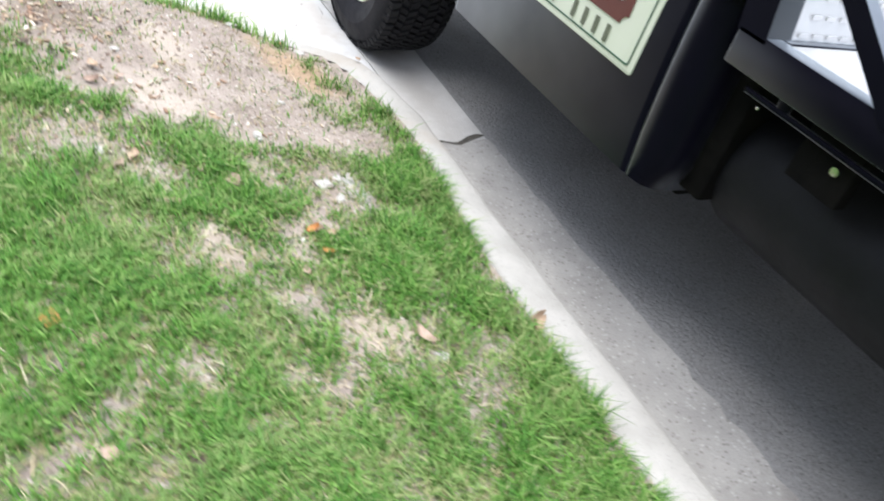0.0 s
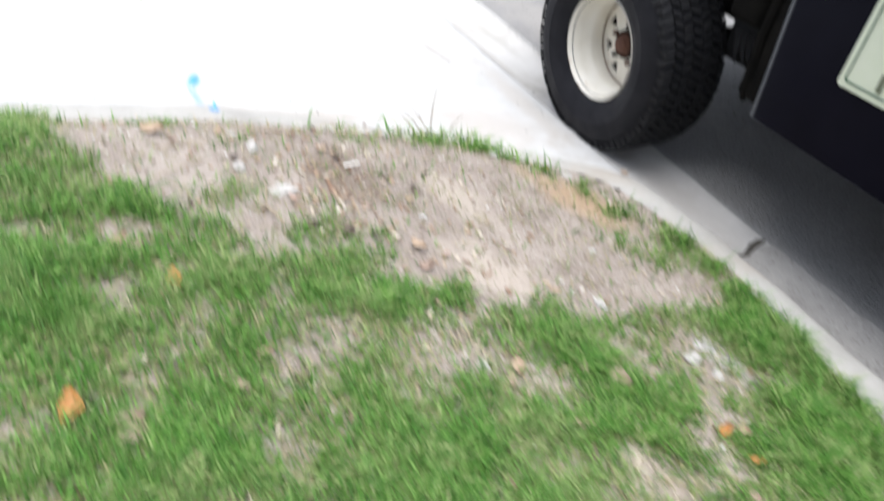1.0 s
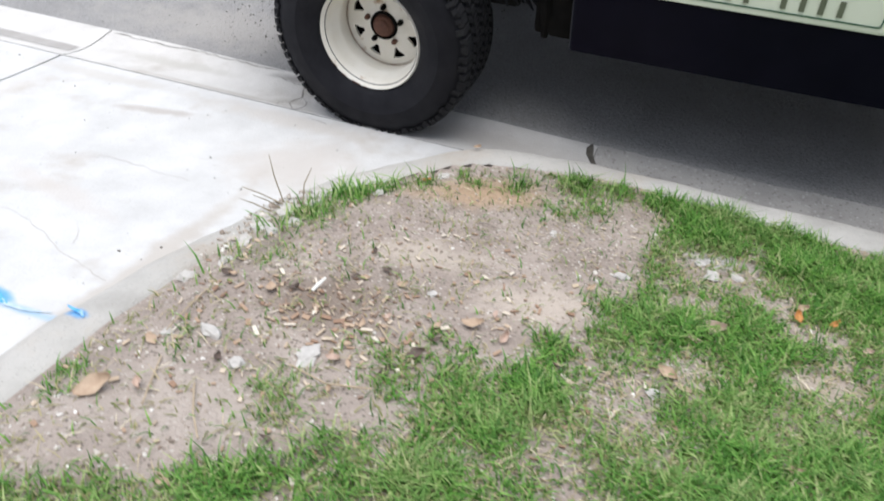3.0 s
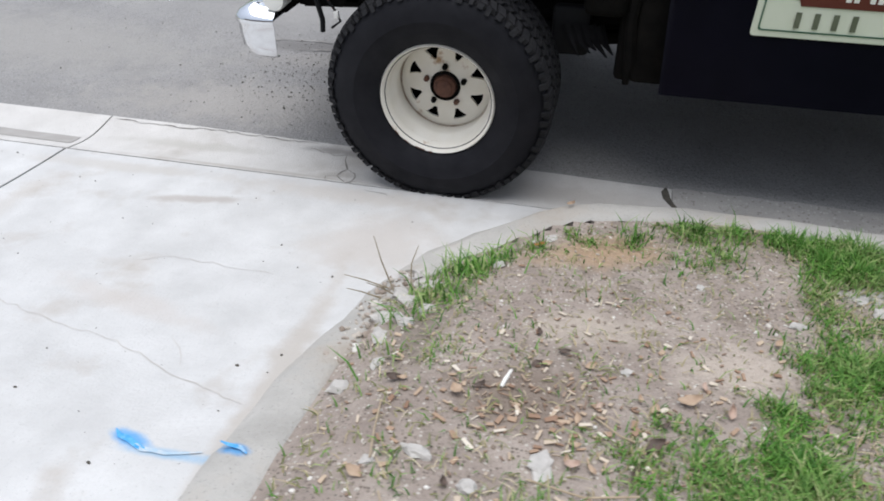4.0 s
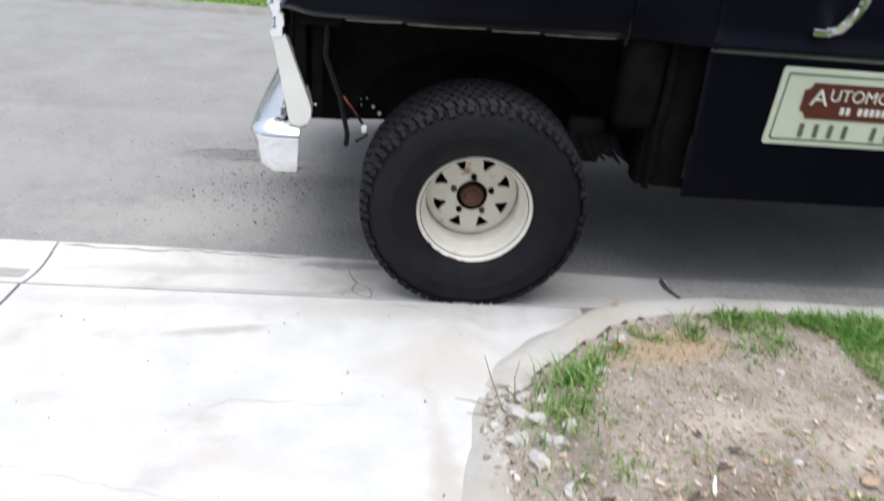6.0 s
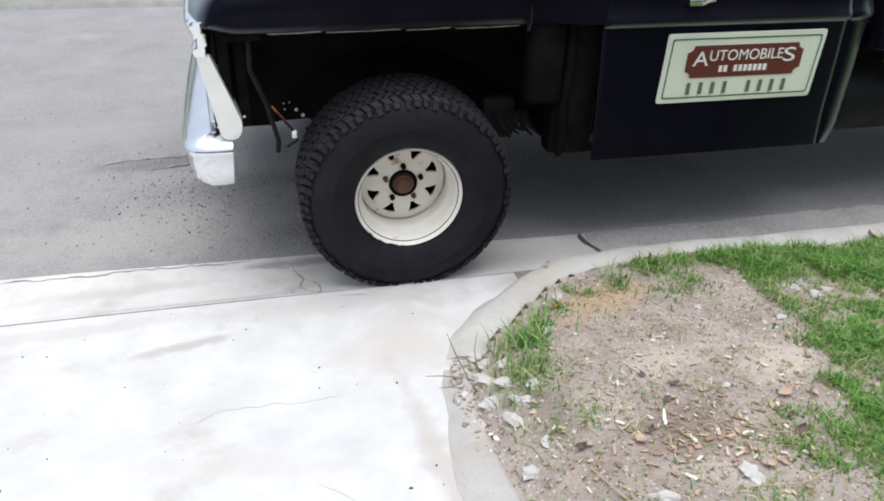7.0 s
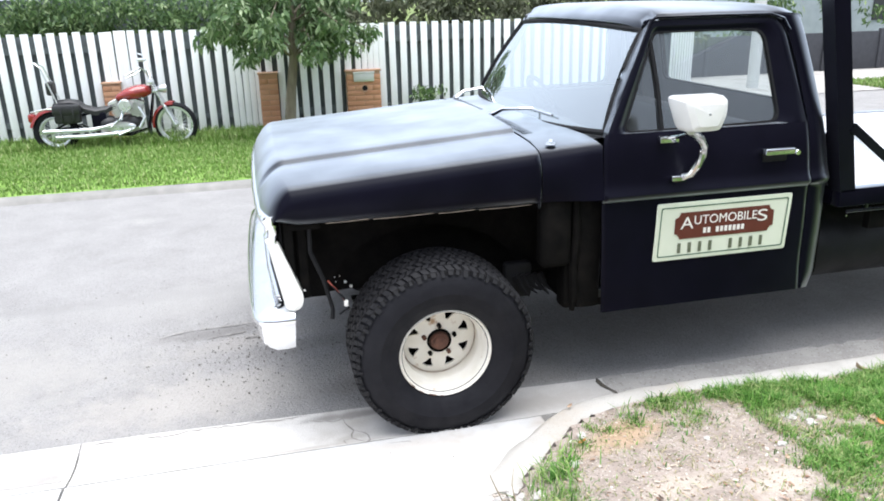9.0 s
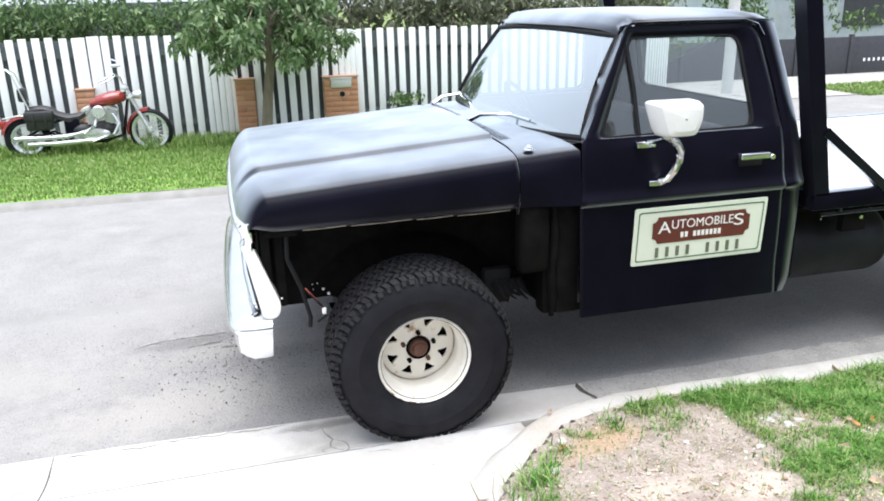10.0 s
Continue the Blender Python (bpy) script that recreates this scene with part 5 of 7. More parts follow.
# ---- far side of the street ----
M_FARGRASS = mat("far lawn soil", (0.15, 0.27, 0.045), (0.22, 0.36, 0.07), 2.0, 0.95, bump=0.02, bump_scale=30)
def clumped_mat(name):
    """Grass blades: each its own tone, the tones shifting from lush to dry by clump."""
    m = random_mat(name, [(0.0, (0.035, 0.11, 0.014)), (0.40, (0.08, 0.22, 0.030)), (0.70, (0.16, 0.335, 0.058)), (0.90, (0.24, 0.385, 0.10)), (1.0, (0.38, 0.41, 0.19))], 0.6, translucent=0.25)
    nt = m.node_tree
    ramp_a = [n for n in nt.nodes if n.type == "VALTORGB"][0]
    ramp_b = nt.nodes.new("ShaderNodeValToRGB")
    ramp_b.color_ramp.elements.new(0.5)
    for e, c in zip(ramp_b.color_ramp.elements, ((0.10, 0.22, 0.045), (0.20, 0.32, 0.09), (0.42, 0.41, 0.21))):
        e.color = (*c, 1)
    nt.links.new(ramp_a.inputs["Fac"].links[0].from_socket, ramp_b.inputs["Fac"])
    co = nt.nodes.new("ShaderNodeTexCoord")
    nz = nt.nodes.new("ShaderNodeTexNoise")
    nz.inputs["Scale"].default_value, nz.inputs["Detail"].default_value, nz.inputs["Roughness"].default_value = 4.5, 4.0, 0.62
    nt.links.new(co.outputs["Object"], nz.inputs["Vector"])
    mr = nt.nodes.new("ShaderNodeMapRange")
    mr.inputs["From Min"].default_value, mr.inputs["From Max"].default_value = 0.48, 0.70
    nt.links.new(nz.outputs["Fac"], mr.inputs["Value"])
    mx = nt.nodes.new("ShaderNodeMix")
    mx.data_type = "RGBA"
    nt.links.new(mr.outputs["Result"], mx.inputs["Factor"])
    nt.links.new(ramp_a.outputs["Color"], mx.inputs["A"])
    nt.links.new(ramp_b.outputs["Color"], mx.inputs["B"])
    nt.links.new(mx.outputs["Result"], nt.nodes["Principled BSDF"].inputs["Base Color"])
    nt.links.new(mx.outputs["Result"], [n for n in nt.nodes if n.type == "BSDF_TRANSLUCENT"][0].inputs["Color"])
    return m


M_BLADE = clumped_mat("grass blades")
M_LAWN = random_mat("lawn blades", [(0.0, (0.11, 0.195, 0.038)), (0.5, (0.155, 0.265, 0.055)), (0.82, (0.22, 0.325, 0.09)), (1.0, (0.40, 0.42, 0.21))], 0.55, translucent=0.25)
M_LEAF = random_mat("tree leaves", [(0.0, (0.05, 0.095, 0.035)), (0.45, (0.10, 0.17, 0.065)), (0.8, (0.20, 0.28, 0.13)), (1.0, (0.38, 0.45, 0.27))], 0.32, translucent=0.2)
M_HEDGE = random_mat("hedge leaves", [(0.0, (0.04, 0.08, 0.03)), (0.5, (0.09, 0.155, 0.055)), (0.85, (0.17, 0.26, 0.10)), (1.0, (0.32, 0.40, 0.20))], 0.4, translucent=0.3)
M_OLIVE = random_mat("olive leaves", [(0.0, (0.085, 0.10, 0.06)), (0.6, (0.14, 0.155, 0.095)), (1.0, (0.23, 0.24, 0.16))], 0.6, translucent=0.2)
M_BARK = mat("bark", (0.13, 0.105, 0.075), (0.22, 0.19, 0.14), 14, 0.9, bump=0.01, bump_scale=40, stretch=(1, 1, 0.25))
M_BRICK = random_mat("orange brick", [(0.0, (0.43, 0.215, 0.12)), (0.5, (0.47, 0.245, 0.14)), (1.0, (0.52, 0.285, 0.17))], 0.85, per="Random")
M_MORTAR = mat("mortar", (0.40, 0.24, 0.155), (0.47, 0.30, 0.20), 30, 0.95, bump=0.003, bump_scale=80)
# shade behind fence and hedge, given as a dark surface colour
M_GAP = mat("gap shade colour", (0.075, 0.09, 0.095), (0.105, 0.12, 0.125), 6, 0.8)
M_CHARCOAL = mat("charcoal fence paint", (0.035, 0.036, 0.042), (0.05, 0.052, 0.06), 8, 0.7)
M_BLUEWALL = mat("blue-grey render", (0.34, 0.38, 0.42), (0.42, 0.46, 0.50), 3, 0.85)
M_RED = mat("metallic red paint", (0.24, 0.016, 0.014), (0.32, 0.028, 0.022), 10, 0.25, coat=0.8)
M_LEATHER = mat("black leather", (0.012, 0.012, 0.013), (0.025, 0.025, 0.027), 18, 0.5, bump=0.002, bump_scale=90)
M_SHRUB = random_mat("flowering shrub", [(0.0, (0.07, 0.13, 0.03)), (0.55, (0.12, 0.17, 0.05)), (0.6, (0.50, 0.20, 0.08)), (1.0, (0.55, 0.30, 0.15))], 0.6, translucent=0.2)
FENCE_Y = 10.0
M_BIKECHROME = mat("dull bike chrome", (0.66, 0.68, 0.70), (0.76, 0.78, 0.80), 9, 0.22, 0.4, metal=0.75)


def far_z(y):
    return lerp_table([(5.25, 0.055), (6.3, 0.03), (9.0, -0.15), (10.0, -0.15), (14, -0.15)], y)


bm = bmesh.new()
xs = steps(-40, -6, 5) + steps(-5.7, 7.4, 24)
add_grid(bm, [[(x, y + 0.01 * noise.noise((x * 2, 0, 0)), z) for x in xs] for y, z in ((5.17, -0.02), (5.22, 0.03), (5.26, 0.05), (5.36, 0.058), (5.39, 0.04), (5.40, -0.1))])
tagged(part("far_kerb", bm, M_FARKERB), "low concrete kerb across the street", "kerb", kind="structure")
sheet("far_verge", steps(-40, -6, 6) + steps(-5.5, 7.4, 26), steps(5.38, 10.6, 20), lambda x, y: far_z(y) + 0.015 * noise.noise((x, y, 3)), M_FARGRASS, "green lawn strip in front of the fence", "grass")
sheet("side_road", steps(7.4, 40, 10), steps(5.29, 10.1, 6), lambda x, y: lerp_table([(5.29, -0.002), (10.1, -0.09)], y), M_ASPHALT, "pale grey asphalt of the side street", "road")
sheet("far_footpath", steps(7.4, 40, 10), steps(10.0, 14.5, 6), lambda x, y: -0.075, M_DARKGUTTER, "pale concrete footpath and crossing", "pavement")


def blades(name, pts, heights, material, label, width=0.006, lean=0.6, seed=3):
    """Many bent blades of three triangles each, in one mesh. pts: rows of x, y, z."""
    rng = np.random.default_rng(seed)
    p = np.asarray(pts, float)
    n = len(p)
    a = rng.uniform(0, 2 * np.pi, n)
    d = np.stack([np.cos(a), np.sin(a), np.zeros(n)], 1)
    s = np.stack([-np.sin(a), np.cos(a), np.zeros(n)], 1)
    h = np.asarray(heights)[:, None]
    w = (width * rng.uniform(0.6, 1.4, n))[:, None] * 0.5
    ln = (lean * rng.uniform(0.2, 1.5, n))[:, None]
    up = np.array([[0, 0, 1.0]])
    mid = p + h * 0.55 * up + d * h * ln * 0.35
    tip = p + h * (1.0 - 0.25 * np.minimum(ln, 1.6)) * up + d * h * ln * 1.05
    v = np.concatenate([p - s * w, p + s * w, mid - s * w * 0.8, mid + s * w * 0.8, tip], 0)
    i = np.arange(n)
    quads = np.stack([i, i + n, i + 3 * n, i + 2 * n], 1)
    tris = np.stack([i + 2 * n, i + 3 * n, i + 4 * n], 1)
    me = bpy.data.meshes.new(name)
    me.from_pydata(v.tolist(), [], quads.tolist() + tris.tolist())
    me.materials.append(material)
    ob = new(name, me)
    return tagged(ob, label, "grass", kind="stuff")


rng = np.random.default_rng(11)
n = 90000
gx, gy = rng.uniform(-6.5, 7.3, n), 5.40 + 4.56 * rng.uniform(0, 1, n)
hh = 0.05 + 0.06 * rng.uniform(0, 1, n) * np.clip((gy - 6.2) / 2.8, 0.15, 1)
hh *= np.where(gy > 9.0, 1.8, 1.0)
blades("far_lawn", [(x, y, far_z(y) - 0.01) for x, y in zip(gx, gy)], hh, M_LAWN, "bright green mown grass, longer by the fence", 0.014, 0.5, 5)
n = 9000
gx, gy = rng.uniform(11.6, 20, n), rng.uniform(9.7, 11.5, n)
blades("corner_lawn", [(x, y, -0.08) for x, y in zip(gx, gy)], 0.06 + 0.05 * rng.uniform(0, 1, n), M_LAWN, "small bright patch of grass by the side street", 0.03, 0.5, 6)

# picket fence
fence = thing("picket_fence", (0, FENCE_Y, -0.15), "white painted timber picket fence with dark gaps", "fence")
bm = bmesh.new()
add_box(bm, (0, -0.010, -0.09), (0.11, 0.010, 1.50), 0.003)
picket_mesh = finish(bm, "picket", M_WHITE)
bm = bmesh.new()
add_box(bm, (0, -0.010, -0.09), (0.093, 0.010, 1.50), 0.003)
narrow_mesh = finish(bm, "picket", M_WHITE)
x, row = -7.2, []
closed = ((-3.03, -2.57), (-1.17, -0.69), (0.86, 1.34))
while x < 6.62:
    grp = [c for c in closed if c[0] - 0.08 <= x < c[1] - 0.05]
    row.append((x, narrow_mesh if grp else picket_mesh))
    x += 0.100 if grp else 0.1835
rp = random.Random(4)
for x, me in row:
    ob = new("picket", me)
    ob.parent = fence
    ob.matrix_parent_inverse = Matrix.Translation(fence.location).inverted()
    ob.matrix_basis = pose(x, FENCE_Y + rp.uniform(-0.004, 0.004), rp.uniform(-0.012, 0.012), 0, rp.uniform(-0.4, 0.4), 0)
for z in (0.10, 1.20):
    boxed("rail", (-7.2, FENCE_Y + 0.014, z), (6.72, FENCE_Y + 0.055, z + 0.09), M_GAP, fence)
# dark sheet added for the shade seen between the pickets
boxed("backing", (-7.2, FENCE_Y + 0.058, -0.15), (6.73, FENCE_Y + 0.07, 1.46), M_GAP, fence, "dark sheet standing in for shade behind the pickets")
splay = Matrix.Translation((6.74, FENCE_Y, 0)) @ Matrix.Rotation(radians(45), 4, "Z")      # the corner is cut off at 45 degrees
for k in range(9):
    ob = new("picket", picket_mesh)
    ob.parent = fence
    ob.matrix_parent_inverse = Matrix.Translation(fence.location).inverted()
    ob.matrix_basis = splay @ pose(0.02 + 0.186 * k, 0, rp.uniform(-0.01, 0.01))
for z in (0.10, 1.20):
    boxed("rail", (0, 0.014, z), (1.70, 0.055, z + 0.09), M_GAP, fence, m=splay)
boxed("backing", (0, 0.058, -0.15), (1.70, 0.07, 1.46), M_GAP, fence, m=splay)


# brick pillars
bm = bmesh.new()
add_box(bm, (-0.115, -0.055, -0.038), (0.115, 0.055, 0.038), 0.004)
brick_mesh = finish(bm, "brick", M_BRICK)


def pillar(name, x0, x1, top, label):
    base = -0.16
    t = thing(name, ((x0 + x1) / 2, 9.85, base), label, "pillar")
    w, depth = x1 - x0, 0.24
    boxed("core", (x0 + 0.006, 9.846 + 0.01, base), (x1 - 0.006, 9.85 + depth, top - 0.03), M_MORTAR, t)
    per = max(1, round(w / 0.24))
    z, k = base + 0.04, 0
    bw = w / per
    while z < top - 0.05:
        cuts = [x0 + i * bw for i in range(per + 1)] if k % 2 == 0 else [x0] + [x0 + (i + 0.5) * bw for i in range(per)] + [x1]
        for a, b in zip(cuts, cuts[1:]):
            ob = new("brick", brick_mesh)
            ob.parent = t
            ob.matrix_parent_inverse = Matrix.Translation(t.location).inverted()
            ob.matrix_basis = Matrix.Translation(((a + b) / 2, 9.905, z)) @ Matrix.Diagonal(((b - a - 0.008) / 0.23, 1, 1, 1))
        z, k = z + 0.086, k + 1
    boxed("cap", (x0 - 0.012, 9.84, top - 0.03), (x1 + 0.012, 9.85 + depth + 0.01, top), M_MORTAR, t, "weathered mortar cap", bevel=0.006)
    return t


pillar("brick_pillar", -0.662, -0.356, 0.797, "narrow orange brick pillar standing before the fence")
pillar("brick_pillar", -3.024, -2.761, 0.753, "narrow orange brick pillar behind the motorcycle")
letter_pillar = pillar("letterbox_pillar", 0.755, 1.326, 0.775, "wide orange brick letterbox pillar before the fence")
bm = bmesh.new()
add_box(bm, (0.875, 9.835, 0.585), (1.215, 9.852, 0.735), 0.004)
add_box(bm, (0.865, 9.825, 0.715), (1.225, 9.85, 0.745), 0.004)
part("letter_flap", bm, M_ALLOY, letter_pillar, "grey metal letterbox flap")
bm = bmesh.new()
add_turned(bm, [(0.062, 0.01), (0.062, -0.012), (0.046, -0.012), (0.044, 0.0)], 20, (1.055, 9.848, 0.475))
hole = part("paper_tube", bm, M_MORTAR, letter_pillar, "round newspaper tube")
bm = bmesh.new()
add_turned(bm, [(0.0, 0.0), (0.046, 0.0)], 20, (1.055, 9.846, 0.475))
part("tube_opening", bm, M_TRIM, hole)


# leaves in clumps
def leaf_cloud(name, centres, per, size, spread, material, label, category, parent=None, seed=1, droop=0.4, kind="stuff"):
    r = np.random.default_rng(seed)
    c = np.repeat(np.asarray(centres, float), per, 0)
    n = len(c)
    off = r.normal(0, 1, (n, 3))
    off /= np.linalg.norm(off, axis=1)[:, None]
    p = c + off * (r.uniform(0.25, 1, n) ** 0.5)[:, None] * np.asarray(spread)
    a = r.uniform(0, 2 * np.pi, n)
    tilt = r.uniform(-0.9, 0.4, n) - droop
    d = np.stack([np.cos(a) * np.cos(tilt), np.sin(a) * np.cos(tilt), np.sin(tilt)], 1)
    s = np.cross(d, r.normal(0, 1, (n, 3)))
    s /= np.linalg.norm(s, axis=1)[:, None]
    L = (size * r.uniform(0.6, 1.3, n))[:, None]
    w = L * 0.20
    v = np.concatenate([p, p + d * L * 0.45 + s * w, p + d * L - np.array([[0, 0, 1]]) * L * 0.15, p + d * L * 0.45 - s * w], 0)
    i = np.arange(n)
    me = bpy.data.meshes.new(name)
    me.from_pydata(v.tolist(), [], np.stack([i, i + n, i + 2 * n, i + 3 * n], 1).tolist())
    me.materials.append(material)
    ob = new(name, me)
    if parent is not None:
        ob.parent = parent
        ob.matrix_parent_inverse = Matrix.Translation(parent.location).inverted()
        return ob
    return tagged(ob, label, category, kind=kind)


# street tree
tree = thing("street_tree", (-0.25, 9.0, -0.15), "young street tree with drooping green leaves, thin trunk", "tree")
bm = bmesh.new()
add_tube(bm, [(-0.25, 9.0, -0.18), (-0.235, 9.0, 0.2), (-0.19, 9.0, 0.6), (-0.12, 9.0, 1.05), (-0.10, 9.0, 1.6), (-0.08, 9.02, 2.3), (-0.05, 9.0, 3.0)], [0.10, 0.085, 0.075, 0.065, 0.05, 0.03, 0.012], 10)
rt = random.Random(8)
tips = []
for i in range(26):
    z0 = rt.uniform(0.95, 2.5)
    a = rt.uniform(0, 2 * math.pi)
    ln = rt.uniform(0.6, 1.35) * (1.0 if z0 < 2 else 0.75)
    b = Vector((-0.14 + 0.02 * z0, 9.0, z0))
    e = b + Vector((math.cos(a) * ln, math.sin(a) * ln * 0.9, rt.uniform(0.1, 0.55)))
    m_ = b.lerp(e, 0.5) + Vector((0, 0, 0.14))
    e = e - Vector((0, 0, 0.22))
    add_tube(bm, [b, m_, e], [0.024, 0.014, 0.005], 5)
    tips += [m_, b.lerp(e, 0.75) + Vector((0, 0, 0.05)), e, e + Vector((rt.uniform(-.12, .12), rt.uniform(-.12, .12), -0.10))]
part("trunk", bm, M_BARK, tree)
tips += [Vector((rt.uniform(-1.0, 0.8), rt.uniform(8.3, 9.7), rt.uniform(1.5, 2.9))) for _ in range(60)]
tips = [t for t in tips if t.z > 0.98 + 0.28 * abs(t.x + 0.3) ** 2 - 0.25 or rt.random() < 0.3]
leaf_cloud("crown", tips, 52, 0.125, (0.17, 0.17, 0.14), M_LEAF, "", "", tree, 2, 0.5)

# hedges and trees behind the fence
ch = [(rt.uniform(-7.5, -0.2), rt.uniform(10.3, 11.3), rt.uniform(1.3, 2.05)) for _ in range(300)]
leaf_cloud("hedge", ch, 48, 0.10, (0.26, 0.24, 0.22), M_HEDGE, "dense dark green hedge rising above the fence", "hedge", seed=4)
ch = [(rt.uniform(0.2, 9.5), rt.uniform(13.5, 15), rt.uniform(0.8, 2.2)) for _ in range(220)]
leaf_cloud("far_trees", ch, 85, 0.17, (0.40, 0.35, 0.35), M_OLIVE, "dull olive foliage of trees behind the fence", "trees", seed=5)
# no wall here: a dark sheet gives the hedge its inner shade
boxed("hedge_shade", (-7.5, 11.5, -0.1), (-0.1, 11.6, 2.0), M_GAP)
tagged(bpy.data.objects["hedge_shade"], "dark sheet standing in for shade inside the hedge", "wall", kind="structure")
ch = [(rt.uniform(1.9, 2.35), rt.uniform(9.6, 9.9), rt.uniform(0.05, 0.46)) for _ in range(16)]
leaf_cloud("fence_shrub", ch, 26, 0.09, (0.12, 0.1, 0.1), M_HEDGE, "small green shrub against the pickets", "shrub", seed=6)

# right-hand corner across the side street
dark_fence = thing("charcoal_fence", (14, 13.6, -0.1), "low charcoal slatted fence across the side street", "fence")
for i in range(8):
    x0 = 8.2 + i * 1.62
    boxed("fence_panel", (x0, 13.6, -0.08), (x0 + 1.50, 13.64, 0.84), M_CHARCOAL, dark_fence, bevel=0.004)
    boxed("fence_post", (x0 + 1.51, 13.57, -0.1), (x0 + 1.61, 13.67, 0.90), M_CHARCOAL, dark_fence, bevel=0.004)
# white blocks stand in for daylight through the lattice holes
for i in range(10):
    boxed("daylight_block", (15.05 + 0.15 * i, 13.594, 0.22), (15.11 + 0.15 * i, 13.598, 0.30), M_WHITE, dark_fence)
ch = [(rt.uniform(11.2, 12.4), rt.uniform(14.0, 14.9), rt.uniform(0.4, 2.2)) for _ in range(60)] + [(rt.uniform(13, 20), rt.uniform(14.6, 16), rt.uniform(1.2, 3.4)) for _ in range(70)]
leaf_cloud("garden_bushes", ch, 40, 0.16, (0.35, 0.3, 0.3), M_HEDGE, "green garden bushes behind the charcoal fence", "shrub", seed=7)
ch = [(rt.uniform(11.5, 12.0), rt.uniform(13.1, 13.4), rt.uniform(0.1, 0.7)) for _ in range(16)]
leaf_cloud("flower_shrub", ch, 30, 0.10, (0.18, 0.15, 0.15), M_SHRUB, "shrub with orange flowers beside the charcoal fence", "shrub", seed=8)
house = thing("house", (20, 19, -0.1), "blue-grey rendered house behind the garden", "house")
boxed("wall", (15.6, 18, -0.1), (26, 24, 3.2), M_BLUEWALL, house)
boxed("roof", (15.2, 17.6, 3.2), (26.4, 24.4, 3.45), M_CHARCOAL, house, bevel=0.03)
boxed("window", (18.2, 17.96, 0.9), (19.8, 18.02, 2.1), M_CHARCOAL, house)
bm = bmesh.new()
add_tube(bm, [(9.45, 11.3, -0.1), (9.45, 11.3, 3.0), (9.45, 11.3, 8.5)], [0.12, 0.115, 0.10], 14)
tagged(part("power_pole", bm, mat("pale concrete pole", (0.50, 0.50, 0.48), (0.60, 0.60, 0.58), 6, 0.85)), "pale grey power pole at the corner", "pole")
bm = bmesh.new()
add_tube(bm, [(17.2, 12.9, -0.1), (17.25, 12.9, 1.2), (17.4, 12.95, 2.6)], [0.07, 0.06, 0.04], 8)
tagged(part("sapling_trunk", bm, M_BARK), "thin pale tree trunk before the charcoal fence", "tree")
# unseen wall closes the place behind the camera, added to darken side reflections
M_BACKWALL = mat("dark unseen wall", (0.12, 0.09, 0.075), (0.17, 0.13, 0.11), 5, 0.9)
boxed("wall_south", (-16, -9.3, -0.3), (18, -9.0, 4.2), M_BACKWALL)
tagged(bpy.data.objects["wall_south"], "plain unseen wall added to darken the truck's reflections", "wall", kind="structure")


# ---- motorcycle ----
bike = thing("motorcycle", (-2.8, 9.3, -0.17), "red and chrome cruiser motorcycle parked on the grass", "motorcycle")
BY, RZ = 9.3, 0.145
AX_R, AX_F = (-3.646, BY, RZ - 0.02), (-1.951, BY - 0.04, RZ)


def bike_wheel(c, r, rim, w, turn):
    m = pose(*c, 0, 0, turn)
    bm = bmesh.new()
    add_turned(bm, [(rim, -w * 0.35), (rim + 0.02, -w * 0.5), (r - 0.03, -w * 0.5), (r - 0.006, -w * 0.28), (r, 0), (r - 0.006, w * 0.28), (r - 0.03, w * 0.5), (rim + 0.02, w * 0.5), (rim, w * 0.35)], 40)
    bmesh.ops.transform(bm, matrix=m, verts=bm.verts)
    tyre = part("bike_wheel", bm, M_RUBBER, bike)
    bm = bmesh.new()
    add_turned(bm, [(rim - 0.03, -w * 0.3), (rim, -w * 0.42), (rim + 0.012, -w * 0.40), (rim + 0.012, w * 0.40), (rim, w * 0.42), (rim - 0.03, w * 0.3), (rim - 0.03, -w * 0.3)], 40)
    bmesh.ops.transform(bm, matrix=m, verts=bm.verts)
    part("bike_rim", bm, M_BIKECHROME, tyre)
    bm = bmesh.new()
    for k in range(36):
        a = 2 * math.pi * k / 36
        b = a + (0.3 if k % 2 else -0.3)
        sy = 0.03 if k % 4 < 2 else -0.03
        add_tube(bm, [(0.04 * math.cos(b), sy, 0.04 * math.sin(b)), (rim * math.cos(a), 0, rim * math.sin(a))], 0.003, 4, False)
    add_turned(bm, [(0.0, -0.06), (0.03, -0.06), (0.045, -0.04), (0.045, 0.04), (0.03, 0.06), (0, 0.06)], 16)
    bmesh.ops.transform(bm, matrix=m, verts=bm.verts)
    part("spokes", bm, M_BIKECHROME, tyre)
    return tyre


bike_wheel(AX_R, 0.315, 0.215, 0.13, 0)
bike_wheel(AX_F, 0.330, 0.265, 0.085, -14)


def bm_blob(bm, c, r, n=14, m=10):
    rows = [[(c[0] + r[0] * math.sin(p) * math.cos(a), c[1] + r[1] * math.sin(p) * math.sin(a), c[2] + r[2] * math.cos(p)) for a in (2 * math.pi * k / n for k in range(n))] for p in steps(0.05, math.pi - 0.05, m)]
    vr = add_grid(bm, rows, True)
    bm.faces.new(vr[0])
    bm.faces.new(vr[-1])


def bike_part(name, build, material, label=""):
    bm = bmesh.new()
    build(bm)
    return part(name, bm, material, bike, label, sharp=40)


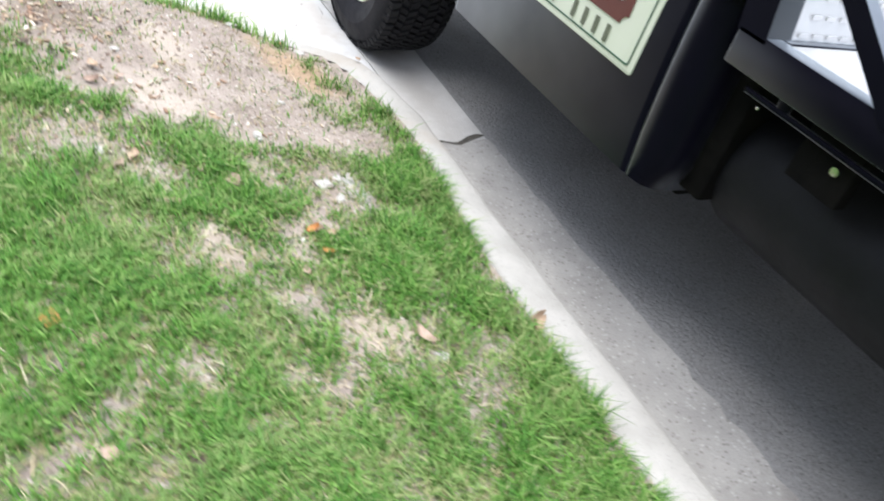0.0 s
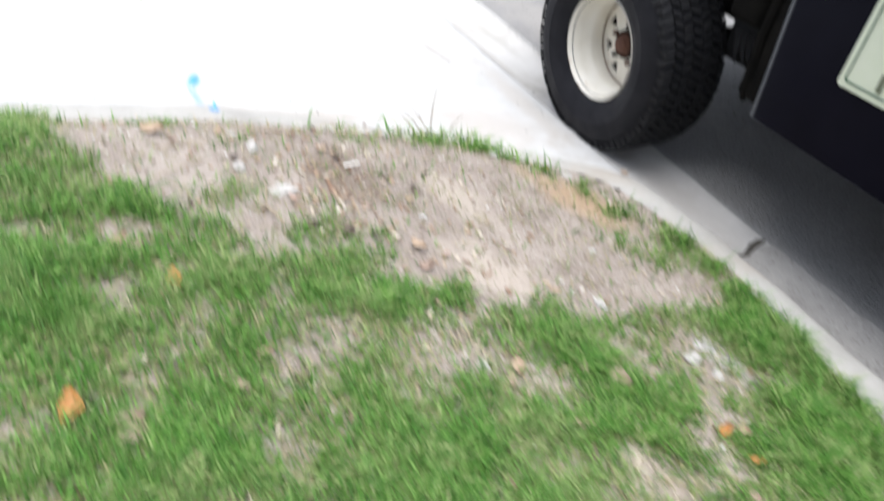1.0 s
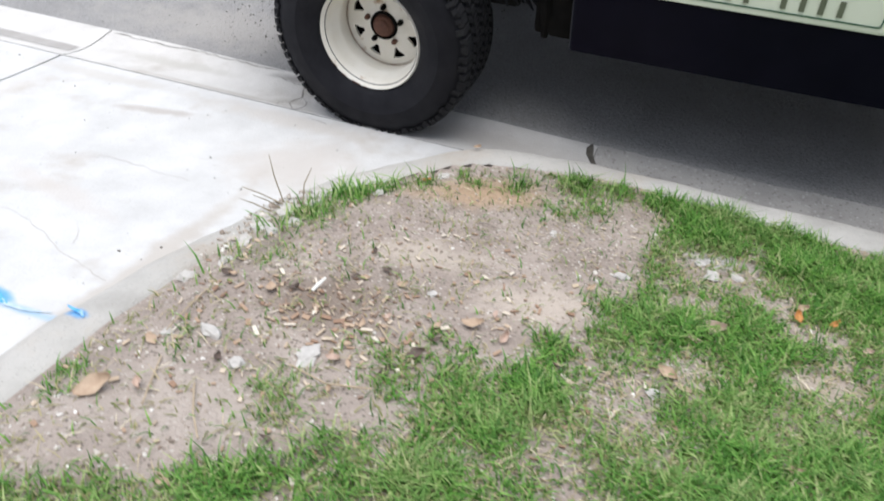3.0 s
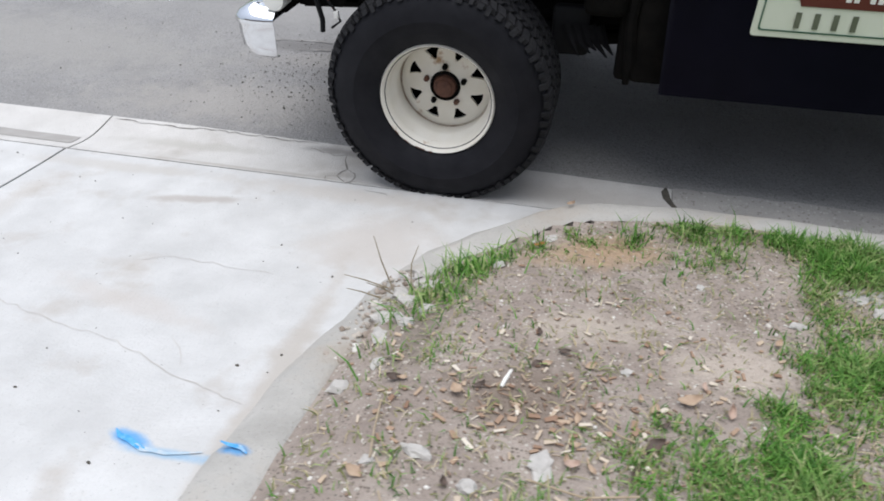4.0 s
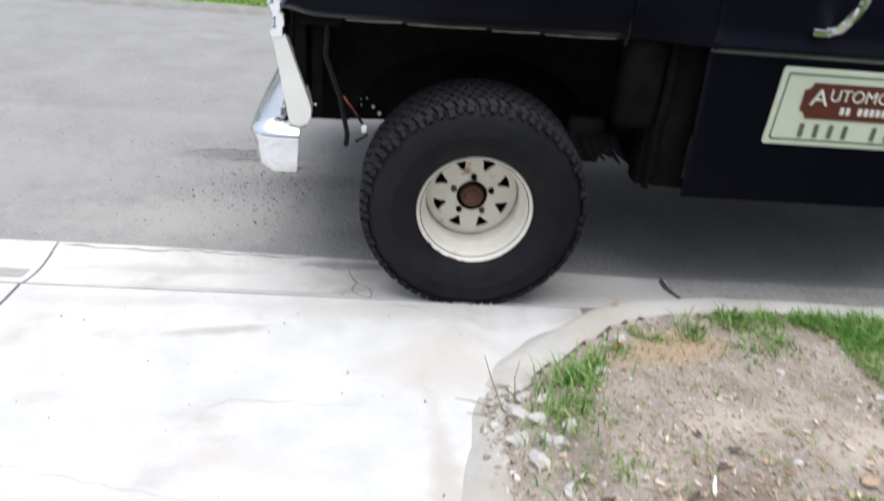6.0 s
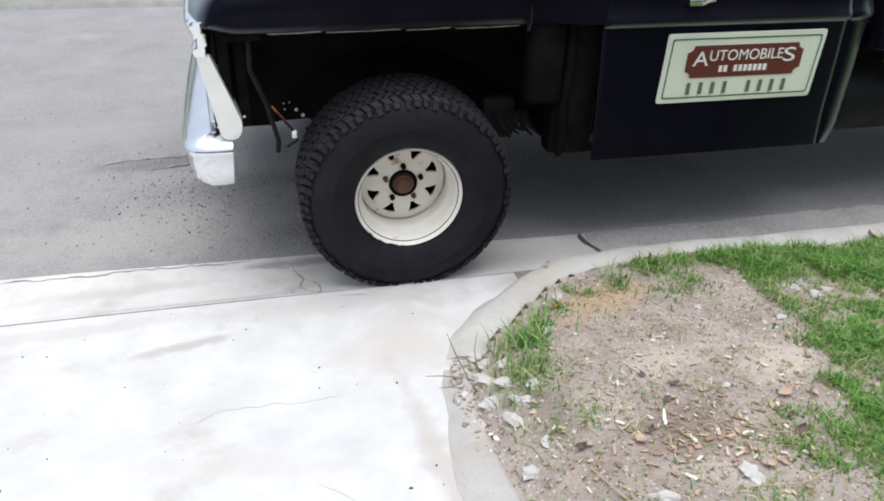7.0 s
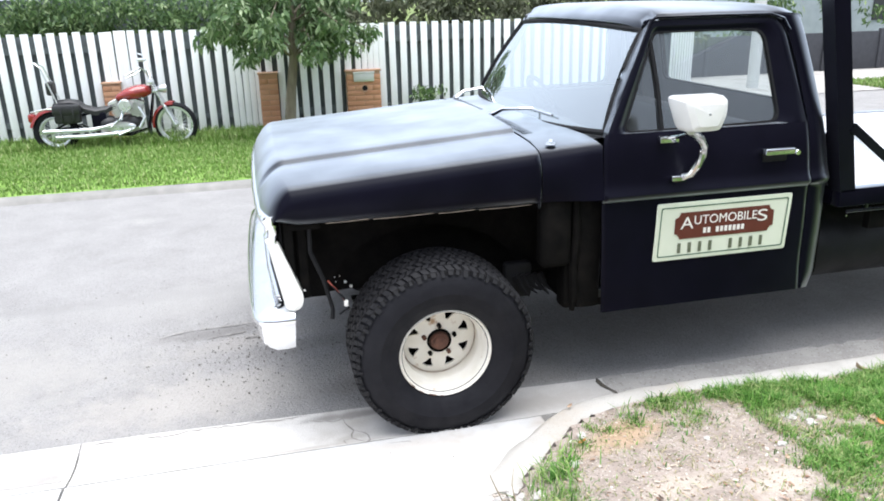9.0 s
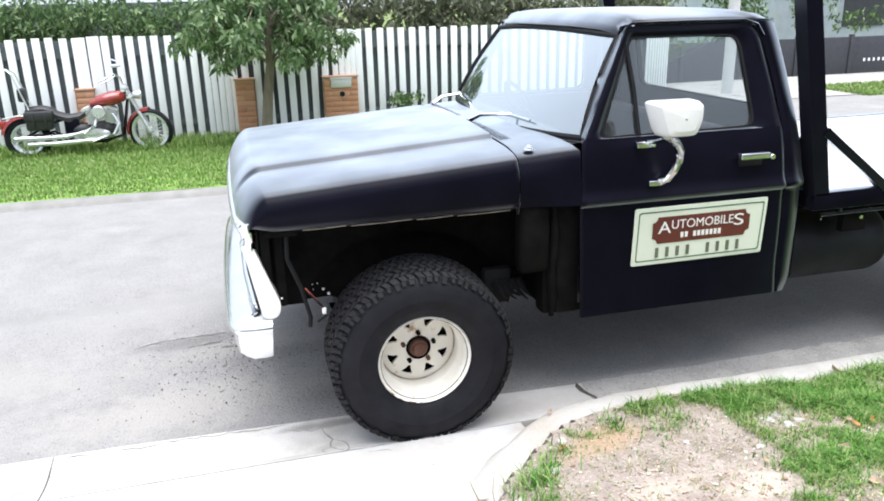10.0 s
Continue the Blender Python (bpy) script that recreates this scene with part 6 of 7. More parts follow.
def arc_guard(bm, c, r, a0, a1, w, turn=0):
    m = pose(*c, 0, 0, turn)
    rows = []
    for a in steps(radians(a0), radians(a1), 14):
        rows.append([m @ Vector((rr * math.cos(a), y, rr * math.sin(a))) for rr, y in ((r - 0.05, -w), (r - 0.012, -w * 0.9), (r, -w * 0.5), (r + 0.004, 0), (r, w * 0.5), (r - 0.012, w * 0.9), (r - 0.05, w))])
    add_grid(bm, rows)


bike_part("rear_guard", lambda bm: arc_guard(bm, AX_R, 0.355, 48, 165, 0.09), M_RED)
bike_part("front_guard", lambda bm: arc_guard(bm, AX_F, 0.352, 88, 188, 0.06, -14), M_RED)
def _tank(bm):
    rows = []
    for x, w, zt, zb in ((-2.76, 0.03, 0.60, 0.54), (-2.72, 0.09, 0.64, 0.53), (-2.60, 0.14, 0.71, 0.53), (-2.45, 0.155, 0.755, 0.54), (-2.33, 0.14, 0.755, 0.565), (-2.26, 0.08, 0.72, 0.60), (-2.235, 0.03, 0.69, 0.63)):
        zc, h = (zt + zb) / 2, (zt - zb) / 2
        rows.append([(x, BY + w * math.cos(a), zc + h * math.sin(a)) for a in (2 * math.pi * k / 16 for k in range(16))])
    vr = add_grid(bm, rows, True)
    bm.faces.new(vr[0]), bm.faces.new(vr[-1])
bike_part("fuel_tank", _tank, M_RED, "glossy red teardrop tank")
def _seat(bm):
    rows = []
    for x, z, w in ((-3.62, 0.53, 0.10), (-3.55, 0.575, 0.13), (-3.38, 0.585, 0.13), (-3.28, 0.56, 0.13), (-3.20, 0.49, 0.14), (-3.05, 0.44, 0.15), (-2.90, 0.455, 0.12), (-2.76, 0.53, 0.06)):
        rows.append([(x, BY + y * w, z + dz) for y, dz in ((-1, -0.09), (-1, -0.03), (-0.8, -0.005), (0, 0.012), (0.8, -0.005), (1, -0.03), (1, -0.09))])
    add_grid(bm, rows, True)
bike_part("bike_seat", _seat, M_LEATHER, "black stepped leather seat")
def _bag(bm):
    add_box(bm, (-3.60, BY - 0.24, 0.26), (-3.24, BY - 0.10, 0.52), 0.035)
    add_box(bm, (-3.61, BY - 0.255, 0.38), (-3.23, BY - 0.09, 0.53), 0.03)
    for x in (-3.5, -3.34):
        add_box(bm, (x, BY - 0.262, 0.30), (x + 0.025, BY - 0.24, 0.5), 0.004)
bike_part("saddlebag", _bag, M_LEATHER, "black leather saddlebag")
def _back(bm):
    add_tube(bm, [(-3.52, BY - 0.12, 0.45), (-3.62, BY - 0.12, 0.80), (-3.70, BY - 0.10, 1.06), (-3.78, BY - 0.02, 1.12), (-3.78, BY + 0.02, 1.12), (-3.70, BY + 0.10, 1.06), (-3.62, BY + 0.12, 0.80), (-3.52, BY + 0.12, 0.45)], 0.011, 6)
    add_tube(bm, [(-3.95, BY, 0.42), (-3.70, BY - 0.08, 0.47), (-3.5, BY - 0.12, 0.46)], 0.012, 6)
bike_part("sissy_bar", _back, M_BIKECHROME)
bike_part("backrest", lambda bm: add_box(bm, (-3.67, BY - 0.12, 0.66), (-3.57, BY + 0.12, 0.85), 0.03, Matrix.Translation((0, 0, 0))), M_LEATHER)
bike_part("tail_light", lambda bm: add_box(bm, (-3.99, BY - 0.06, 0.28), (-3.90, BY + 0.06, 0.40), 0.02), M_RED)
def _engine(bm):
    bm_blob(bm, (-2.60, BY, 0.20), (0.20, 0.13, 0.13))
bike_part("engine", _engine, M_LEATHER, "dark engine case")
def _cover(bm):
    rows = []
    for y, k in ((0.0, 1.0), (-0.035, 1.0), (-0.05, 0.88), (-0.054, 0.4)):
        rows.append([(-2.74 + k * (0.20 * math.cos(a) + 0.03 * math.cos(a) ** 3), BY - 0.13 + y, 0.165 + k * 0.075 * math.sin(a)) for a in (2 * math.pi * q / 28 for q in range(28))])
    vr = add_grid(bm, rows, True)
    bm.faces.new(vr[-1])
bike_part("primary_cover", _cover, M_BIKECHROME, "polished chrome engine cover")
bike_part("gearbox", lambda bm: bm_blob(bm, (-2.90, BY - 0.04, 0.22), (0.16, 0.13, 0.11)), M_LEATHER)
for x0, tilt in ((-2.72, -22), (-2.52, 22)):
    def _cylinder(bm, m=pose(x0, BY, 0.30, 0, tilt, 0)):
        rows_ = [(0.05, 0.0)] + [q for i in range(7) for q in ((0.05, 0.02 + i * 0.026), (0.075, 0.021 + i * 0.026), (0.075, 0.035 + i * 0.026), (0.05, 0.036 + i * 0.026))] + [(0.068, 0.205), (0.068, 0.245), (0.03, 0.26)]
        add_grid(bm, [[m @ Vector((sx * r, sy * r * 1.1, z)) for sx, sy in ((-1, -1), (1, -1), (1, 1), (-1, 1))] for r, z in rows_], True)
    bike_part("cylinder", _cylinder, M_ALLOY, "finned alloy cylinder")
bike_part("air_cleaner", lambda bm: add_turned(bm, [(0, -0.05), (0.085, -0.05), (0.10, -0.03), (0.10, 0.02), (0, 0.02)], 24, (-2.62, BY - 0.16, 0.47)), M_BIKECHROME)
bike_part("exhaust_pipe", lambda bm: add_tube(bm, [(-2.44, BY - 0.12, 0.44), (-2.36, BY - 0.17, 0.30), (-2.45, BY - 0.2, 0.14), (-2.75, BY - 0.2, 0.075), (-3.25, BY - 0.2, 0.06), (-3.62, BY - 0.2, 0.065)], [0.022, 0.024, 0.026, 0.034, 0.036, 0.032], 10), M_BIKECHROME)
bike_part("exhaust_pipe", lambda bm: add_tube(bm, [(-2.66, BY - 0.12, 0.40), (-2.70, BY - 0.18, 0.28), (-2.85, BY - 0.2, 0.19), (-3.1, BY - 0.2, 0.155), (-3.45, BY - 0.2, 0.15), (-3.78, BY - 0.2, 0.155)], [0.022, 0.024, 0.026, 0.034, 0.036, 0.032], 10), M_BIKECHROME)
def _frame(bm):
    for sy in (-0.09, 0.09):
        add_tube(bm, [(-2.20, BY + sy * 0.4, 0.72), (-2.27, BY + sy, 0.40), (-2.34, BY + sy, 0.10), (-2.6, BY + sy, 0.03), (-3.05, BY + sy, 0.05), (-3.3, BY + sy, 0.2), (-3.646, BY + sy, 0.14)], 0.016, 8)
        add_tube(bm, [(-2.95, BY + sy, 0.42), (-3.3, BY + sy, 0.34), (-3.646, BY + sy, 0.16)], 0.016, 8)
    add_box(bm, (-3.12, BY - 0.14, 0.16), (-2.90, BY + 0.12, 0.40), 0.03)
    add_tube(bm, [(-2.20, BY, 0.74), (-2.6, BY, 0.56), (-2.95, BY, 0.42)], 0.02, 8)
bike_part("bike_frame", _frame, M_PAINT)
def _fork(bm):
    d = Vector((AX_F[0], AX_F[1], AX_F[2]))
    for sy in (-0.09, 0.09):
        t = Vector((-2.235, BY + sy, 0.80))
        e = d + Vector((0, sy, 0))
        add_tube(bm, [t, t.lerp(e, 0.55), t.lerp(e, 0.56), e], [0.019, 0.019, 0.027, 0.027], 10)
    for k in (0.02, 0.22):
        p = Vector((-2.235, BY, 0.80)).lerp(d, k)
        add_box(bm, (p.x - 0.05, BY - 0.12, p.z - 0.02), (p.x + 0.03, BY + 0.12, p.z + 0.02), 0.008)
bike_part("front_fork", _fork, M_BIKECHROME)
def _bars(bm):
    add_tube(bm, [(-2.52, BY - 0.42, 0.92), (-2.42, BY - 0.38, 0.97), (-2.33, BY - 0.30, 1.02), (-2.26, BY - 0.17, 0.95), (-2.24, BY - 0.08, 0.84), (-2.24, BY + 0.08, 0.84), (-2.28, BY + 0.17, 1.0), (-2.34, BY + 0.30, 1.16), (-2.42, BY + 0.40, 1.18)], 0.013, 8)
    add_tube(bm, [(-2.28, BY + 0.2, 1.04), (-2.33, BY + 0.24, 1.15), (-2.34, BY + 0.26, 1.23)], 0.007, 6)
    add_box(bm, (-2.42, BY + 0.2, 1.07), (-2.29, BY + 0.3, 1.12), 0.02)
    add_tube(bm, [(-2.3, BY - 0.25, 0.99), (-2.40, BY - 0.27, 0.93), (-2.52, BY - 0.3, 0.88)], 0.009, 6)
bike_part("handlebar", _bars, M_BIKECHROME, "tall chrome handlebar with mirror")
def _lamp(bm):
    rows = [[(x, BY + r * math.cos(a), 0.68 + r * math.sin(a)) for a in (2 * math.pi * k / 18 for k in range(18))] for x, r in ((-2.16, 0.02), (-2.14, 0.045), (-2.08, 0.062), (-2.04, 0.066), (-2.025, 0.062), (-2.018, 0.0))]
    add_grid(bm, rows, True)
bike_part("headlamp", _lamp, M_BIKECHROME)

# ---- near verge: grass, litter, marks ----
DIRT = [(1.04, -0.30), (1.20, -0.36), (1.23, -0.64), (1.14, -0.92), (1.18, -1.13), (1.18, -1.25), (1.05, -1.18), (1.03, -1.30), (0.88, -1.28), (0.91, -1.41), (0.84, -1.61), (0.66, -1.78), (0.49, -1.88), (0.30, -2.05), (-0.1, -2.1), (-0.1, -1.2), (-0.1, -0.5), (0.4, -0.1)]
BARE = [(1.41, -0.62, 0.11), (2.01, -0.72, 0.11), (2.22, -0.53, 0.09), (1.85, -0.88, 0.07), (2.07, -0.45, 0.06), (1.20, -0.46, 0.08), (1.81, -0.28, 0.05), (1.71, -1.04, 0.09), (1.18, -1.55, 0.08), (1.52, -0.48, 0.06),
        (1.36, -1.13, 0.08), (1.67, -1.08, 0.06), (1.23, -1.68, 0.06), (1.41, -1.73, 0.05), (1.24, -1.27, 0.10), (0.81, -1.53, 0.08), (1.15, -0.75, 0.08)]
TUFTS = [(0.57, -1.62, 0.08), (0.79, -1.43, 0.06), (0.71, -1.41, 0.05), (0.89, -0.50, 0.06), (0.74, -0.38, 0.05), (0.94, -0.30, 0.07), (0.23, -0.86, 0.06), (0.29, -0.68, 0.08), (0.43, -0.54, 0.04), (0.58, -0.42, 0.05), (0.30, -1.55, 0.035), (0.83, -1.3, 0.05), (1.0, -0.42, 0.05), (0.25, -1.14, 0.045), (0.12, -1.75, 0.05)]


def in_poly(x, y, poly):
    c = False
    for (ax, ay), (bx, by) in zip(poly, poly[1:] + poly[:1]):
        if (ay > y) != (by > y) and x < (bx - ax) * (y - ay) / (by - ay) + ax:
            c = not c
    return c


def grass_share(x, y):
    """How much of the blades stand at a place, 0 to 1, and how tall."""
    wx = x + 0.07 * noise.noise((x * 5, y * 5, 1)) + 0.05 * noise.noise((x * 13, y * 13, 3)) + rg.gauss(0, 0.022)
    wy = y + 0.07 * noise.noise((x * 5, y * 5, 9)) + 0.05 * noise.noise((x * 13, y * 13, 7)) + rg.gauss(0, 0.022)
    if in_poly(wx, wy, DIRT):
        g = 0.008 + 0.05 * max(0, noise.noise((x * 6, y * 6, 12)) - 0.25)
        for cx, cy, r in TUFTS:
            d = math.hypot(wx - cx, wy - cy) / r
            if d < 2:
                g += 0.55 * math.exp(-1.6 * d * d) * (0.7 + 0.6 * noise.noise((x * 14, y * 14, 8)))
        return min(0.6, g), 0.75
    g = 0.62 + 0.55 * noise.noise((x * 3.1, y * 3.1, 4)) + 0.75 * noise.noise((x * 9, y * 9, 5)) + 0.3 * noise.noise((x * 24, y * 24, 5))
    for cx, cy, r in BARE:
        d = math.hypot(wx - cx, wy - cy) / r
        d *= 0.8
        if d < 1.3:
            g = min(g, 0.05 + 0.25 * max(0, noise.noise((x * 18, y * 18, 2))) + 0.7 * max(0, d - 0.6))
    edge = inside_verge(x, y)
    tall = 0.55 + 0.55 * min(1, max(0, g)) + 0.7 * max(0, noise.noise((x * 5, y * 5, 6)))
    return min(1, max(0.04, g)), tall + (0.35 if edge < 0.35 and x > 1.1 else 0)


rg = random.Random(21)
pts, hs = [], []
while len(pts) < 185000:
    x, y = rg.uniform(0.02, 3.5), rg.uniform(-2.75, -0.17)
    if inside_verge(x, y) < 0.012:
        continue
    share, tall = grass_share(x, y)
    if rg.random() < share:
        pts.append((x, y, verge_z(x, y) - 0.004))
        hs.append(tall * rg.uniform(0.018, 0.050))
blades("verge_grass", pts, hs, M_BLADE, "patchy green lawn grass with dry straw-coloured blades", 0.0040, 0.95, 7)
# thatch between the blades
pts, hs = [], []
while len(pts) < 78000:
    x, y = rg.uniform(0.02, 3.5), rg.uniform(-2.75, -0.17)
    if inside_verge(x, y) > 0.012 and rg.random() < min(1.0, 0.05 + 1.3 * grass_share(x, y)[0]):
        pts.append((x, y, verge_z(x, y)))
        hs.append(rg.uniform(0.006, 0.02))
M_THATCH = random_mat("grass thatch", [(0.0, (0.14, 0.16, 0.05)), (0.4, (0.22, 0.225, 0.09)), (0.75, (0.32, 0.285, 0.15)), (1.0, (0.42, 0.36, 0.22))], 0.8, translucent=0.15)
blades("grass_thatch", pts, hs, M_THATCH, "yellowed thatch lying between the grass blades", 0.0036, 2.0, 8)
# straw lying flat
pts, hs = [], []
while len(pts) < 8000:
    x, y = rg.uniform(0.05, 3.3), rg.uniform(-2.5, -0.2)
    if inside_verge(x, y) > 0.02 and (not in_poly(x, y, DIRT) or rg.random() < 0.2):
        pts.append((x, y, verge_z(x, y) + 0.002))
        hs.append(rg.uniform(0.012, 0.04))
M_STRAW = random_mat("straw", [(0.0, (0.34, 0.27, 0.15)), (0.6, (0.50, 0.42, 0.27)), (1.0, (0.64, 0.57, 0.42))], 0.8)
blades("dry_straw", pts, [h * 0.55 for h in hs], M_STRAW, "scattered dry straw and clippings", 0.0024, 2.4, 9)

# pebbles and crumbs of soil
M_PEBBLE = random_mat("pebbles", [(0.0, (0.24, 0.19, 0.15)), (0.5, (0.38, 0.33, 0.28)), (0.85, (0.48, 0.43, 0.37)), (1.0, (0.72, 0.69, 0.64))], 0.85)
M_STONE = mat("pale stone", (0.40, 0.38, 0.35), (0.54, 0.51, 0.47), 30, 0.85, bump=0.004, bump_scale=120)
M_CHIP = random_mat("wood chips", [(0.0, (0.20, 0.13, 0.09)), (0.5, (0.30, 0.21, 0.15)), (1.0, (0.46, 0.38, 0.29))], 0.85)


def pebble(bm, c, r, rr):
    """One lumpy stone of 20 faces."""
    vs = bmesh.ops.create_icosphere(bm, subdivisions=1, radius=r)["verts"]
    m = pose(*c, rr.uniform(0, 360), rr.uniform(0, 360), rr.uniform(0, 360))
    sx, sy, sz = rr.uniform(0.7, 1.4), rr.uniform(0.6, 1.1), rr.uniform(0.45, 0.8)
    for v in vs:
        k = rr.uniform(0.82, 1.15)
        p = m.to_3x3() @ Vector((v.co.x * k, v.co.y * k, v.co.z * k))
        v.co = Vector((c[0] + p.x * sx, c[1] + p.y * sy, c[2] + p.z * sz))


def scatter(name, n, box, rlo, rhi, material, label, category, seed, test):
    rr = random.Random(seed)
    verts, faces = [], []
    base = bmesh.new()
    bmesh.ops.create_icosphere(base, subdivisions=1, radius=1)
    bv, bf = [v.co.copy() for v in base.verts], [[v.index for v in f.verts] for f in base.faces]
    base.free()
    made = 0
    while made < n:
        x, y = rr.uniform(box[0], box[1]), rr.uniform(box[2], box[3])
        z = test(x, y, rr)
        if z is None:
            continue
        r = rlo * (rhi / rlo) ** (rr.random() ** 2.0)
        m = Euler((rr.uniform(0, 6), rr.uniform(0, 6), rr.uniform(0, 6))).to_matrix()
        s = Vector((rr.uniform(0.8, 1.5), rr.uniform(0.7, 1.1), rr.uniform(0.4, 0.8)))
        o = len(verts)
        for v in bv:
            p = m @ Vector((v.x * s.x, v.y * s.y, v.z * s.z)) * (r * rr.uniform(0.82, 1.15))
            verts.append((x + p.x, y + p.y, z + p.z * 0.7 + r * 0.2))
        faces += [[i + o for i in f] for f in bf]
        made += 1
    me = bpy.data.meshes.new(name)
    me.from_pydata(verts, [], faces)
    me.materials.append(material)
    return tagged(new(name, me), label, category, kind="stuff")


def on_dirt(x, y, rr):
    if inside_verge(x, y) < 0.03:
        return None
    share, _ = grass_share(x, y)
    return verge_z(x, y) if share < 0.3 or rr.random() < 0.12 else None


scatter("pebbles", 4200, (0.05, 2.9, -2.3, -0.2), 0.0014, 0.008, M_PEBBLE, "small pebbles and crumbs on the bare soil", "pebbles", 31, on_dirt)
scatter("road_grit", 1500, (-2.6, 1.0, 0.35, 2.3), 0.0015, 0.0055, M_CRACK, "dark grit and crumbs on the asphalt", "grit", 32,
        lambda x, y, rr: road_z(y) + 0.004 if rr.random() < math.exp(-((x + 0.75) / 0.55) ** 2 - ((y - 0.95) / 0.40) ** 2) + 0.02 else None)
scatter("driveway_grit", 260, (-2.8, 0.0, -2.2, -0.05), 0.0012, 0.0055, M_CRACK, "few dark crumbs on the driveway concrete", "grit", 33,
        lambda x, y, rr: drive_z(y) if inside_verge(x, y) < -0.16 else None)


def stuff_chips(name, n, cx, cy, sx, sy, seed, lo, hi, label, material=None, wide=0.006):
    rr = random.Random(seed)
    verts, faces = [], []
    for _ in range(n):
        x, y = rr.gauss(cx, sx), rr.gauss(cy, sy)
        if inside_verge(x, y) < 0.03:
            continue
        z = verge_z(x, y) + 0.003
        a, L, w = rr.uniform(0, 6.3), rr.uniform(lo, hi), rr.uniform(0.002, wide)
        d, s = Vector((math.cos(a), math.sin(a), rr.uniform(-0.15, 0.25))) * L / 2, Vector((-math.sin(a), math.cos(a), rr.uniform(-0.3, 0.3))) * w / 2
        c = Vector((x, y, z + abs(d.z)))
        o = len(verts)
        for dz in (0, 0.003):
            for q in (-d - s, d - s * 0.6, d * 0.95 + s, -d * 0.9 + s):
                verts.append(tuple(c + q + Vector((0, 0, dz))))
        faces += [[o + i for i in f] for f in ((0, 1, 2, 3), (4, 5, 6, 7), (0, 1, 5, 4), (1, 2, 6, 5), (2, 3, 7, 6), (3, 0, 4, 7))]
    me = bpy.data.meshes.new(name)
    me.from_pydata(verts, [], faces)
    me.materials.append(material or M_CHIP)
    return tagged(new(name, me), label, "litter", kind="stuff")


stuff_chips("bark_chips", 120, 0.50, -1.28, 0.10, 0.07, 41, 0.006, 0.022, "heap of brown bark chips on the bare soil")
stuff_chips("loose_chips", 200, 0.75, -1.1, 0.38, 0.42, 42, 0.005, 0.016, "loose brown bark chips strewn over the soil")


M_LITTER = random_mat("leaf litter", [(0.0, (0.22, 0.13, 0.085)), (0.35, (0.36, 0.25, 0.17)), (0.7, (0.46, 0.36, 0.26)), (1.0, (0.64, 0.58, 0.49))], 0.8)
stuff_chips("leaf_litter", 430, 0.75, -1.30, 0.55, 0.36, 43, 0.006, 0.024, "crumbled dry leaves and pale flakes on soil and grass", M_LITTER, 0.012)
stuff_chips("heap_litter", 60, 0.52, -1.34, 0.14, 0.07, 44, 0.01, 0.032, "broken dry leaves round the bark heap", M_LITTER, 0.014)


def single_stone(x, y, r, label, seed, z=None):
    bm = bmesh.new()
    rr = random.Random(seed)
    bmesh.ops.create_icosphere(bm, subdivisions=2, radius=1)
    sx, sy, sz = rr.uniform(0.9, 1.4), rr.uniform(0.65, 1.0), rr.uniform(0.35, 0.6)
    for v in bm.verts:
        k = r * (1 + 0.6 * noise.noise(v.co * 1.5 + Vector((seed, 0, 0))) + 0.35 * noise.noise(v.co * 3.5 + Vector((seed, 4, 0))))
        v.co = Vector((v.co.x * sx, v.co.y * sy, v.co.z * sz)) * k
    ob = part("stone", bm, M_STONE, None, sharp=14)
    zz = verge_z(x, y) if z is None else z
    ob.matrix_basis = pose(x, y, zz + r * 0.25, 0, 0, seed * 47)
    return tagged(ob, label, "stone", "stones on the verge")


PALE = "rough pale stone lying on the bare soil"
RUBBLE = "broken lump of concrete at the kerb bend"
for i, (x, y, r, lab) in enumerate(((1.32, -1.245, 0.016, "small white stone lying in the grass"), (0.57, -1.475, 0.026, PALE), (0.44, -1.565, 0.022, PALE), (1.165, -0.785, 0.02, PALE), (1.205, -0.225, 0.016, PALE), (0.93, -0.64, 0.012, PALE),
                                    (0.09, -0.80, 0.036, RUBBLE), (0.07, -0.93, 0.030, RUBBLE), (0.12, -0.70, 0.026, RUBBLE), (0.10, -1.06, 0.028, RUBBLE), (0.16, -1.0, 0.02, RUBBLE), (0.07, -1.28, 0.026, RUBBLE), (0.14, -1.2, 0.018, RUBBLE),
                                    (0.35, -0.66, 0.022, PALE), (0.32, -1.50, 0.024, PALE), (0.23, -1.54, 0.014, PALE), (0.73, -1.12, 0.012, PALE), (0.05, -0.72, 0.02, RUBBLE), (0.13, -0.87, 0.026, RUBBLE), (0.17, -0.76, 0.022, RUBBLE), (0.10, -0.64, 0.026, RUBBLE), (0.14, -0.98, 0.024, RUBBLE), (0.20, -0.94, 0.018, RUBBLE), (0.48, -0.43, 0.018, PALE), (1.40, -0.66, 0.022, PALE), (1.47, -0.63, 0.017, PALE), (1.36, -0.60, 0.014, PALE), (2.09, -0.60, 0.02, PALE))):
    single_stone(x, y, r, lab, i + 1)
# loose chips of concrete and weed tufts in the broken bend
scatter("kerb_rubble", 260, (-0.03, 0.16, -1.15, -0.62), 0.004, 0.016, M_PEBBLE, "grey rubble where the kerb has broken away", "rubble", 34,
        lambda x, y, rr: (drive_z(y) + 0.02) if -0.10 < inside_verge(x, y) < 0.06 else None)

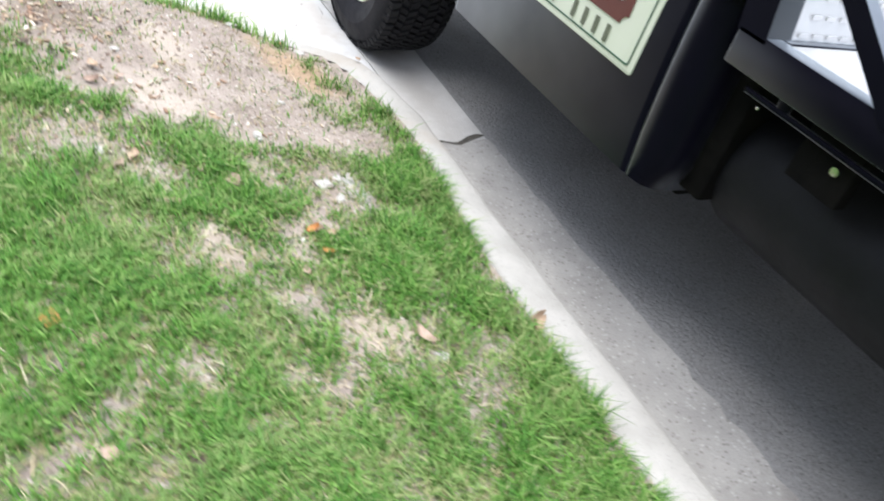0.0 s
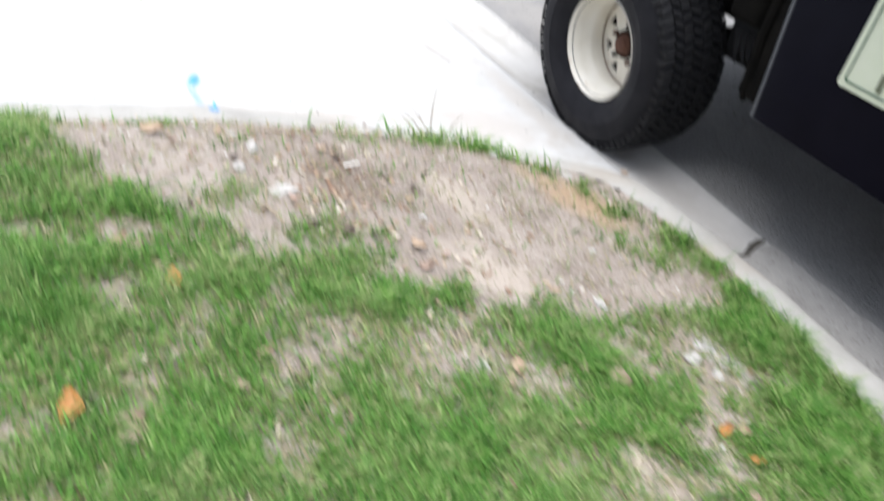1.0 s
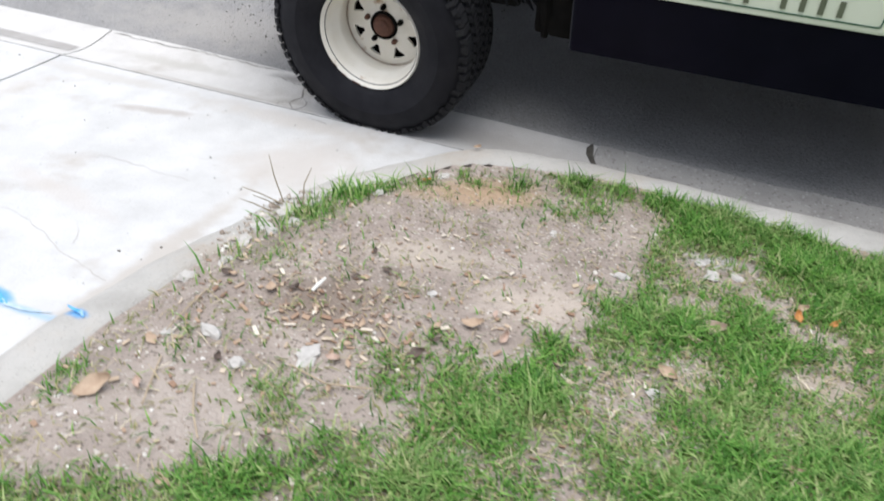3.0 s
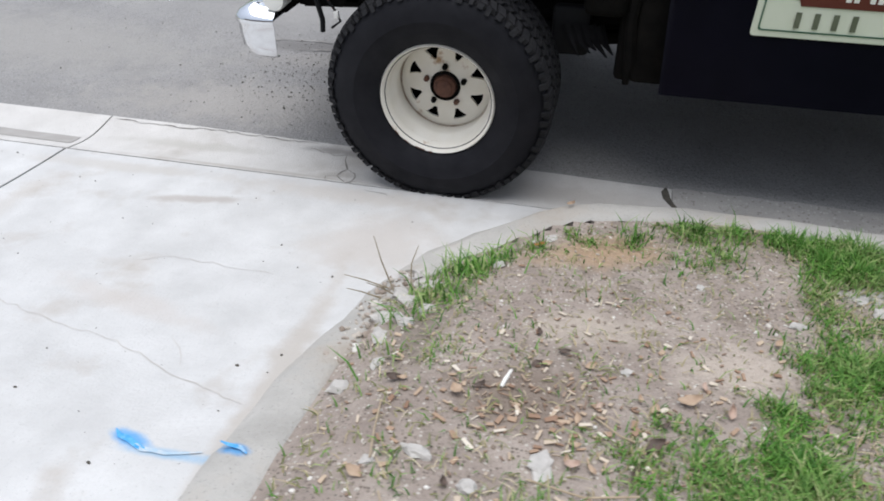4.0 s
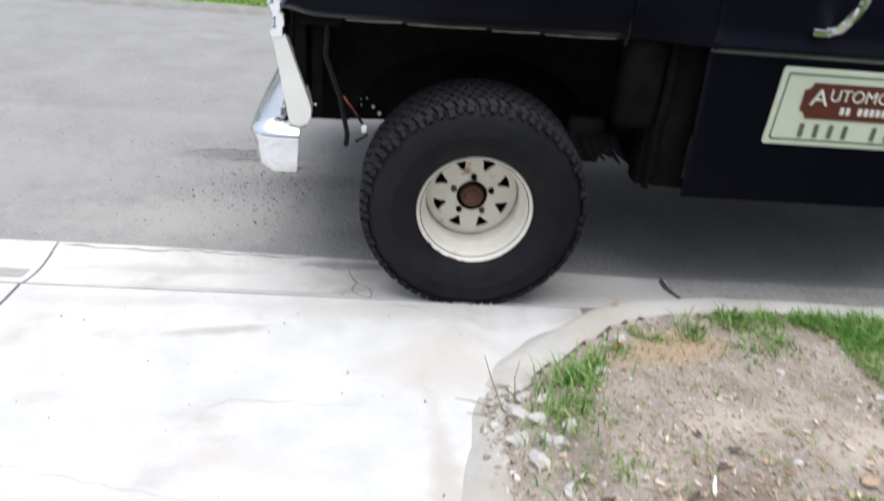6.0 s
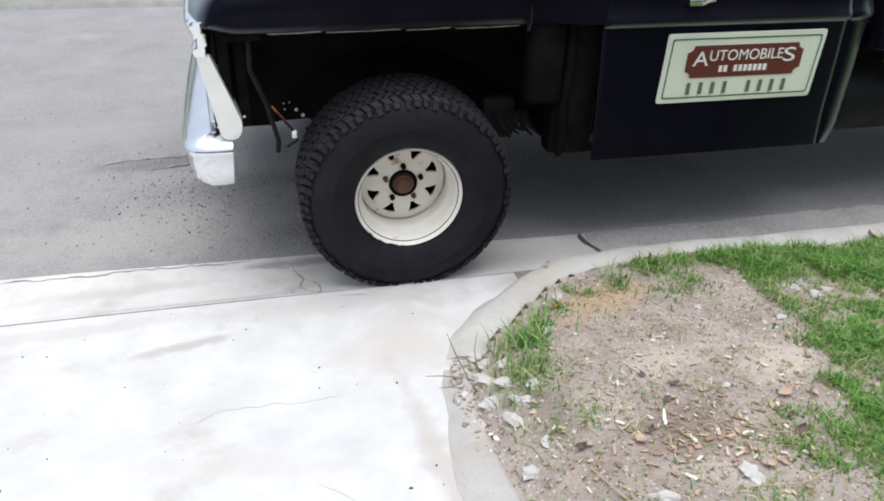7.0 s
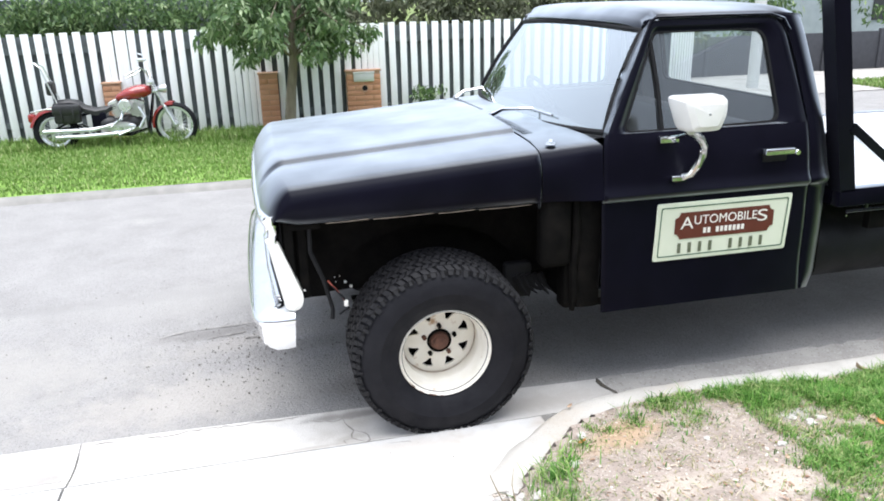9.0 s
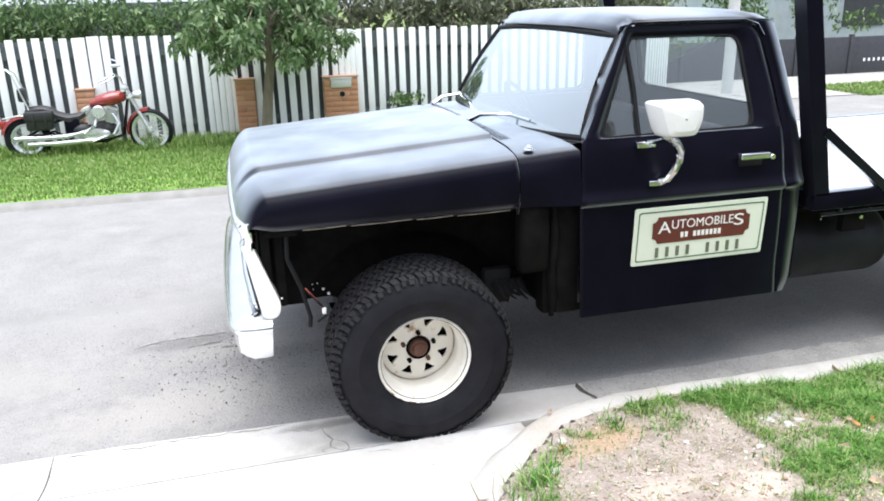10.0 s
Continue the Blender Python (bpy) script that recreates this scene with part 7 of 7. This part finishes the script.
LEAF_MATS = {"brown": mat("dry brown leaf", (0.32, 0.22, 0.145), (0.45, 0.34, 0.24), 40, 0.7), "pink": mat("faded pinkish leaf", (0.36, 0.25, 0.19), (0.48, 0.36, 0.29), 40, 0.7),
             "orange": mat("orange leaf", (0.40, 0.16, 0.04), (0.52, 0.26, 0.08), 40, 0.6), "dark": mat("dark dead leaf", (0.06, 0.045, 0.035), (0.12, 0.08, 0.06), 40, 0.7), "yellow": mat("yellow leaf", (0.48, 0.34, 0.07), (0.56, 0.44, 0.14), 40, 0.6)}


def dead_leaf(x, y, L, kind_, turn, lift=0.012):
    L *= 0.8
    rl = random.Random(int(abs(x * 777 + y * 333)))
    f1, f2, sk = rl.uniform(0.24, 0.36), rl.uniform(0.15, 0.5), rl.uniform(-0.12, 0.12)
    bm = bmesh.new()
    rows = []
    for i in range(9):
        u = i / 8
        w = f1 * L * (1 + 0.12 * math.sin(11 * u + 9 * f2)) * math.sin(math.pi * min(1, u * 0.96 + 0.02)) ** 0.75 * (1 - 0.25 * u)
        px = (u - 0.5) * L
        curl = 0.10 * L * (2 * u - 1) ** 2
        rows.append([(px, s * w + sk * L * (2 * u - 1) ** 2, curl + f2 * L * (abs(s) ** 2) * (0.3 + 0.5 * u) * (1 if s > 0 else 0.5) + 0.012 * L * math.sin(7 * u + 3 * s)) for s in (-1, -0.6, -0.25, 0, 0.25, 0.6, 1)])
    add_grid(bm, rows)
    ob = part("dead_leaf", bm, LEAF_MATS[kind_], None, thick=0.0008, sharp=80)
    ob.matrix_basis = pose(x, y, verge_z(x, y) + lift, random.Random(int(x * 999)).uniform(-14, 14), random.Random(int(y * 999)).uniform(-14, 14), turn)
    words = {"brown": "curled dry brown leaf on the verge", "pink": "faded pinkish dead leaf on the verge", "orange": "bright orange fallen leaf in the grass", "dark": "dark shrivelled leaf in the grass", "yellow": "small yellow leaf in the grass"}
    return tagged(ob, words[kind_], "leaf", "fallen leaves")


for x, y, L, k, a in ((1.42, -0.925, 0.085, "pink", 20), (1.525, -1.105, 0.06, "brown", 60), (0.94, -1.83, 0.075, "orange", 5), (0.22, -1.76, 0.10, "brown", 50), (0.87, -1.20, 0.07, "brown", 15), (0.79, -1.37, 0.06, "dark", 40), (1.34, -1.16, 0.06, "brown", -20),
                      (1.38, -1.20, 0.055, "pink", -30), (0.78, -1.92, 0.06, "brown", 110), (0.80, -1.89, 0.05, "pink", 100), (0.53, -1.91, 0.045, "brown", 0), (0.30, -1.72, 0.05, "pink", -40), (1.854, -0.655, 0.075, "pink", 110), (2.03, -0.628, 0.07, "pink", 20),
                      (1.99, -1.33, 0.055, "pink", 80), (1.905, -1.125, 0.05, "dark", 30), (1.93, -1.40, 0.07, "orange", -10), (2.25, -1.34, 0.05, "pink", 70), (2.30, -1.21, 0.055, "dark", 120), (1.75, -1.84, 0.06, "yellow", 10), (1.98, -1.26, 0.04, "brown", -15), (1.44, -1.88, 0.06, "brown", 20), (1.63, -1.69, 0.055, "pink", -20), (1.32, -1.97, 0.06, "pink", 95), (1.73, -1.52, 0.05, "pink", 100), (1.70, -1.56, 0.05, "brown", 85), (1.74, -1.97, 0.06, "pink", 110), (1.72, -0.76, 0.04, "orange", 40), (1.94, -1.55, 0.07, "brown", 10),
                      (1.63, -0.77, 0.045, "orange", 100), (1.79, -0.84, 0.04, "pink", 0), (1.64, -0.72, 0.04, "brown", 30), (1.38, -1.0, 0.05, "pink", -35), (1.27, -2.06, 0.09, "orange", -15), (1.35, -1.97, 0.06, "pink", 95), (1.28, -1.77, 0.05, "pink", 30),
                      (0.63, -1.47, 0.04, "pink", 15), (1.63, -0.76, 0.04, "brown", 70), (2.005, -0.262, 0.08, "brown", 130), (0.45, -0.5, 0.04, "orange", 0), (1.1, -0.9, 0.045, "brown", 60), (0.36, -1.3, 0.05, "brown", 120), (1.62, -1.35, 0.05, "brown", 10), (1.2, -1.7, 0.04, "brown", 80)):
    dead_leaf(x, y, L, k, a)
rd = random.Random(77)
for _ in range(26):
    x, y = rd.gauss(0.56, 0.22), rd.gauss(-1.32, 0.16)
    if inside_verge(x, y) > 0.05:
        dead_leaf(x, y, rd.uniform(0.028, 0.05), rd.choice(["brown", "pink", "brown", "dark"]), rd.uniform(0, 360), 0.008)
# leaf on the kerb top
ob = dead_leaf(0.52, -0.20, 0.035, "brown", 20)
ob.location.z = kerb_top(0.52, -0.2) + 0.006

# white stick and a few twigs
def twig(pts, r, material, label, name="twig"):
    bm = bmesh.new()
    add_tube(bm, pts, r, 6)
    return tagged(part(name, bm, material), label, "twig")


vz = verge_z
M_TWIG = mat("dry twig", (0.30, 0.23, 0.15), (0.46, 0.37, 0.26), 30, 0.8)
twig([(0.455, -1.26, vz(0.455, -1.26) + 0.010), (0.46, -1.24, vz(0.46, -1.24) + 0.018), (0.47, -1.215, vz(0.47, -1.215) + 0.03)], [0.004, 0.005, 0.003], M_SIGNWHITE, "small white stick standing out of the bark chips", "white_stick")
for pts_ in (((0.40, -1.66), (0.46, -1.74), (0.52, -1.80)), ((0.28, -1.62), (0.33, -1.72), (0.36, -1.77)), ((0.55, -1.52), (0.66, -1.55), (0.76, -1.53)), ((0.66, -1.30), (0.72, -1.36), (0.75, -1.38)), ((0.2, -1.35), (0.22, -1.46), (0.24, -1.55))):
    twig([(x, y, vz(x, y) + 0.006 + 0.008 * i) for i, (x, y) in enumerate(pts_)], 0.0022, M_TWIG, "thin dry twig on the bare soil")
# tall weed stalks at the broken bend
M_STALK = mat("weed stalk", (0.20, 0.16, 0.10), (0.30, 0.25, 0.16), 30, 0.8)
weed = thing("weed", (0.06, -0.75, drive_z(-0.75)), "thin dry weed stalks growing at the kerb", "weed")
for sx, sy, ex, ey, h in ((0.05, -0.76, -0.02, -0.72, 0.17), (0.07, -0.78, 0.0, -0.86, 0.10), (0.03, -0.74, -0.10, -0.78, 0.06), (0.09, -0.72, 0.10, -0.66, 0.12), (0.02, -0.80, -0.07, -0.84, 0.05)):
    bm = bmesh.new()
    z0 = drive_z(sy) + 0.02
    add_tube(bm, [(sx, sy, z0), ((sx + ex) / 2 - 0.01, (sy + ey) / 2, z0 + h * 0.6), (ex, ey, z0 + h)], [0.0025, 0.002, 0.001], 5)
    part("stalk", bm, M_STALK, weed)
# taller tufts along the bend
pts, hs = [], []
rk = random.Random(5)
for cx, cy, r, nn in ((0.19, -0.82, 0.07, 60), (0.26, -0.69, 0.08, 150), (0.16, -0.95, 0.06, 30), (0.35, -0.58, 0.07, 50), (0.43, -0.50, 0.06, 24), (0.14, -1.15, 0.08, 10), (0.94, -0.29, 0.07, 60), (0.74, -0.36, 0.06, 30), (1.02, -0.30, 0.06, 30)):
    for _ in range(nn):
        x, y = rk.gauss(cx, r * 0.6), rk.gauss(cy, r * 0.6)
        if inside_verge(x, y) > -0.005:
            pts.append((x, y, verge_z(x, y) - 0.004)), hs.append(rk.uniform(0.03, 0.085))
blades("kerb_tufts", pts, hs, M_BLADE, "taller grass tufts along the kerb bend", 0.005, 0.9, 10)
# blue paint stroke on the driveway and the edging
bm = bmesh.new()
def stroke(bm, path, zf):
    rows = []
    for i, (x, y, w) in enumerate(path):
        j = 0.006 * noise.noise((i * 1.7, 0, 0))
        w *= 0.55
        rows.append([(x, y + w + j, zf(x, y + w) + 0.0022), (x, y, zf(x, y) + 0.0026), (x, y - w + j, zf(x, y - w) + 0.0022)])
    add_grid(bm, rows)
stroke(bm, [(-0.365, -1.525, 0.004), (-0.345, -1.54, 0.013), (-0.32, -1.55, 0.015), (-0.29, -1.562, 0.014), (-0.265, -1.568, 0.006), (-0.25, -1.57, 0.002)], lambda x, y: drive_z(y))
mark = tagged(part("blue_mark", bm, M_BLUE), "sprayed blue paint mark on the driveway", "paint mark")
bm = bmesh.new()
stroke(bm, [(-0.112, -1.518, 0.004), (-0.09, -1.520, 0.010), (-0.06, -1.528, 0.011), (-0.04, -1.54, 0.003)], lambda x, y: kerb_top(x, y))
part("end_stroke", bm, M_BLUE, mark)
bm = bmesh.new()
stroke(bm, [(-0.30, -1.556, 0.012), (-0.275, -1.566, 0.013), (-0.25, -1.568, 0.011), (-0.22, -1.568, 0.009), (-0.18, -1.555, 0.007), (-0.145, -1.545, 0.003)], lambda x, y: drive_z(y))
part("faded_tail", bm, M_BLUEFADE, mark, "faded thin tail of the paint mark")
# fine cracks, filled with dirt
def crack_line(name, path, w, zf, label, seed):
    rr = random.Random(seed)
    pts = []
    for (ax, ay), (bx, by) in zip(path, path[1:]):
        k = max(2, int(math.hypot(bx - ax, by - ay) / 0.03))
        for i in range(k):
            t = i / k
            pts.append((ax + (bx - ax) * t + rr.uniform(-0.008, 0.008), ay + (by - ay) * t + rr.uniform(-0.008, 0.008)))
    pts.append(path[-1])
    bm = bmesh.new()
    rows = []
    for i, (x, y) in enumerate(pts):
        a, b = pts[max(0, i - 1)], pts[min(len(pts) - 1, i + 1)]
        d = Vector((b[0] - a[0], b[1] - a[1])).normalized()
        ww = w * rr.uniform(0.4, 1.4) * (0.3 if i in (0, len(pts) - 1) else 1)
        rows.append([(x - d.y * ww, y + d.x * ww, zf(x, y) + 0.0018), (x + d.y * ww, y - d.x * ww, zf(x, y) + 0.0018)])
    add_grid(bm, rows)
    return tagged(part(name, bm, M_CRACK), label, "crack", kind="structure")


M_DUSTCRACK = mat("dusty crack", (0.09, 0.08, 0.07), (0.36, 0.34, 0.31), 14, 0.95)
ground_z = lambda x, y: gutter_z(x, y) if y > -0.025 else drive_z(y)
for i, (path, w) in enumerate((([(-0.46, 0.22), (-0.42, 0.12), (-0.44, 0.04), (-0.38, -0.02)], 0.004), ([(-0.42, 0.12), (-0.37, 0.08), (-0.35, 0.0), (-0.38, -0.03)], 0.004), ([(-0.44, 0.04), (-0.48, 0.02), (-0.46, -0.02)], 0.003), ([(-0.62, 0.24), (-0.50, 0.21), (-0.46, 0.22)], 0.003),
                               ([(-0.28, -0.06), (-0.22, -0.07), (-0.18, -0.09)], 0.003), ([(-0.6, 0.27), (-0.9, 0.285), (-1.3, 0.28), (-1.6, 0.286)], 0.004))):
    crack_line("crack", path, w * 0.75, ground_z, "thin dark crack in the gutter concrete", i).data.materials[0] = M_DUSTCRACK
M_HAIR = mat("hairline crack", (0.40, 0.37, 0.335), (0.56, 0.54, 0.51), 18, 0.95)
for i, path in enumerate(([(-1.55, -1.0), (-1.13, -1.08), (-0.82, -1.16), (-0.59, -1.20), (-0.36, -1.30), (-0.14, -1.36)], [(-0.82, -0.77), (-0.74, -0.72), (-0.62, -0.72), (-0.36, -0.73)], [(-0.47, -1.14), (-0.41, -1.18), (-0.37, -1.26)])):
    ob = crack_line("crack", path, 0.0011, ground_z, "hairline crack in the driveway concrete", i + 10)
    ob.data.materials[0] = M_HAIR
for i, path in enumerate(([(-1.40, 1.33), (-1.28, 1.38), (-1.15, 1.40), (-1.0, 1.40), (-0.86, 1.41)], [(-1.12, 1.25), (-1.0, 1.28), (-0.9, 1.30)], [(-0.92, 1.20), (-0.80, 1.22), (-0.70, 1.18)])):
    crack_line("crack", path, 0.005, lambda x, y: road_z(y) + 0.006, "dark crack in the asphalt", i + 20).data.materials[0] = M_DUSTCRACK
# ragged joint at the kerb break
crack_line("crack", [(0.862, 0.255), (0.872, 0.19), (0.893, 0.12), (0.897, 0.05), (0.915, -0.015)], 0.011, gutter_z, "wide ragged joint between gutter slabs", 30)
# wet leaf stain strip in the gutter beyond the joint
M_WET = mat("damp dirt", (0.28, 0.262, 0.24), (0.37, 0.35, 0.325), 8, 0.8, bump=0.002, bump_scale=60)
bm = bmesh.new()
add_grid(bm, [[(x, 0.035 + 0.012 * noise.noise((x * 3, 0, 1)), gutter_z(x, 0.035) + 0.002), (x, 0.075, gutter_z(x, 0.075) + 0.0025), (x, 0.115 + 0.015 * noise.noise((x * 4, 3, 1)), gutter_z(x, 0.115) + 0.002)] for x in steps(-3.6, -1.66, 24)])
tagged(part("damp_streak", bm, M_WET), "dark damp streak along the gutter", "stain", kind="structure")
# the rest of the verge, past the worn corner: lawn on low turf
sheet("verge_lawn", steps(3.3, 12, 20), steps(-6.9, -0.24, 16), lambda x, y: max(verge_z(x, y), 0.0) + 0.012, M_TURF, "mown lawn of the verge farther along the kerb", "grass")
sheet("verge_lawn", steps(0.06, 3.3, 16), steps(-6.9, -2.6, 12), lambda x, y: verge_z(x, y) + 0.012, M_TURF, "mown lawn of the verge away from the kerb", "grass")
pts, hs = [], []
while len(pts) < 24000:
    x, y = rg.uniform(0.06, 7.0), rg.uniform(-6.0, -0.24)
    if (x > 3.4 or y < -2.6):
        pts.append((x, y, 0.125 + 0.125 * min(max(0.0, -0.2 - y), 2.2) + 0.03 * max(0.0, -2.4 - y)))
        hs.append(rg.uniform(0.03, 0.06))
blades("outer_grass", pts, hs, M_BLADE, "green lawn grass on the outer verge", 0.011, 0.9, 14)
